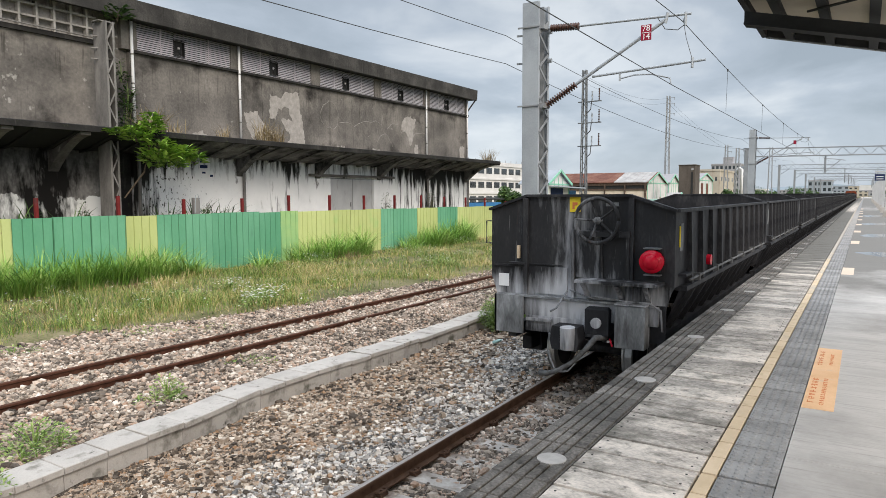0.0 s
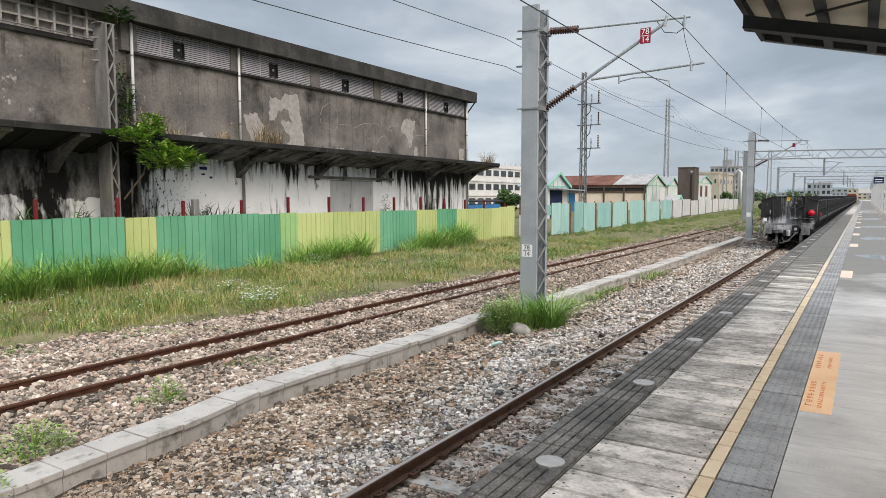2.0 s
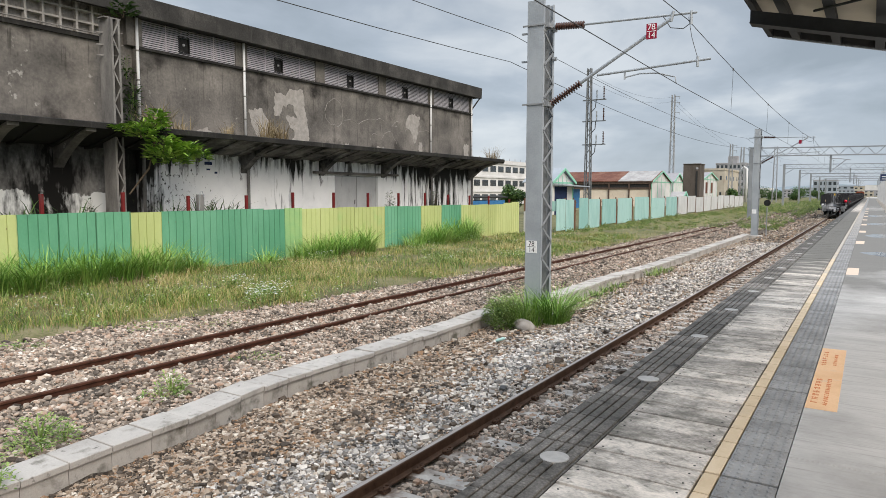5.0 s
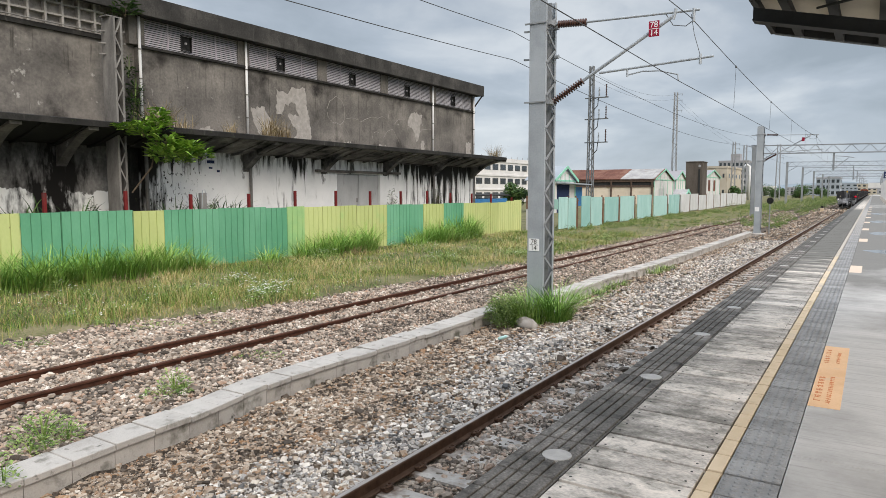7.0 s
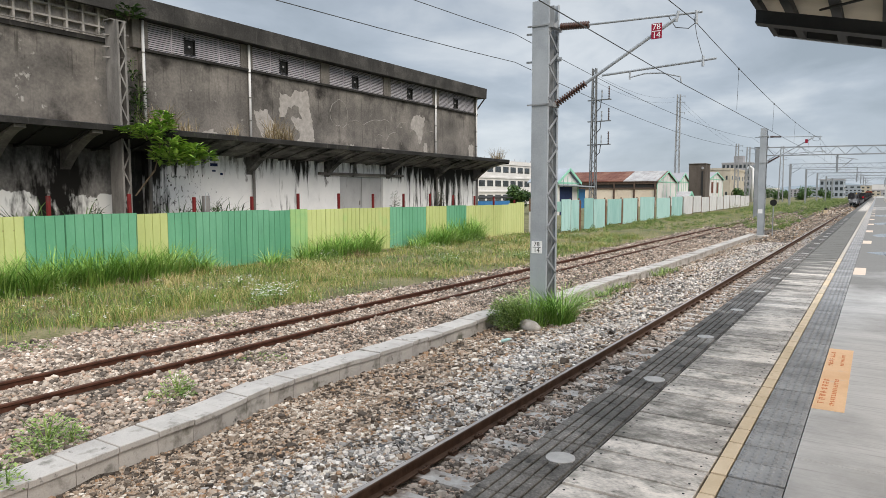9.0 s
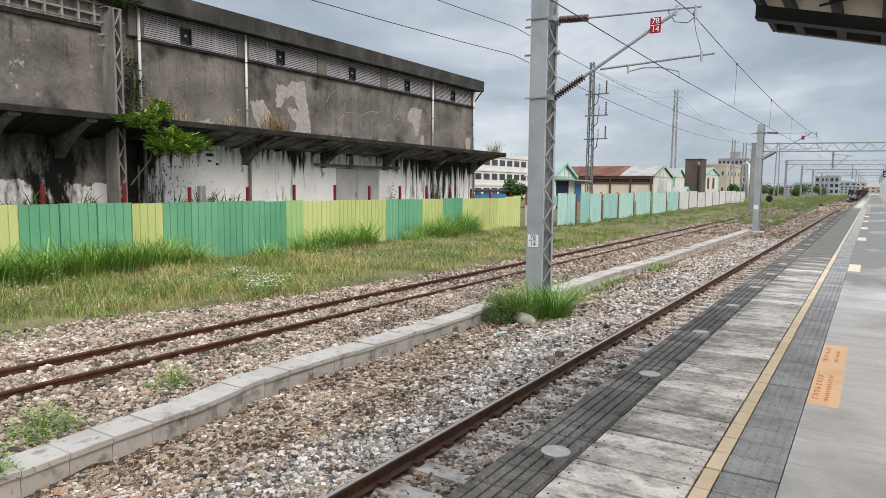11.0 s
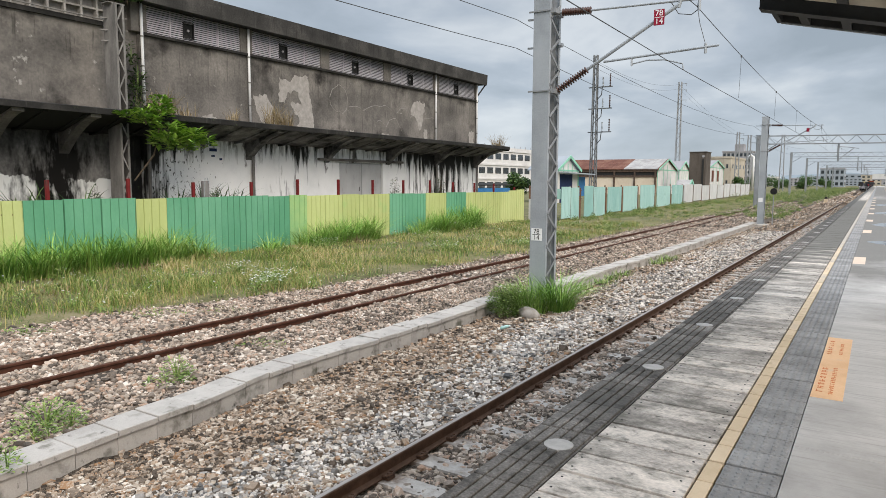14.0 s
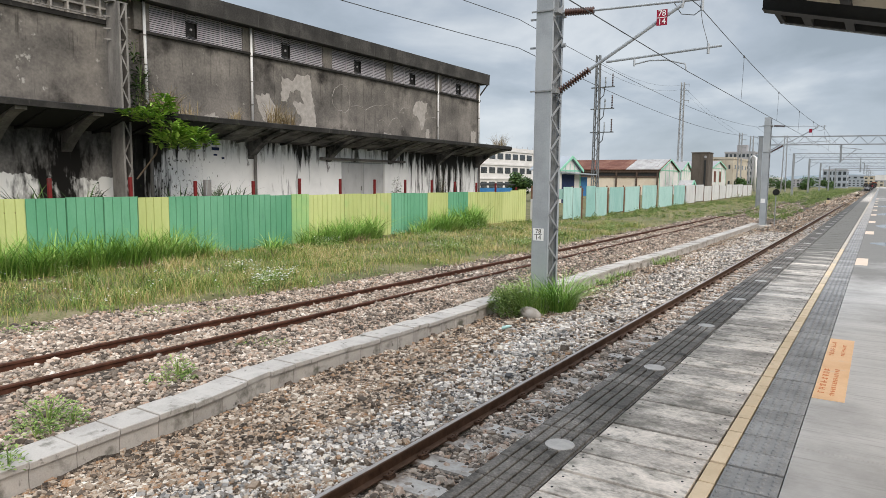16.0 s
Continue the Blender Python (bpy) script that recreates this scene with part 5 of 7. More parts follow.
def portal(y, xl, xr, ztop):
    p = empty("portal_gantry", "galvanised lattice portal gantry spanning the tracks", "gantry", "portal gantries", m=pose(0, y, 0, 0, 0, 14))
    for x in (xl, xr):
        part("portal_post", Geo().box(x - 0.2, x + 0.2, -0.22, 0.22, -0.3, ztop), "galv_far", p)
    for z in (ztop - 0.08, ztop - 0.95):
        for s in (-0.2, 0.2):
            part("chord", Geo().box(xl, xr, s - 0.05, s + 0.05, z - 0.05, z + 0.05), "galv_far", p)
    x, u = xl, 1
    while x + 0.85 < xr:
        za, zb = (ztop - 0.08, ztop - 0.95)[::u]
        part("web_bar", Geo().bar((x, -0.2, zb), (x + 0.85, -0.2, za), 0.07, 0.05), "galv_far", p)
        x, u = x + 0.85, -u
    part("knee", Geo().bar((xl, 0, ztop - 2.2), (xl + 1.9, 0, ztop - 0.95), 0.09), "galv_far", p)
    for xd in (-3.9, 2.0, 6.0):
        part("drop_post", Geo().box(xd - 0.08, xd + 0.08, -0.08, 0.08, 4.9, ztop - 0.9), "galv_far", p)
        part("arm", Geo().tube([(xd, 0, 6.4), (xd + 0.9, 0, 6.35), (xd + 1.9, 0, 6.2)], 0.04, 6), "galv_dark", p)
        part("arm", Geo().tube([(xd, 0, 5.0), (xd + 1.4, 0, 6.2)], 0.045, 6), "galv_dark", p)
    return p


portal(84.0, -11.7, 16, 7.7)
for y, xl, zt in ((163, -16.2, 8.8), (200, -16.2, 8.7), (238, -16.2, 8.7), (276, -16.0, 8.6), (314, -16.0, 8.6)):
    portal(y, xl, 16, zt)

# ---- platform canopy over the camera ----
can = empty("platform_canopy", "dark steel butterfly canopy with cream underside over the platform", "canopy", kind="structure")


def cz(x):
    return 4.80 - 0.247 * (x + 1.24)


CX1, CY0, CY1 = 1.7, 0.6, 10.3


def slope_bar(x0, x1, lo, hi, y0, y1):
    return Geo().prism([(x0, cz(x0) + lo), (x1, cz(x1) + lo), (x1, cz(x1) + hi), (x0, cz(x0) + hi)], 1, y0, y1)


part("canopy_sheet", slope_bar(-1.24, CX1, 0.10, 0.13, CY0, CY1 - 0.05), "canopy_panel", can, "cream roof sheet")
part("edge_channel", Geo().box(-1.28, -1.22, CY0, CY1 - 0.06, cz(-1.24) + 0.0, cz(-1.24) + 0.16), "canopy_steel", can, "dark steel edge channel")
part("end_beam", slope_bar(-1.24, CX1, -0.20, -0.065, 8.37, 8.45), "canopy_steel", can, "dark steel end beam")
part("end_beam_flange", slope_bar(-1.24, CX1, -0.215, -0.20, 8.33, 8.53), "canopy_steel", can)
part("end_trim", slope_bar(-1.24, CX1, 0.0, 0.03, CY1 - 0.04, CY1), "galv", can, "pale end flashing")
part("end_lip", slope_bar(-1.24, CX1, 0.012, 0.12, CY1 - 0.10, CY1 - 0.04), "canopy_steel", can)
part("end_angle", slope_bar(-0.75, CX1, 0.03, 0.10, 9.5, 9.56), "canopy_steel", can)
for i in range(7):
    x = -0.98 + 0.47 * i
    part("purlin", slope_bar(x, x + 0.10, 0.0, 0.10, CY0, CY1 - 0.1), "canopy_steel", can)
for i in range(2):
    part("rafter", slope_bar(-1.2, CX1, -0.2, 0.0, 4.9 - 3.4 * i, 5.02 - 3.4 * i), "canopy_steel", can)
part("tie_rod", Geo().tube([(-0.6, 8.3, cz(-0.6) - 0.02), (1.5, 5.0, cz(1.5) - 0.02)], 0.014, 6), "canopy_steel", can)
part("tie_rod", Geo().tube([(1.5, 8.3, cz(1.5) - 0.02), (-0.6, 5.0, cz(-0.6) - 0.02)], 0.014, 6), "canopy_steel", can)
part("canopy_column", Geo().box(1.35, 1.5, 1.4, 1.55, PZ, cz(1.45)), "canopy_steel", can)

# posts further along the platform
for i, y in enumerate((54, 65, 76, 88, 100, 112, 124, 136, 150, 165)):
    p = empty("platform_post", "pale steel post on a concrete base at the platform's far part", "post", "posts along the platform", m=pose(1.25, y, 0))
    part("shaft", Geo().box(-0.09, 0.09, -0.09, 0.09, PZ, 4.2), "post_white", p)
    part("base", Geo().box(-0.2, 0.2, -0.2, 0.2, PZ - 0.05, PZ + 0.45, 0.03), "trough", p)
    part("top_arm", Geo().box(-0.05, 2.5, -0.05, 0.05, 4.1, 4.2), "post_white", p)
sg = empty("station_sign", "dark blue hanging station sign", "sign", m=pose(0.9, 60, 0))
part("board", Geo().box(-0.36, 0.30, -0.04, 0.04, 3.62, 4.1), "sign_blue", sg)
part("hanger", Geo().box(-0.3, -0.27, -0.02, 0.02, 4.1, 4.25).box(0.1, 0.13, -0.02, 0.02, 4.1, 4.25).box(-0.35, 2.8, -0.04, 0.04, 4.25, 4.33).box(2.0, 2.1, -0.05, 0.05, PZ, 4.3), "post_white", sg)
for k in range(2):
    part("text_bar", Geo().box(-0.26, 0.2, -0.045, -0.04, 3.72 + 0.17 * k, 3.77 + 0.17 * k), "white_sign", sg)
# ---- freight train: hopper wagons, rear end at local y = 0, rail level z = 0 ----
HALF, LEN, PITCH = 1.29, 8.55, 9.0


def turned(prof, s, n=28):
    """A ring profile (x, radius) turned round the axle."""
    g = Geo()
    for x, r in prof:
        g.v += [(s * x, r * math.cos(6.28319 * i / n), r * math.sin(6.28319 * i / n)) for i in range(n)]
    g.f = [(k * n + i, k * n + (i + 1) % n, (k + 1) * n + (i + 1) % n, (k + 1) * n + i) for k in range(len(prof) - 1) for i in range(n)]
    return g


WEB = [(0.500, 0.0), (0.505, 0.30), (0.500, 0.38), (0.498, 0.455), (0.525, 0.455), (0.53, 0.425), (0.625, 0.415), (0.63, 0.36), (0.60, 0.33), (0.60, 0.12), (0.63, 0.1), (0.63, 0.0)]
RIM = [(0.5, 0.31), (0.499, 0.37), (0.4965, 0.457), (0.526, 0.457), (0.532, 0.427), (0.626, 0.417), (0.632, 0.355)]


def wagon(rear):
    w = empty("hopper_wagon", "sooty black hopper wagon with red tail lamp and dusty end" if rear else "sooty black ribbed coal hopper wagon", "freight wagon", "wagons of the freight train")
    # end walls
    endp = [(-1.12, 0.98), (1.12, 0.98), (1.25, 1.42), (HALF, 1.5), (HALF, 2.47), (0.72, 2.655), (-0.72, 2.655), (-HALF, 2.47), (-HALF, 1.5), (-1.25, 1.42)]
    for y in (0.0, LEN - 0.03):
        ew = part("end_wall", Geo().prism(endp, 1, y, y + 0.03), "wagon_dusty" if y == 0 and rear else "wagon", w, "dusty black end wall" if rear and y == 0 else "")
        s = -1 if y == 0 else 1
        yo = y + (0 if y == 0 else 0.03)
        for x in (-0.74, 0.74):
            a, b = sorted((yo, yo + s * 0.07))
            part("end_rib", Geo().box(x - 0.025, x + 0.045, a, b, 1.0, 2.63), "wagon_dusty" if y == 0 and rear else "wagon", ew)
        a, b = sorted((yo + s * 0.05, yo - s * 0.04))
        cap = Geo()
        for p, q in (((-HALF - 0.02, 2.47), (-0.72, 2.66)), ((-0.72, 2.66), (0.72, 2.66)), ((0.72, 2.66), (HALF + 0.02, 2.47))):
            cap.bar((p[0], (a + b) / 2, p[1]), (q[0], (a + b) / 2, q[1]), 0.09, 0.035)
        part("top_rail", cap, "wagon", ew)
    # side sheets, inner hopper slopes
    for s in (-1, 1):
        side = Geo().add([(s * HALF, 0.03, 1.5), (s * HALF, LEN - 0.03, 1.5), (s * HALF, LEN - 0.03, 2.47), (s * HALF, 0.03, 2.47), (s * (HALF - 0.02), 0.03, 1.5), (s * (HALF - 0.02), LEN - 0.03, 1.5), (s * (HALF - 0.02), LEN - 0.03, 2.47), (s * (HALF - 0.02), 0.03, 2.47)],
                         [(0, 1, 2, 3), (7, 6, 5, 4), (3, 2, 6, 7), (0, 4, 5, 1)])
        sd = part("side_wall", side, "wagon", w)
        part("side_rail", Geo().box(s * (HALF + 0.01) - 0.045, s * (HALF + 0.01) + 0.045, 0.0, LEN, 2.45, 2.49), "wagon", sd, "worn top rail")
        part("side_ledge", Geo().box(min(s * (HALF - 0.05), s * (HALF + 0.10)), max(s * (HALF - 0.05), s * (HALF + 0.10)), 0.25, LEN - 0.25, 1.44, 1.50), "wagon", sd)
        r0 = part("side_rib", Geo().prism([(s * HALF, 1.5), (s * (HALF + 0.085), 1.5), (s * (HALF + 0.055), 2.44), (s * HALF, 2.44)][::s], 1, 0, 0.09), "wagon", sd)
        r0.matrix_basis = pose(0, 0.62, 0)
        for k in range(1, 11):
            share(r0, 0, 0.62 + 0.722 * k, 0)
        lo = Geo().add([(s * (HALF - 0.03), 0.4, 1.44), (s * (HALF - 0.03), LEN - 0.4, 1.44), (s * 0.72, LEN - 1.5, 0.42), (s * 0.72, 1.5, 0.42)], [(0, 1, 2, 3)])
        part("hopper_slope", lo, "wagon", sd)
        l0 = part("slope_rib", Geo().prism([(s * HALF, 1.44), (s * (HALF + 0.07), 1.44), (s * 0.86, 0.5), (s * 0.78, 0.5)][::s], 1, 0, 0.07), "wagon", sd)
        l0.matrix_basis = pose(0, 1.0, 0)
        for k in range(1, 10):
            share(l0, 0, 1.0 + 0.722 * k, 0)
        part("sill", Geo().box(min(s * 0.95, s * 1.07), max(s * 0.95, s * 1.07), 0.1, LEN - 0.1, 0.62, 0.8), "wagon", sd)
        part("brake_pipe", Geo().tube([(s * (HALF + 0.08), 0.5, 1.56), (s * (HALF + 0.08), LEN - 0.5, 1.56)], 0.018, 6), "hose", sd)
        br0 = part("pipe_bracket", Geo().box(min(s * HALF, s * (HALF + 0.11)), max(s * HALF, s * (HALF + 0.11)), 0, 0.05, 1.5, 1.6), "hose", sd)
        br0.matrix_basis = pose(0, 1.0, 0)
        for k in range(1, 6):
            share(br0, 0, 1.0 + 1.3 * k, 0)
        yl = part("side_label", Geo().box(min(s * HALF, s * (HALF + 0.008)), max(s * HALF, s * (HALF + 0.008)), 0.24, 0.40, 1.95, 2.30), "wagon_pale", sd, "faded side plate")
        if rear:
            part("yellow_edge", Geo().box(min(s * HALF, s * (HALF + 0.012)), max(s * HALF, s * (HALF + 0.012)), 0.20, 0.23, 2.0, 2.27), "yellow", yl)
        part("step_iron", Geo().box(min(s * HALF, s * (HALF + 0.1)), max(s * HALF, s * (HALF + 0.1)), 0.2, 0.55, 1.63, 1.66), "wagon", sd)
        if rear:
            part("side_lamp", Geo().tube([(s * (HALF + 0.05), 1.75, 1.72), (s * (HALF + 0.11), 1.75, 1.72)], 0.075, 14), "lamp_red", sd, "small red side reflector")
    part("load_bed", Geo().add([(-1.27, 0.03, 2.25), (1.27, 0.03, 2.25), (1.27, 2.6, 1.5), (-1.27, 2.6, 1.5), (1.27, LEN - 2.6, 1.5), (-1.27, LEN - 2.6, 1.5), (1.27, LEN - 0.03, 2.25), (-1.27, LEN - 0.03, 2.25)],
                               [(0, 1, 2, 3), (3, 2, 4, 5), (5, 4, 6, 7)]), "coal_dark", w, "black sloped hopper floor")
    for y in (2.9, 5.65):
        part("cross_tie", Geo().box(-1.27, 1.27, y - 0.04, y + 0.04, 2.2, 2.3), "wagon", w)
    # frame and running gear
    part("centre_sill", Geo().box(-0.2, 0.2, 0.0, LEN, 0.72, 1.0), "wagon", w)
    for y in (1.7, LEN - 1.7):
        bg = part("bogie", Geo().box(-1.0, -0.86, y - 1.25, y + 1.25, 0.38, 0.62, 0.05).box(0.86, 1.0, y - 1.25, y + 1.25, 0.38, 0.62, 0.05).box(-0.9, 0.9, y - 0.18, y + 0.18, 0.4, 0.7), "wagon", w)
        for k in (-1, 1):
            for x in (-0.93, 0.93):
                part("axle_box", Geo().box(x - 0.1, x + 0.1, y + k * 0.8 - 0.14, y + k * 0.8 + 0.14, 0.3, 0.58, 0.03), "wagon", bg)
    axle = Geo().tube([(-0.5, 0, 0), (0, 0, 0), (0.5, 0, 0)], [0.085, 0.075, 0.085], 12)
    sets = []
    for y in (0.9, 2.5, LEN - 2.5, LEN - 0.9):
        ws = part("wheelset", axle, "wagon", w, "steel wheelset with bright treads")
        ws.matrix_basis = pose(0, y, 0.455 - 0.03)
        for s in (-1, 1):
            part("wheel_disc", turned(WEB, s), "wagon", ws)
            part("wheel_tread", turned(RIM, s), "wheel_steel", ws, "bright worn wheel tread")
        sets.append(ws)
    for y, s in ((0.0, -1), (LEN, 1)):
        yo = [y, y + s * 0.33]
        cp = part("coupler", Geo().box(-0.09, 0.09, min(yo), max(yo), 0.70, 0.88).prism([(-0.17, 0.64), (0.17, 0.64), (0.2, 0.76), (0.17, 0.95), (-0.17, 0.95), (-0.2, 0.76)], 1, min(y + s * 0.16, y + s * 0.42), max(y + s * 0.16, y + s * 0.42)), "wagon", w, "dusty knuckle coupler")
        part("knuckle", Geo().tube([(0.05, y + s * 0.40, 0.66), (0.05, y + s * 0.42, 0.95)], 0.10, 12), "wagon_dusty", cp)
    if not rear:
        return w, sets
    # rear end fittings of the last wagon
    part("buffer_beam", Geo().box(-1.12, 1.12, -0.08, 0.0, 1.0, 1.25, 0.01), "wagon_dusty", w, "dusty steel buffer beam")
    part("beam_lip", Geo().box(-1.14, 0.9, -0.12, 0.0, 1.25, 1.275), "wagon_pale", w)
    part("left_guard", Geo().box(-1.16, -0.72, -0.16, -0.12, 0.74, 1.27).box(-1.16, -1.13, -0.16, 0.0, 0.74, 1.27), "wagon_pale", w, "grey dusted sheet guard")
    part("lower_beam", Geo().box(-0.70, 0.35, -0.1, 0.0, 0.78, 1.0).box(-0.68, -0.3, -0.14, -0.1, 0.93, 0.97), "wagon_dusty", w)
    box = part("equipment_box", Geo().box(0.62, 1.00, -0.26, -0.02, 0.72, 1.27, 0.02), "wagon_pale", w, "grey dusted metal box hanging from the beam")
    part("box_lid", Geo().box(0.61, 1.01, -0.27, 0.0, 1.27, 1.29), "wagon_dusty", box)
    part("box_backing", Geo().box(0.60, 1.20, -0.02, 0.0, 0.78, 1.26), "wagon", w)
    part("valve_case", Geo().box(0.2, 0.52, -0.2, -0.02, 0.84, 1.2, 0.03), "wagon", w)
    part("valve_face", Geo().tube([(0.36, -0.2, 1.0), (0.36, -0.24, 1.0)], 0.07, 12), "wagon_dusty", w)
    plat = part("end_platform", Geo().box(0.10, 1.18, -0.34, 0.0, 1.53, 1.57, 0.005), "wagon_dusty", w, "grey step platform below the brake wheel")
    for x in (0.2, 0.65, 1.0):
        part("platform_bracket", Geo().bar((x, -0.3, 1.53), (x, -0.02, 1.28), 0.05), "wagon_dusty", plat)
    part("recess_panel", Geo().box(0.0, 0.72, -0.045, 0.0, 1.57, 2.2), "wagon_dusty", w)
    part("mid_panel", Geo().box(-0.60, -0.12, -0.02, 0.0, 1.30, 1.68), "wagon_dusty", w)
    for x in (-0.02, 0.72):
        part("panel_rib", Geo().box(x - 0.02, x + 0.02, -0.09, 0.0, 1.3, 2.2), "wagon_dusty", w)
    # brake wheel
    cx, czz, r = 0.33, 2.335, 0.29
    bw = part("brake_wheel", Geo().tube([(cx + r * math.cos(a), -0.16, czz + r * math.sin(a)) for a in np.linspace(0, 6.2832, 33)], 0.026, 8), "wagon_dusty", w, "black spoked brake wheel", True)
    for k in range(5):
        a = math.radians(90 + 72 * k + 15)
        part("spoke", Geo().tube([(cx, -0.11, czz), (cx + 0.6 * r * math.cos(a), -0.12, czz + 0.6 * r * math.sin(a)), (cx + r * math.cos(a), -0.16, czz + r * math.sin(a))], [0.022, 0.017, 0.019], 6), "wagon_dusty", bw)
    part("wheel_hub", Geo().tube([(cx, -0.02, czz), (cx, -0.15, czz), (cx, -0.18, czz)], [0.04, 0.05, 0.02], 10), "wagon_pale", bw)
    part("brake_rod", Geo().tube([(cx + 0.03, -0.07, 2.25), (cx + 0.05, -0.07, 1.57)], 0.018, 6), "wagon_dusty", w)
    part("brake_bracket", Geo().box(cx - 0.25, cx + 0.42, -0.1, -0.02, 2.12, 2.19), "wagon_dusty", w)
    yl = part("yellow_label", Geo().box(-0.10, 0.05, -0.012, -0.004, 2.44, 2.665), "yellow", w, "yellow label with a red mark")
    part("red_mark", Geo().box(-0.06, 0.01, -0.016, -0.012, 2.53, 2.57).box(-0.06, -0.03, -0.016, -0.012, 2.48, 2.53), "red_ink", yl)
    wl_ = part("white_label", Geo().box(-1.17, -1.01, -0.012, -0.004, 1.37, 1.55), "white_sign", w, "small white label")
    for x, z in ((0.40, 2.52), (0.50, 2.52)):
        part("chalk_mark", Geo().box(x, x + 0.07, -0.012, -0.003, z, z + 0.05), "wagon_pale", w)
    part("left_bracket", Geo().box(-0.98, -0.72, -0.09, 0.0, 1.70, 1.73), "wagon_dusty", w)
    part("left_latch", Geo().box(-0.87, -0.83, -0.04, 0.0, 1.78, 1.96), "tan", w, "small ochre latch")
    part("panel_seam", Geo().box(-1.24, -0.74, -0.02, 0.0, 1.66, 1.69).box(-0.70, -0.2, -0.02, 0.0, 1.70, 1.715), "wagon", w)
    gh = part("grab_handle", Geo().tube([(-1.29, -0.01, 1.98), (-1.36, -0.03, 1.98), (-1.36, -0.03, 2.3), (-1.29, -0.01, 2.3)], 0.012, 6), "wagon", w)
    # tail lamp
    lx, lz = 1.03, 1.83
    tl = part("tail_lamp", Geo().tube([(lx, -0.02, lz), (lx, -0.10, lz), (lx, -0.16, lz)], [0.145, 0.15, 0.143], 28), "lamp_red", w, "round red tail lamp", True)
    part("lens", Geo().tube([(lx, -0.16, lz), (lx, -0.175, lz), (lx, -0.21, lz), (lx, -0.23, lz)], [0.10, 0.095, 0.06, 0.01], 24), "lamp_red", tl, smooth=True)
    part("lamp_hood", Geo().box(lx - 0.10, lx + 0.10, -0.14, 0.0, lz + 0.158, lz + 0.172).box(lx - 0.1, lx + 0.1, -0.1, 0.0, lz - 0.18, lz - 0.165), "wagon_pale", tl)
    # hose and chain
    part("air_hose", Geo().tube([(0.46, -0.12, 0.80), (0.38, -0.27, 0.82), (0.26, -0.33, 0.66), (0.10, -0.36, 0.48), (-0.08, -0.38, 0.36), (-0.24, -0.38, 0.29), (-0.36, -0.37, 0.28)], [0.042, 0.042, 0.034, 0.032, 0.032, 0.034, 0.042], 10), "hose", w, "grey rubber brake hose", True)
    part("chain", Geo().tube([(-0.24, -0.38, 0.62), (-0.2, -0.39, 0.5), (-0.14, -0.39, 0.37)], 0.012, 6).tube([(-0.1, -0.39, 0.34), (0.05, -0.4, 0.36), (0.15, -0.38, 0.48)], 0.010, 6), "wagon_pale", w)
    part("red_cock", Geo().tube([(0.52, -0.14, 0.80), (0.56, -0.16, 0.70)], 0.012, 6), "lamp_red", w)
    part("side_pipe", Geo().tube([(0.3, -0.1, 1.33), (0.7, -0.12, 1.30), (1.02, -0.12, 1.30), (1.16, -0.12, 1.22), (1.18, -0.1, 0.95)], 0.014, 6), "wagon_dusty", w)
    part("uncoupling_rod", Geo().tube([(-0.08, -0.12, 1.38), (-0.2, -0.2, 1.15), (-0.28, -0.22, 1.1)], 0.014, 6).tube([(-0.05, -0.1, 1.4), (0.2, -0.12, 1.32), (0.7, -0.12, 1.3)], 0.012, 6), "wagon_pale", w)
    return w, sets


TRAIN_X = -3.265
WAGONS = 22
last_wagon, last_sets = wagon(True)
second_wagon, _ = wagon(False)
train = [last_wagon, second_wagon] + [copy_thing(second_wagon, pose(0, 0, 0)) for _ in range(WAGONS - 2)]


def locomotive():
    L = empty("locomotive", "orange diesel locomotive at the head of the freight train", "locomotive")
    part("body", Geo().prism([(-1.2, 1.1), (1.2, 1.1), (1.25, 1.3), (1.25, 2.9), (0.95, 3.3), (-0.95, 3.3), (-1.25, 2.9), (-1.25, 1.3)], 1, 0.3, 14.5), "loco", L)
    part("roof", Geo().box(-0.9, 0.9, 0.4, 14.4, 3.3, 3.42, 0.1), "wagon_pale", L, "grey roof")
    part("underframe", Geo().box(-1.2, 1.2, 0.0, 15, 0.8, 1.1), "wagon", L)
    for x in (-0.75, 0.25):
        part("cab_window", Geo().box(x, x + 0.55, 0.27, 0.31, 2.3, 2.8), "glass", L)
    for y in (3, 12):
        part("bogie", Geo().box(-1.05, 1.05, y - 1.6, y + 1.6, 0.0, 0.8), "wagon", L)
    part("end_door", Geo().box(-0.15, 0.2, 0.27, 0.31, 1.3, 2.7), "wagon_pale", L)
    return L


loco = locomotive()

# ---- plants ----


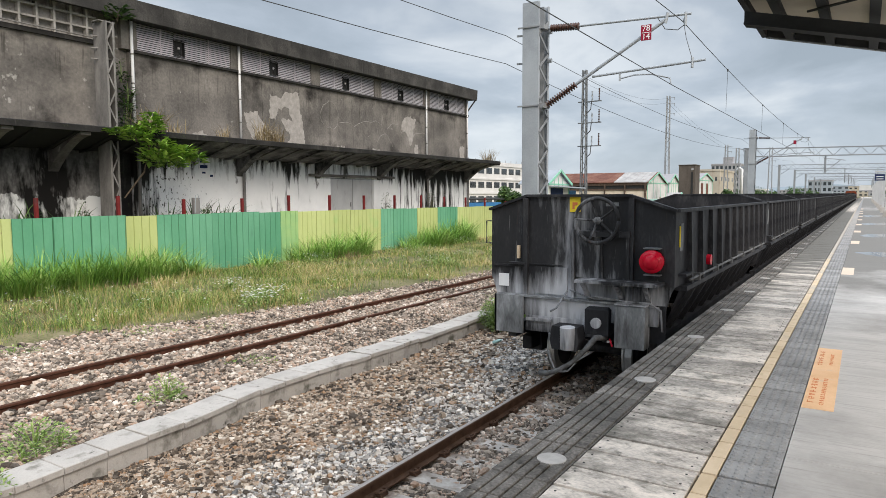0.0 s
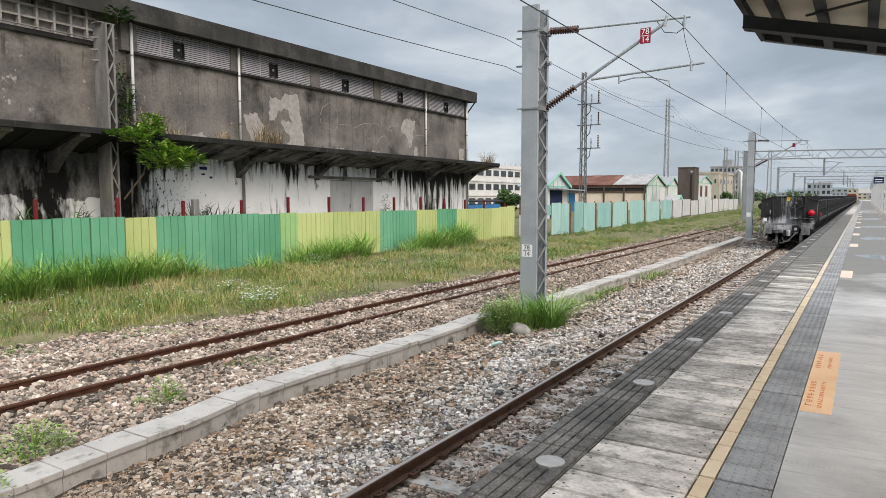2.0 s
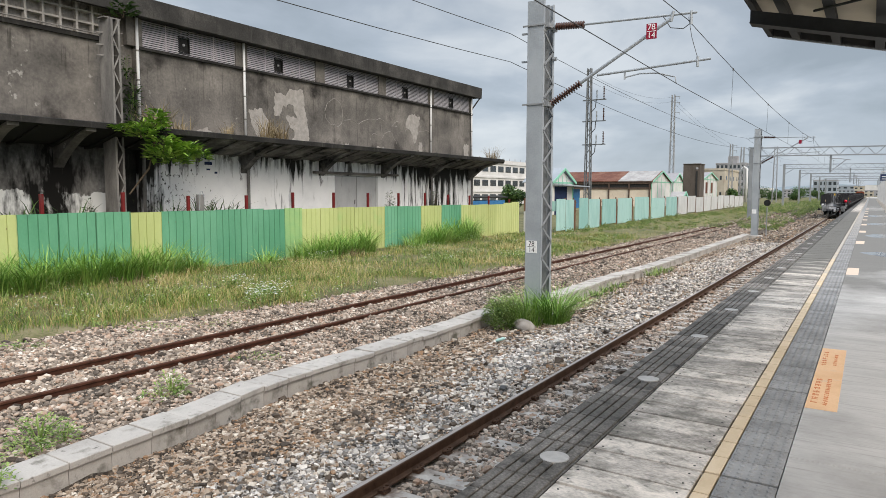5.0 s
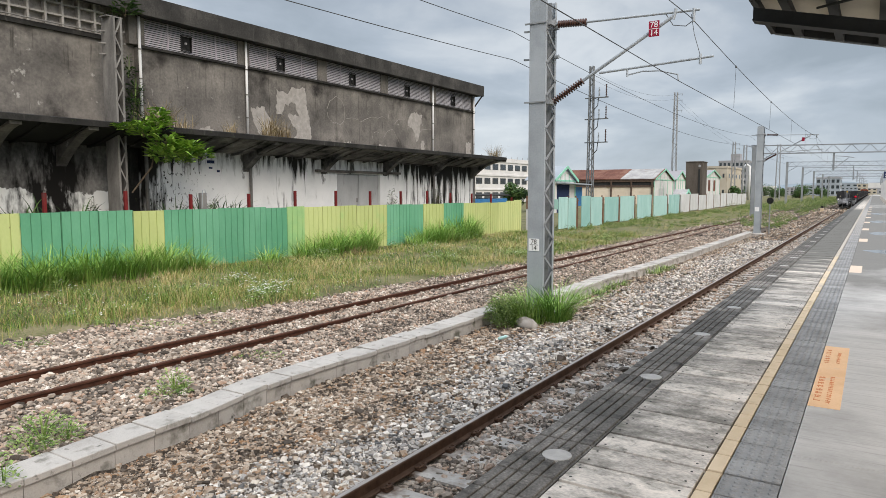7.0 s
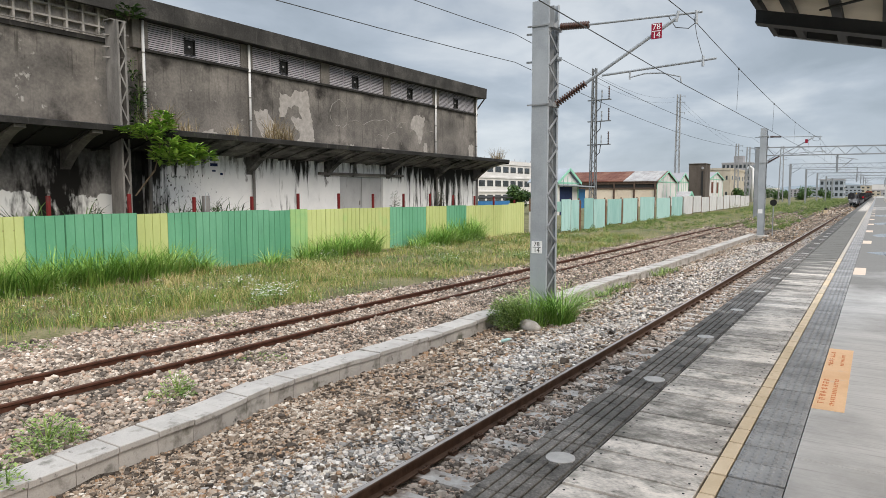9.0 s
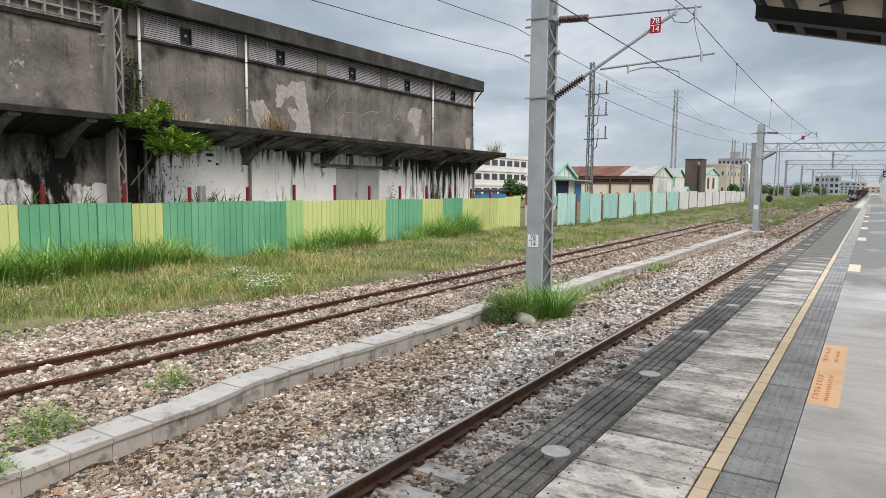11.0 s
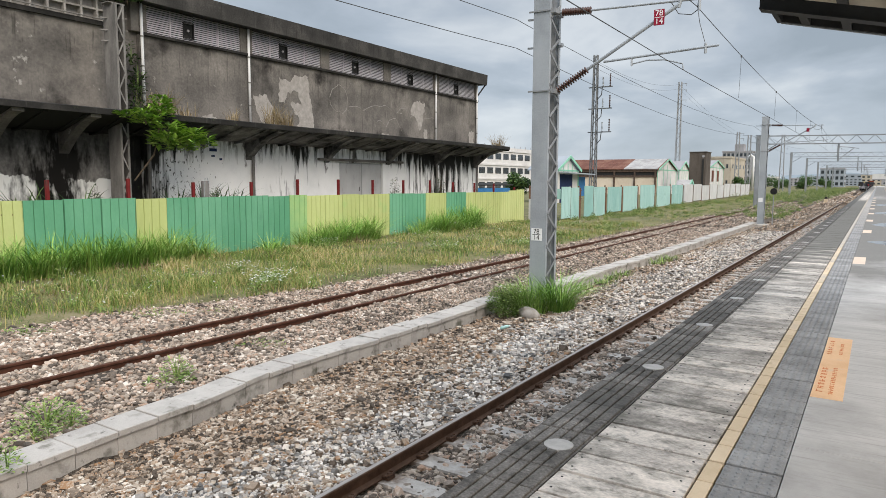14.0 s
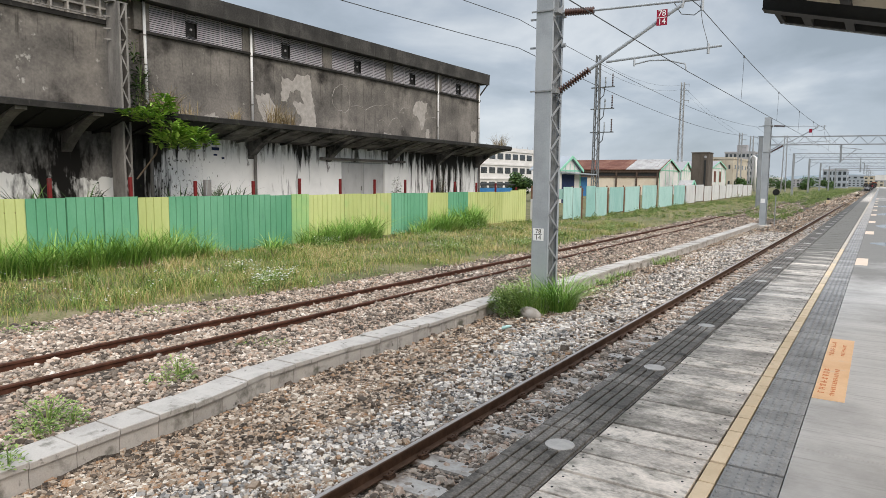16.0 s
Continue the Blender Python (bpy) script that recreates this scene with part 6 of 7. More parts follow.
def blade_mesh(name, mat, label, rows, category="grass", kind="stuff"):
    """rows: arrays of x, y, z, height, width, bend, heading. Each blade is a bent tapered strip."""
    x, y, z, h, w, b, a = [np.asarray(r, float) for r in rows]
    n = len(x)
    ca, sa = np.cos(a), np.sin(a)
    pts = []
    for t, k in ((0.0, 1.0), (0.45, 0.85), (0.8, 0.5), (1.0, 0.0)):
        lean = b * h * t ** 2
        px, py, pz = x + ca * lean, y + sa * lean, z + h * t * (1 - 0.35 * b * t)
        if k:
            pts.append(np.stack([px - sa * w * k / 2, py + ca * w * k / 2, pz], 1))
            pts.append(np.stack([px + sa * w * k / 2, py - ca * w * k / 2, pz], 1))
        else:
            pts.append(np.stack([px, py, pz], 1))
    v = np.stack(pts, 1).reshape(-1, 3)
    quad = np.array([(0, 1, 3), (0, 3, 2), (2, 3, 5), (2, 5, 4), (4, 5, 6)])
    f = (quad[None] + 7 * np.arange(n)[:, None, None]).reshape(-1, 3)
    me = bpy.data.meshes.new(name)
    me.vertices.add(len(v))
    me.vertices.foreach_set("co", v.ravel())
    me.loops.add(f.size)
    me.loops.foreach_set("vertex_index", f.ravel().astype(np.int32))
    me.polygons.add(len(f))
    me.polygons.foreach_set("loop_start", np.arange(0, f.size, 3, dtype=np.int32))
    me.update(calc_edges=True)
    me.materials.append(M[mat])
    return tagged(new(name, me), label, category, kind=kind)


rng = np.random.default_rng(21)


def field(n, y0, y1, hmin, hmax, width):
    x, y = rng.uniform(-20.7, -10.9, n), y0 + (y1 - y0) * rng.random(n)
    wig = 0.35 * np.sin(y * 1.7) + 0.25 * np.sin(y * 4.1 + 1)
    edge = grass_edge(y) + wig
    fence_line = np.where(y > 43, np.array([fence2_x(q) for q in y]), -20.75)
    keep = (y > -0.38 * x - 0.6) & (x < edge) & (x > fence_line) & (rng.random(n) < np.clip((edge - x) / 0.9, 0.15, 1))
    x, y = x[keep], y[keep]
    thin = np.array([noise.noise(Vector((p * 0.45, q * 0.45, 7.0))) for p, q in zip(x, y)])
    keep = rng.random(len(x)) < np.clip(0.62 + 1.5 * thin, 0.10, 1)
    x, y = x[keep], y[keep]
    clump = np.array([noise.noise(Vector((p * 0.8, q * 0.8, 1.0))) for p, q in zip(x, y)])
    h = (hmin + (hmax - hmin) * rng.random(len(x)) ** 2.0) * (1 + 0.9 * clump)
    z = np.full(len(x), -0.16)
    return [x, y, z, np.maximum(h, 0.05), width * rng.uniform(0.6, 1.3, len(x)), rng.uniform(0.2, 1.1, len(x)), rng.uniform(0, 6.283, len(x))]


def join(*sets):
    return [np.concatenate([s[i] for s in sets]) for i in range(7)]


blade_mesh("field_grass", "grass", "short mixed green and dry grass beside the siding", join(
    field(96000, 5, 20, 0.06, 0.40, 0.011), field(64000, 20, 44, 0.05, 0.34, 0.016), field(48000, 44, 150, 0.05, 0.22, 0.024)))


def tuft(cx, cy, r, n, hmin, hmax, width, cz0=None, bend=(0.15, 0.9)):
    a = rng.uniform(0, 6.283, n)
    q = r * np.sqrt(rng.random(n))
    x, y = cx + q * np.cos(a), cy + q * np.sin(a)
    head = a + rng.normal(0, 0.7, n)
    return [x, y, np.full(n, GZ if cz0 is None else cz0), rng.uniform(hmin, hmax, n), width * rng.uniform(0.6, 1.4, n), rng.uniform(bend[0], bend[1], n), head]


reeds = []
for y in np.arange(4.0, 14.4, 0.22):
    reeds.append(tuft(-20.25 + rng.uniform(-0.25, 0.5), y, 0.42, 105, 0.4, 1.7, 0.026, None, (0.3, 1.3)))
for cy, r, n, h in ((15.0, 0.35, 110, 1.0), (15.6, 0.3, 60, 0.7), (18.2, 0.4, 80, 0.75), (18.9, 0.3, 70, 0.6), (21.0, 0.5, 170, 1.05), (21.8, 0.5, 190, 1.2), (22.6, 0.5, 190, 1.2), (23.4, 0.5, 190, 1.25), (24.2, 0.5, 190, 1.25),
                    (24.9, 0.4, 170, 1.45), (20.2, 0.4, 120, 0.9), (28.4, 0.5, 120, 0.8), (29.6, 0.5, 170, 1.1), (30.4, 0.5, 210, 1.35), (31.2, 0.6, 200, 1.3), (32.6, 0.6, 200, 1.4), (33.5, 0.6, 220, 1.5), (34.3, 0.5, 220, 1.6), (35.0, 0.4, 130, 1.3)):
    reeds.append(tuft(-20.15 + rng.uniform(-0.2, 0.3), cy, r, int(n * 1.3), h * 0.35, h * 1.4, 0.026, None, (0.3, 1.25)))
blade_mesh("tall_grass", "reed", "tall green grass along the foot of the fence", join(*reeds))
dry = [tuft(-19.3, 22.6, 0.5, 120, 0.3, 0.7, 0.02), tuft(-19.0, 12.0, 0.8, 120, 0.25, 0.5, 0.016), tuft(-16.3, 8.6, 0.9, 150, 0.2, 0.45, 0.014), tuft(-18.2, 17.0, 0.8, 100, 0.2, 0.5, 0.016)]
blade_mesh("dry_grass_tufts", "dry_grass", "straw-coloured dry grass tufts", join(*dry))


def leafy(name, mat, label, centres, leaf, seed, flowers=0, category="weed"):
    """A low plant of many small leaves. centres: (x, y, z, rx, rz, count)."""
    r = np.random.default_rng(seed)
    g, fl, st = Geo(), Geo(), Geo()
    for cx, cy, cz0, rad, high, n in centres:
        for _ in range(n):
            a, q, t = r.uniform(0, 6.283), rad * math.sqrt(r.random()), r.random()
            p = Vector((cx + q * math.cos(a), cy + q * math.sin(a), cz0 + high * t * (1 - 0.6 * (q / rad) ** 2)))
            d = Vector((math.cos(a) + r.normal(0, 0.6), math.sin(a) + r.normal(0, 0.6), r.uniform(-0.2, 0.7))).normalized()
            s = d.cross(Vector((0, 0, 1))).normalized()
            k = leaf * r.uniform(0.6, 1.3)
            tip = p + d * k
            mid = p + d * k * 0.5 + Vector((0, 0, 0.12 * k))
            g.add([p, mid + s * k * 0.26, tip, mid - s * k * 0.26], [(0, 1, 2), (0, 2, 3)])
        for _ in range(max(3, n // 25)):
            a, q = r.uniform(0, 6.283), rad * 0.8 * r.random()
            st.tube([(cx, cy, cz0 - 0.05), (cx + q * 0.5 * math.cos(a), cy + q * 0.5 * math.sin(a), cz0 + high * 0.5), (cx + q * math.cos(a), cy + q * math.sin(a), cz0 + high * r.uniform(0.6, 1.0))], [0.008, 0.006, 0.003], 5)
        for _ in range(flowers):
            a, q = r.uniform(0, 6.283), rad * math.sqrt(r.random())
            c = Vector((cx + q * math.cos(a), cy + q * math.sin(a), cz0 + high * r.uniform(0.7, 1.15)))
            for j in range(5):
                b = 1.2566 * j + r.random()
                u = Vector((math.cos(b), math.sin(b), 0.25)) * 0.026
                s = Vector((-math.sin(b), math.cos(b), 0)) * 0.010
                fl.add([c, c + u * 0.6 + s, c + u, c + u * 0.6 - s], [(0, 1, 2), (0, 2, 3)])
    ob = empty(name, label, category)
    tagged(part("foliage", g, mat, ob), kind="stuff")
    tagged(part("stem_tangle", st, "bark" if category == "shrub" else "weed", ob), kind="stuff")
    if flowers:
        tagged(part("blossom", fl, "petal", ob, "small white flowers"), kind="stuff")
    return ob


for seed, (x, y, r, h, n) in enumerate(((-7.85, 3.75, 0.34, 0.28, 420), (-7.6, 3.5, 0.2, 0.16, 120), (-8.2, 5.7, 0.2, 0.3, 220), (-8.15, 5.5, 0.3, 0.10, 160), (-8.75, 7.6, 0.42, 0.09, 220), (-12.9, 5.9, 0.4, 0.1, 130), (-7.05, 2.75, 0.3, 0.35, 260), (-11.6, 9.2, 0.5, 0.1, 150), (-12.3, 8.2, 0.5, 0.10, 140))):
    leafy("leafy_weed", "weed", "low green leafy weed growing through the ballast", [(x, y, -0.15, r, h * 1.15, int(n * 0.85)), (x + 0.6 * r, y + 0.5 * r, -0.15, 0.5 * r, h * 0.7, n // 4)], 0.055, 40 + seed)
leafy("flowering_weed", "weed", "green weeds with small white daisy flowers in the grass", [(-13.6, 12.4, -0.1, 0.75, 0.35, 500), (-13.0, 11.8, -0.1, 0.5, 0.3, 260)], 0.07, 60, 90)
leafy("flowering_weed", "weed", "green weeds with small white daisy flowers in the grass", [(-15.8, 13.2, -0.1, 0.6, 0.3, 260), (-19.3, 32.0, -0.1, 1.3, 0.4, 500), (-17.5, 26, -0.1, 1.2, 0.3, 400)], 0.08, 61, 60)
leafy("flowering_weed", "weed", "green weeds with small white daisy flowers in the grass", [(-14.2, 22.0, -0.1, 0.9, 0.35, 420), (-12.6, 25.5, -0.1, 1.0, 0.3, 400), (-18.6, 20.0, -0.1, 0.7, 0.4, 300)], 0.09, 62, 40)
leafy("flowering_weed", "weed", "green weeds with small white daisy flowers in the grass", [(-13.8, 31.0, -0.1, 0.8, 0.35, 380), (-12.6, 36.5, -0.1, 0.8, 0.35, 300), (-15.5, 38.5, -0.1, 0.9, 0.3, 300)], 0.11, 63, 40)
spots = []
for _ in range(150):
    y = 5 + 38 * rng.random() ** 1.4
    x = rng.uniform(-20.2, float(grass_edge(y)) - 0.1)
    spots.append((x, y, -0.16, rng.uniform(0.12, 0.4), rng.uniform(0.12, 0.4), int(rng.integers(30, 90))))
tagged(leafy("field_weeds", "weed", "scattered broad-leaved weeds and white flowers in the grass", spots, 0.075, 66, 4), kind="stuff")
# plants round the foot of the first catenary pole
blade_mesh("pole_foot_grass", "reed", "long green grass tuft at the foot of the catenary pole", join(tuft(-5.85, 13.75, 0.28, 420, 0.7, 1.35, 0.014, -0.3, (0.5, 1.25)), tuft(-6.3, 13.3, 0.3, 160, 0.6, 1.1, 0.016, -0.3, (0.4, 1.1)), tuft(-6.4, 13.7, 0.25, 120, 0.5, 1.1, 0.014, -0.3, (0.2, 0.7))), kind="")
leafy("pole_foot_bush", "weed", "bushy green weeds at the foot of the catenary pole", [(-6.6, 13.1, -0.3, 0.42, 0.70, 1500), (-6.95, 13.3, -0.25, 0.42, 0.62, 1100)], 0.07, 70, 8)
st0 = Geo().tube([(-6.42, 12.98, -0.2), (-6.38, 12.97, -0.19), (-6.25, 12.94, -0.18), (-6.08, 12.9, -0.2), (-5.96, 12.87, -0.23), (-5.92, 12.86, -0.24)], [0.03, 0.11, 0.155, 0.145, 0.10, 0.03], 11)
whole("boulder", st0, "sleeper", "pale boulder lying before the pole's plants", "boulder", smooth=True)
blade_mesh("trackside_grass", "weed", "small grass tufts beside the cable trough", join(*[tuft(x, y, 0.28, 60, 0.10, 0.32, 0.020, -0.30, (0.4, 1.3)) for x, y in ((-6.55, 18.6), (-6.6, 19.6), (-6.6, 20.6), (-6.55, 24.2), (-6.5, 25.2), (-6.5, 26), (-6.7, 17.4), (-8.2, 22), (-8.0, 25))]))
# plants on the warehouse canopy
fig = leafy("fig_shrub", "fig", "bright green fig shrub rooted on the warehouse canopy", [(-23.3, 15.3, 4.75, 0.55, 0.6, 130), (-23.1, 16.1, 3.95, 0.6, 1.0, 260), (-23.1, 16.6, 3.75, 0.5, 0.8, 160), (-23.1, 17.2, 4.2, 0.4, 0.5, 120), (-23.1, 17.7, 4.0, 0.3, 0.45, 80), (-23.4, 16.0, 5.0, 0.4, 0.9, 170), (-23.3, 14.6, 4.9, 0.35, 0.3, 50)], 0.34, 80, category="shrub")
part("root", Geo().tube([(-23.9, 15.9, 5.1), (-23.45, 15.95, 4.7), (-23.8, 15.9, 3.6), (-24.2, 15.3, 2.6)], [0.07, 0.06, 0.04, 0.03], 8), "bark", fig)
for cy, r, n, h in ((16.5, 0.5, 160, 1.4), (17.6, 0.5, 60, 0.8), (22.3, 0.35, 150, 1.5), (23.1, 0.4, 140, 1.3), (20.0, 0.3, 60, 1.0), (44.6, 0.5, 130, 1.3)):
    blade_mesh("straw_tuft", "dry_grass", "dry grass tuft growing on the warehouse canopy", tuft(-24.1, cy, r, n, 0.4, h, 0.022, 5.12), kind="")
blade_mesh("dock_weeds", "tree_leaf", "dark long-leaved weeds on the loading dock", join(*[tuft(-24.2, y, 0.35, 26, 0.9, 2.0, 0.06, 1.0, (0.3, 1.2)) for y in (11.2, 12.0, 13.2, 17.0, 18.3, 18.9, 19.5, 20.0)]), kind="")
for k, (y, h) in enumerate(((33.4, 1.9), (38.6, 2.1), (14.3, 1.5), (19.9, 1.4))):
    leafy("dock_shrub", "tree_leaf", "dark green shrub standing on the loading dock", [(-25.3, y, 1.0, 0.35 if k < 2 else 0.25, h, 260)], 0.14, 90 + k, category="shrub")
leafy("wall_vine", "tree_leaf", "thin dark green vine climbing beside the steel mast", [(-25.5, 16.35, 5.2, 0.35, 1.3, 150), (-25.6, 16.5, 6.2, 0.3, 1.2, 110), (-25.7, 16.3, 7.3, 0.22, 0.9, 50)], 0.20, 99, category="vine")
leafy("eave_plant", "tree_leaf", "small leafy plant growing from the roof edge", [(-25.3, 16.0, 9.6, 0.5, 0.6, 90)], 0.3, 97, category="shrub")
# ---- distance beyond the fence ----


def block(name, label, category, x0, x1, y0, y1, h, wall, floors, cols, side, roof=None, win="glass", group="", z0=-0.2, wy=0.5, wz=0.5):
    """A building with a flat roof and window rows on its faces towards the tracks (+x) and the platform end (-y)."""
    b = empty(name, label, category, group)
    part("wall", Geo().box(x0, x1, y0, y1, z0, h), wall, b)
    part("parapet", Geo().box(x0 - 0.15, x1 + 0.15, y0 - 0.15, y1 + 0.15, h - 0.1, h + 0.5), roof or wall, b)
    fh = h / floors
    for f in range(floors):
        zc = fh * (f + 0.5)
        for c in range(cols):
            yc = y0 + (y1 - y0) * (c + 0.5) / cols
            hw = (y1 - y0) / cols * wy
            part("window", Geo().box(x1 - 0.05, x1 + 0.04, yc - hw / 2, yc + hw / 2, zc - fh * wz / 2, zc + fh * wz / 2), win, b)
        for c in range(side):
            xc = x0 + (x1 - x0) * (c + 0.5) / side
            hw = (x1 - x0) / side * wy
            part("window", Geo().box(xc - hw / 2, xc + hw / 2, y0 - 0.04, y0 + 0.05, zc - fh * wz / 2, zc + fh * wz / 2), win, b)
    return b


def gable_house(name, label, x0, x1, y0, y1, eave, ridge, wall, roof, trim, category="house"):
    """A gabled building whose ridge runs along x; the gable looks at the tracks (+x)."""
    h = empty(name, label, category)
    ym = (y0 + y1) / 2
    part("wall", Geo().prism([(y0, -0.2), (y1, -0.2), (y1, eave), (ym, ridge), (y0, eave)], 0, x0, x1), wall, h)
    for s, ye in ((-1, y0), (1, y1)):
        part("roof", Geo().prism([(ye + s * 0.4, eave - 0.05), (ym, ridge + 0.15), (ym, ridge + 0.28), (ye + s * 0.4, eave + 0.08)], 0, x0 - 0.4, x1 + 0.35), roof, h)
        part("barge_board", Geo().bar((x1 + 0.38, ye + s * 0.4, eave - 0.05), (x1 + 0.38, ym, ridge + 0.17), 0.06, 0.34), trim, h)
        part("corner_trim", Geo().box(x1 - 0.06, x1 + 0.06, ye - 0.14, ye + 0.14, -0.2, eave), trim, h)
    for k in (0.3, 0.5, 0.7):
        part("gable_batten", Geo().box(x1, x1 + 0.05, y0 + (y1 - y0) * k - 0.07, y0 + (y1 - y0) * k + 0.07, -0.2, eave + (ridge - eave) * 0.55), trim, h)
    part("gable_beam", Geo().box(x1, x1 + 0.05, y0, y1, eave - 0.12, eave + 0.08), trim, h)
    return h


school = block("school_building", "white three-storey school building with window bands", "building", -96, -75, 118, 168, 9.9, "pale_wall", 3, 13, 6, wy=0.72, wz=0.42)
for f in range(3):
    part("floor_band", Geo().box(-75.2, -74.8, 118, 168, 3.3 * f + 2.85, 3.3 * f + 3.2), "pale_wall", school)
for k in range(17):
    part("railing_post", Geo().box(-75.3, -75.2, 118 + 3 * k, 118.1 + 3 * k, 10.3, 11.0), "far_wall", school)

h1 = gable_house("gable_house", "white gabled shed with mint green trim and teal doorway", -37.5, -34, 78.6, 85.7, 4.0, 5.6, "pale_wall", "far_blue", "mint")
part("doorway", Geo().box(-34.02, -33.93, 79.6, 83.6, -0.2, 3.5), "sign_blue", h1, "dark teal doorway")
part("awning", Geo().prism([(79.0, 3.6), (88.5, 3.45), (88.5, 3.6), (79.0, 3.75)], 0, -33.9, -32.6), "far_blue", h1)
part("blue_board", Geo().box(-34.1, -34.0, 86.2, 88.4, 0.6, 3.2), "blue", h1, "light blue board")
shed = gable_house("long_shed", "long cream shed with rusty corrugated roof and white gable", -62, -38, 139, 154, 5.0, 7.1, "pale_wall", "rust_roof", "mint", "shed")
part("side_wall", Geo().box(-62, -38, 138.86, 139.0, -0.2, 3.6), "cream_wall", shed, "cream side wall")
# flat dark sheet on the wall paints the shade of an open band
part("dark_band", Geo().box(-62, -38, 138.9, 139.05, 3.6, 4.7), "groove", shed, "dark sheet painted for the open band's shade under the eaves")
part("band_rail", Geo().box(-62, -38, 138.7, 138.86, 3.45, 3.8), "dark_wood", shed)
part("band_rail", Geo().box(-62, -38, 138.7, 138.86, 4.5, 5.0), "dark_wood", shed)
for k in range(6):
    part("timber_post", Geo().box(-60.0 + 4.3 * k, -59.7 + 4.3 * k, 138.6, 138.86, -0.2, 4.9), "dark_wood", shed)
for k in range(24):
    x = -61.9 + k * 1.0
    part("roof_sheet", Geo().prism([(138.5, 5.06), (146.5, 7.28), (146.5, 7.42), (138.5, 5.18)], 0, x, x + 0.94), "old_roof" if x > -45.5 else "rust_roof", shed)
gable_house("gable_house", "white gabled shed with mint green trim", -50, -38, 156.6, 165.8, 5.2, 7.0, "pale_wall", "far_wall", "mint")
gh = gable_house("gable_house", "white gabled shed with mint green trim and faded red writing", -50, -38, 188.5, 208, 6.4, 8.2, "pale_wall", "far_wall", "mint")
for k in range(2):
    part("writing_bar", Geo().box(-37.98, -37.93, 192 + 7 * k, 194.5 + 7 * k, 2.6, 5.6), "rust_roof", gh)
gable_house("small_hut", "small grey-green hut beside the fence", -23.0, -21.9, 95, 97.2, 2.0, 2.6, "fence_white", "old_roof", "mint", "hut")

tank = empty("water_tower", "brown weathered concrete tower with a dark slot", "tower")
part("tower_body", Geo().box(-32.05, -28.85, 140, 144.2, -0.2, 8.4), "tank", tank)
part("tower_cap", Geo().box(-32.15, -28.75, 139.9, 144.3, 8.4, 8.55, 0.05), "tank", tank)
# flat dark strip paints the slot's shaded depth
part("tower_slot", Geo().box(-29.6, -29.25, 139.9, 140.05, -0.2, 7.0), "groove", tank)
part("tower_hatch", Geo().tube([(-29.4, 140.0, 7.6), (-29.4, 139.9, 7.6)], 0.25, 12), "far_wall", tank)

cont = empty("blue_container", "blue container with a dark sagging tarpaulin", "container")
part("container_body", Geo().box(-34.5, -32, 54.5, 62, -0.2, 1.9), "blue", cont)
part("tarp", Geo().prism([(-34.6, 2.15), (-31.9, 2.15), (-31.9, 2.25), (-33.2, 2.4), (-34.6, 2.25)], 1, 54, 62.5), "conc_black", cont)


def thin_tower(x, y, h, w, label, brackets):
    steel = "tower_steel" if brackets else "galv_dark"
    t = empty("lattice_tower", label, "lattice tower", "lattice towers", m=pose(x, y, 0))
    for sx in (-1, 1):
        for sy in (-1, 1):
            part("leg", Geo().bar((sx * w * 0.62, sy * w * 0.62, -0.2), (sx * w * 0.36, sy * w * 0.36, h), 0.13), steel, t)
    z, k = 0.0, 0
    while z < h - 1:
        a, b = w * (0.62 - 0.26 * z / h), w * (0.62 - 0.26 * (z + 1.1) / h)
        s = 1 if k % 2 else -1
        for p, q in (((-s * a, -a), (s * b, -b)), ((a, -s * a), (b, s * b))):
            part("lattice_bar", Geo().bar((p[0], p[1], z), (q[0], q[1], z + 1.1), 0.075), steel, t)
        z, k = z + 1.1, k + 1
    if not brackets:
        for k, zb in enumerate((h - 0.5, h - 1.9, h - 4.2)):
            part("cross_arm", Geo().box(0.2, 1.5, -0.06, 0.06, zb, zb + 0.09).box(1.35, 1.42, -0.04, 0.04, zb - 0.5, zb), steel, t)
    for zb in brackets:
        part("cross_arm", Geo().box(-0.9, 2.4, -0.15, 0.15, zb, zb + 0.12), steel, t)
        for xx in (1.1, 2.1):
            gi = Geo()
            insulator(gi, (xx, 0, zb + 0.12), (xx, 0, zb + (1.9 if xx > 2 else 1.5)), 8, 0.13)
            part("bushing", gi, "insulator" if xx > 2 else "galv", t, "tall ribbed bushing")
        part("cable_loop", Geo().tube([(1.0, 0, zb), (0.9, 0, zb - 1.0), (0.3, 0, zb - 1.6)], 0.06, 6), "wire", t)
    return t


thin_tower(-33.5, 90, 19.8, 0.62, "slender dark steel lattice tower with transformer brackets", (15.4, 12.5, 9.3))
thin_tower(-39.8, 162, 25.5, 0.85, "slender galvanised lattice tower", ())
thin_tower(-33.9, 205, 16.5, 0.9, "slender galvanised lattice tower", ())
thin_tower(-28.7, 190, 14.6, 0.9, "slender galvanised lattice tower", ())
thin_tower(-25.2, 230, 17.0, 1.0, "slender galvanised lattice tower", ())
for z in (25.0, 24.0):
    whole("power_line", Geo().tube(sag((-34, 90, z - 5.6), (-40, 162, z), 1.5) + sag((-40, 162, z), (-33.9, 205, z - 8.6), 1)[1:], 0.016, 5), "wire", "thin power line between lattice towers", "power line", "power lines")

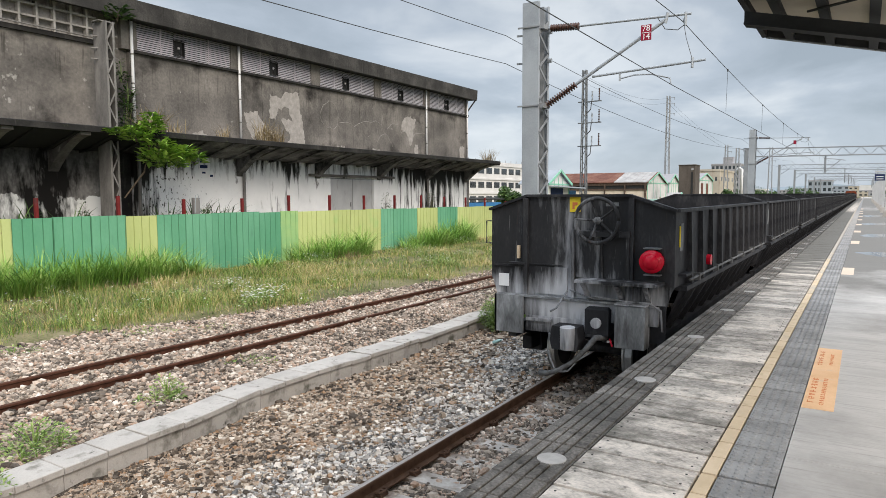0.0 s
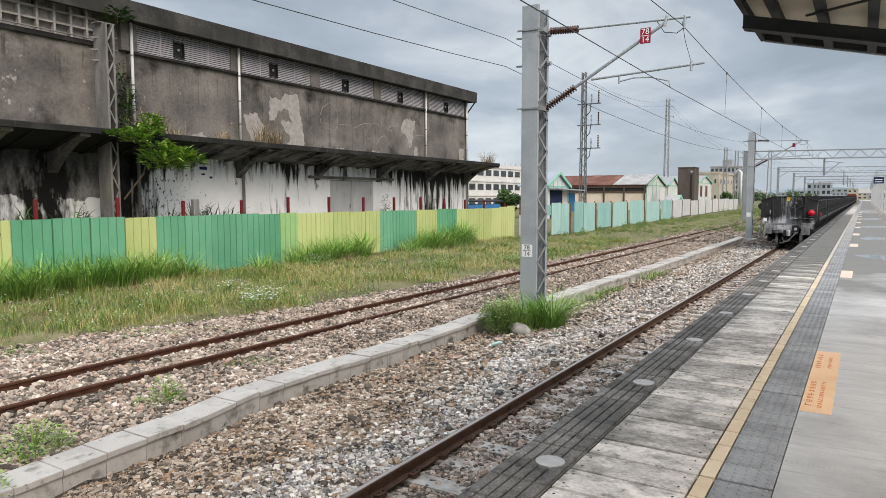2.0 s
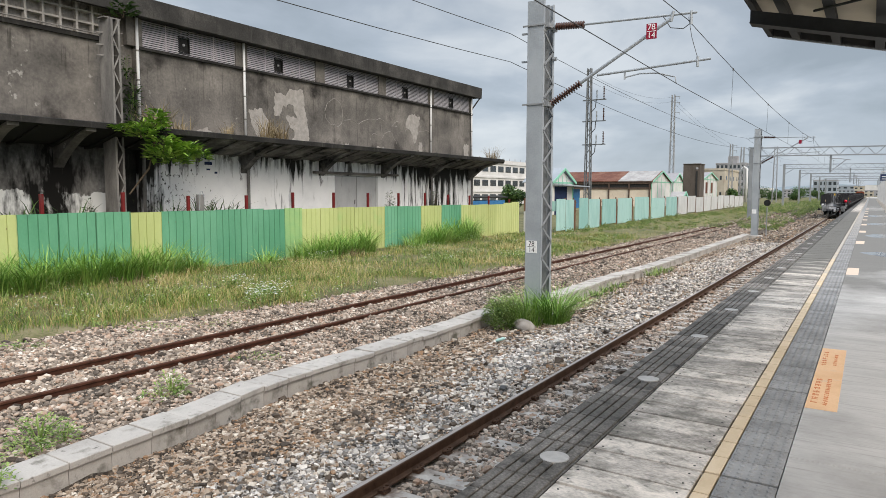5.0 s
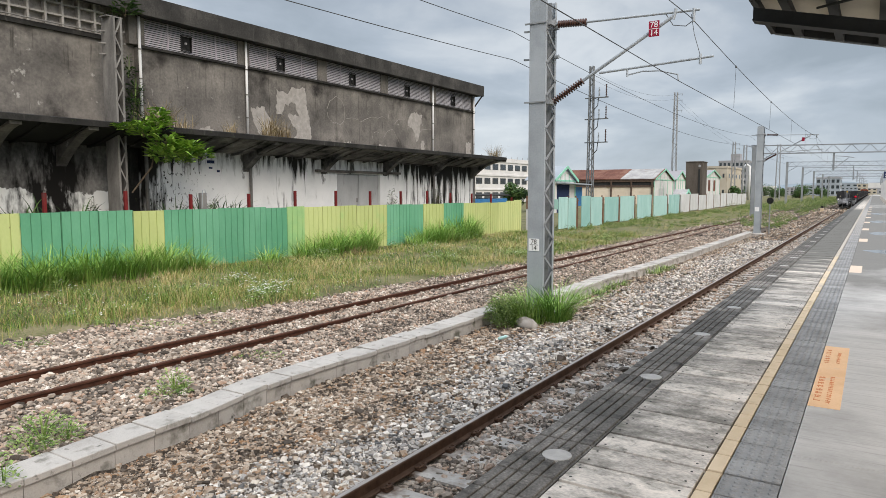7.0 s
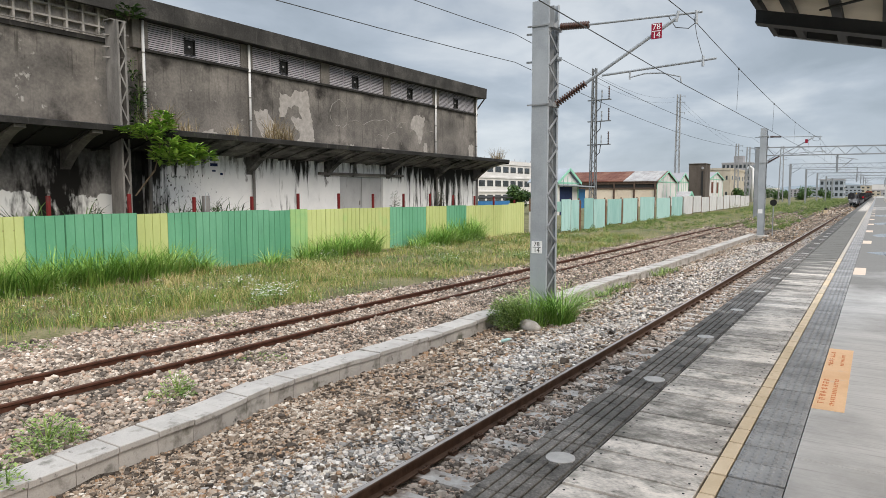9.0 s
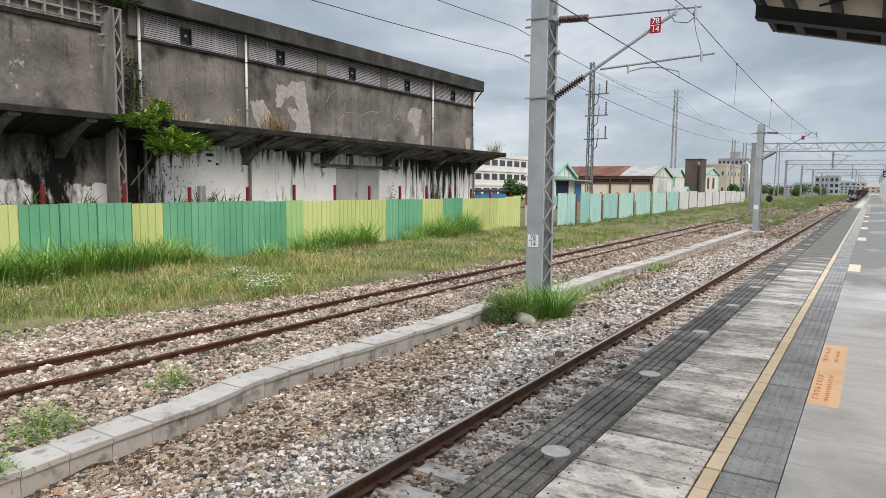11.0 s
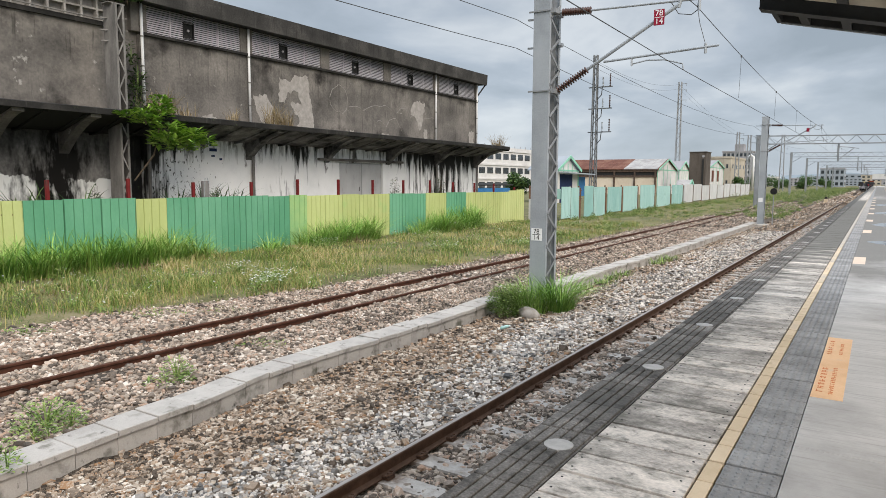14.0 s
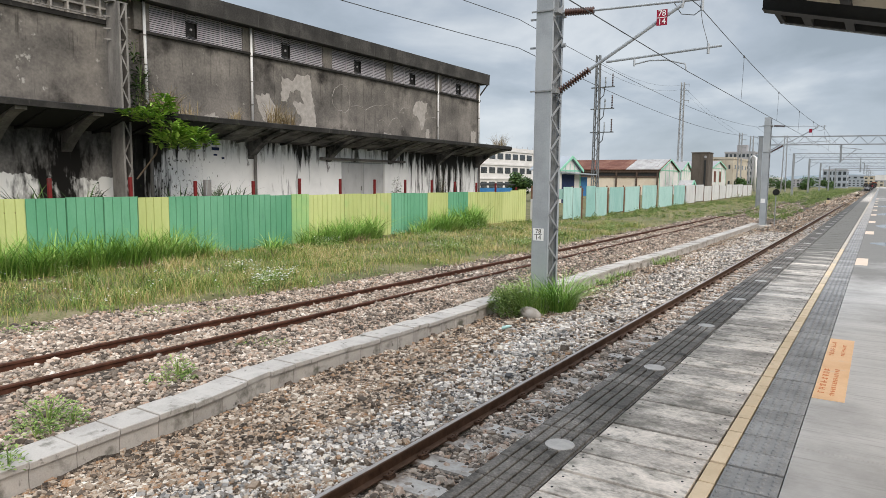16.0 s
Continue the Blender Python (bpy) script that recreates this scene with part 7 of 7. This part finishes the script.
ap = block("apartment_block", "distant grey apartment block with many dark windows", "building", -61, -48.5, 330, 348, 16.0, "far_wall", 6, 5, 7, wy=0.6, wz=0.55)
part("stair_tower", Geo().box(-56, -52, 331, 336, 16, 19.5), "far_wall", ap)
fa = block("factory_building", "tan factory building with pipes", "building", -43.5, -37.2, 215, 240, 9.6, "far_tan", 2, 4, 3, wy=0.25, wz=0.25)
part("pipe_bend", Geo().tube([(-32.5, 214, 0), (-32.5, 214, 9.5), (-31.8, 214, 10.4), (-31.0, 214, 9.8), (-31.0, 214, 0)], 0.4, 10), "pipe", fa, "pale bent pipe", True)
block("far_building", "distant grey concrete building under construction", "building", -27, -15.5, 420, 440, 9.5, "far_blue", 3, 3, 5, "far_wall", group="distant buildings", wy=0.6, wz=0.55)
for k, (x, y, wd, h, mat) in enumerate(((-60, 420, 12, 5, "pale_wall"), (-47, 470, 10, 4.5, "far_wall"), (-42, 520, 16, 6, "far_blue"), (-75, 400, 14, 6, "far_tan"), (-12, 640, 14, 8, "far_tan"), (-32, 700, 20, 9, "far_blue"), (-4, 760, 26, 10, "far_wall"), (14, 700, 16, 8, "far_blue"), (-100, 460, 24, 8, "far_wall"), (-20, 560, 10, 5, "far_blue"))):
    block("far_building", "distant low town building with rows of windows", "building", x, x + wd, y, y + 14, h, mat, 3, 3, 4, group="distant buildings", wy=0.5, wz=0.45)
br = empty("footbridge", "white station footbridge crossing far along the line", "footbridge")
part("deck", Geo().box(-2.4, 30, 352, 355, 4.0, 6.2), "pale_wall", br)
part("soffit_beam", Geo().box(-2.4, 30, 351.8, 355.2, 3.5, 4.0), "far_wall", br)
part("pier", Geo().box(4, 5, 353, 354, 0, 3.6).box(20, 21, 353, 354, 0, 3.6), "far_wall", br)

# far hills, the haze painted into their colour
hg = Geo()
n = 60
for k in range(n + 1):
    x = -2600 + 4400 * k / n
    h = 60 + 55 * noise.noise(Vector((k * 0.13, 2.0, 0))) + 22 * noise.noise(Vector((k * 0.5, 5.0, 0)))
    hg.v += [(x, 3600, -5), (x, 3640, max(8, h) * 0.55)]
hg.f = [(2 * k, 2 * k + 2, 2 * k + 3, 2 * k + 1) for k in range(n)]
whole("backdrop_hills", hg, "hill", "hazy blue-grey hills on the horizon", "hills", kind="structure")


def tree(x, y, h, r, seed, label, n=700, leaf=0.5):
    t = empty("tree", label, "tree", "trees beyond the fence")
    q = np.random.default_rng(seed)
    tr, cw = Geo(), Geo()
    tr.tube([(x, y, -0.3), (x + 0.1, y, h * 0.3), (x, y + 0.1, h * 0.6)], [0.22, 0.16, 0.08], 8)
    lobes = [(x + q.uniform(-0.6, 0.6) * r, y + q.uniform(-0.6, 0.6) * r, h * q.uniform(0.3, 0.82), r * q.uniform(0.35, 0.65)) for _ in range(8)]
    for lx, ly, lz, lr in lobes:
        tr.tube([(x, y, h * 0.3), ((x + lx) / 2, (y + ly) / 2, h * 0.45), (lx, ly, lz)], [0.1, 0.06, 0.03], 6)
        for _ in range(n // 8):
            d = Vector(q.normal(0, 1, 3)).normalized()
            p = Vector((lx, ly, lz)) + d * lr * q.uniform(0.55, 1.08)
            s = Vector(q.normal(0, 1, 3)).normalized() * leaf * q.uniform(0.5, 1)
            u = s.cross(d).normalized() * leaf * 0.45
            cw.add([p - s, p + u, p + s, p - u], [(0, 1, 2, 3)])
    part("trunk", tr, "bark", t)
    part("crown", cw, "tree_leaf", t)
    return t


tree(-42.3, 84, 4.0, 1.9, 1, "round dark green tree beyond the fence", 1900, 0.26)
tree(-31.5, 196, 4.2, 1.7, 3, "dark green tree beside the sheds", 600)
for k, (x, y, h, r) in enumerate(((-24, 290, 3.2, 2.2), (-33, 300, 3.6, 2.6), (-45, 320, 4, 3), (-20, 340, 3.6, 2.5), (-33, 420, 5, 4), (12, 430, 6, 5), (-50, 400, 5, 4))):
    tree(x, y, h, r * 1.35, 10 + k, "dark green tree in the distance", 900, 0.45)


def scrub(n, y0, y1, x0, x1, hmin, hmax, seed):
    q = np.random.default_rng(seed)
    g = Geo()
    for _ in range(n):
        x, y = q.uniform(x0, x1), y0 + (y1 - y0) * q.random() ** 1.3
        h = q.uniform(hmin, hmax)
        for _ in range(150):
            d = Vector((q.normal(0, 1), q.normal(0, 1), abs(q.normal(0, 0.8)))).normalized()
            p = Vector((x, y, GZ)) + Vector((d.x * h * 0.9, d.y * h * 0.9, d.z * h)) * q.uniform(0.3, 1)
            k = 0.04 + 0.03 * h
            a = Vector(q.normal(0, 1, 3)).normalized() * k
            b = a.cross(Vector(q.normal(0, 1, 3))).normalized() * k * 0.5
            g.add([p - a, p + b, p + a, p - b], [(0, 1, 2, 3)])
    return g


whole("trackside_scrub", scrub(110, 52, 125, -17.5, -12.2, 0.12, 0.42, 5), "scrub", "low green scrub beside the far part of the siding", "scrub", kind="stuff")
whole("fence_foot_weeds", scrub(150, 44, 100, -19.6, -16.2, 0.15, 0.6, 15), "scrub", "leafy green weeds along the foot of the far fence", "scrub", kind="stuff")
whole("far_scrub", scrub(330, 112, 330, -19, -6.8, 0.35, 1.4, 6), "scrub", "dense green scrub along the far line", "scrub", kind="stuff")
whole("siding_scrub", scrub(110, 56, 112, -11.2, -6.4, 0.2, 0.75, 8), "scrub", "green scrub overgrowing the end of the siding", "scrub", kind="stuff")

# small signal with a round black disc, and a dwarf marker
ds = empty("disc_signal", "round black disc signal on a thin grey post", "signal", m=pose(-6.0, 51.0, 0))
part("post", Geo().tube([(0, 0, -0.3), (0, 0, 1.75)], 0.035, 8), "galv_dark", ds)
part("disc", Geo().tube([(0, -0.03, 2.0), (0, 0.03, 2.0)], 0.22, 28), "black", ds)
dw = empty("dwarf_marker", "small pale trackside marker with a dark top", "marker", m=pose(-6.0, 107, 0))
part("base", Geo().box(-0.22, 0.22, -0.22, 0.22, -0.3, 0.3, 0.05), "tan", dw)
part("top", Geo().box(-0.15, 0.15, -0.15, 0.15, 0.3, 0.6, 0.05), "black", dw)
bt = empty("plastic_bottle", "small crushed pale plastic bottle on the ballast", "bottle", m=pose(-5.95, 11.4, -0.17, 0, 75, 40))
part("bottle_body", Geo().tube([(0, 0, -0.1), (0, 0, -0.09), (0, 0, 0.05), (0, 0, 0.09)], [0.02, 0.032, 0.032, 0.012], 12), "fence_teal", bt, smooth=True)
part("bottle_cap", Geo().tube([(0, 0, 0.09), (0, 0, 0.11)], 0.013, 10), "white_sign", bt)


def train_y(t):
    """Rear end of the train along the line: about 15.1 m/s all the way."""
    return 8.55 + 15.05 * t


def motions():
    times = [0.5 * k for k in range(33)]
    for k, w in enumerate(train):
        walk(w, [(t, pose(TRAIN_X, train_y(t) + PITCH * k, 0)) for t in times])
    walk(loco, [(t, pose(TRAIN_X, train_y(t) + PITCH * WAGONS + 0.2, 0)) for t in times])
    # wheels roll without slipping
    for ws in last_sets:
        p = ws.location.copy()
        walk(ws, [(k / FPS, pose(p.x, p.y, p.z, -math.degrees(15.05 * (k / FPS) / 0.42))) for k in range(0, 481)])


motions()
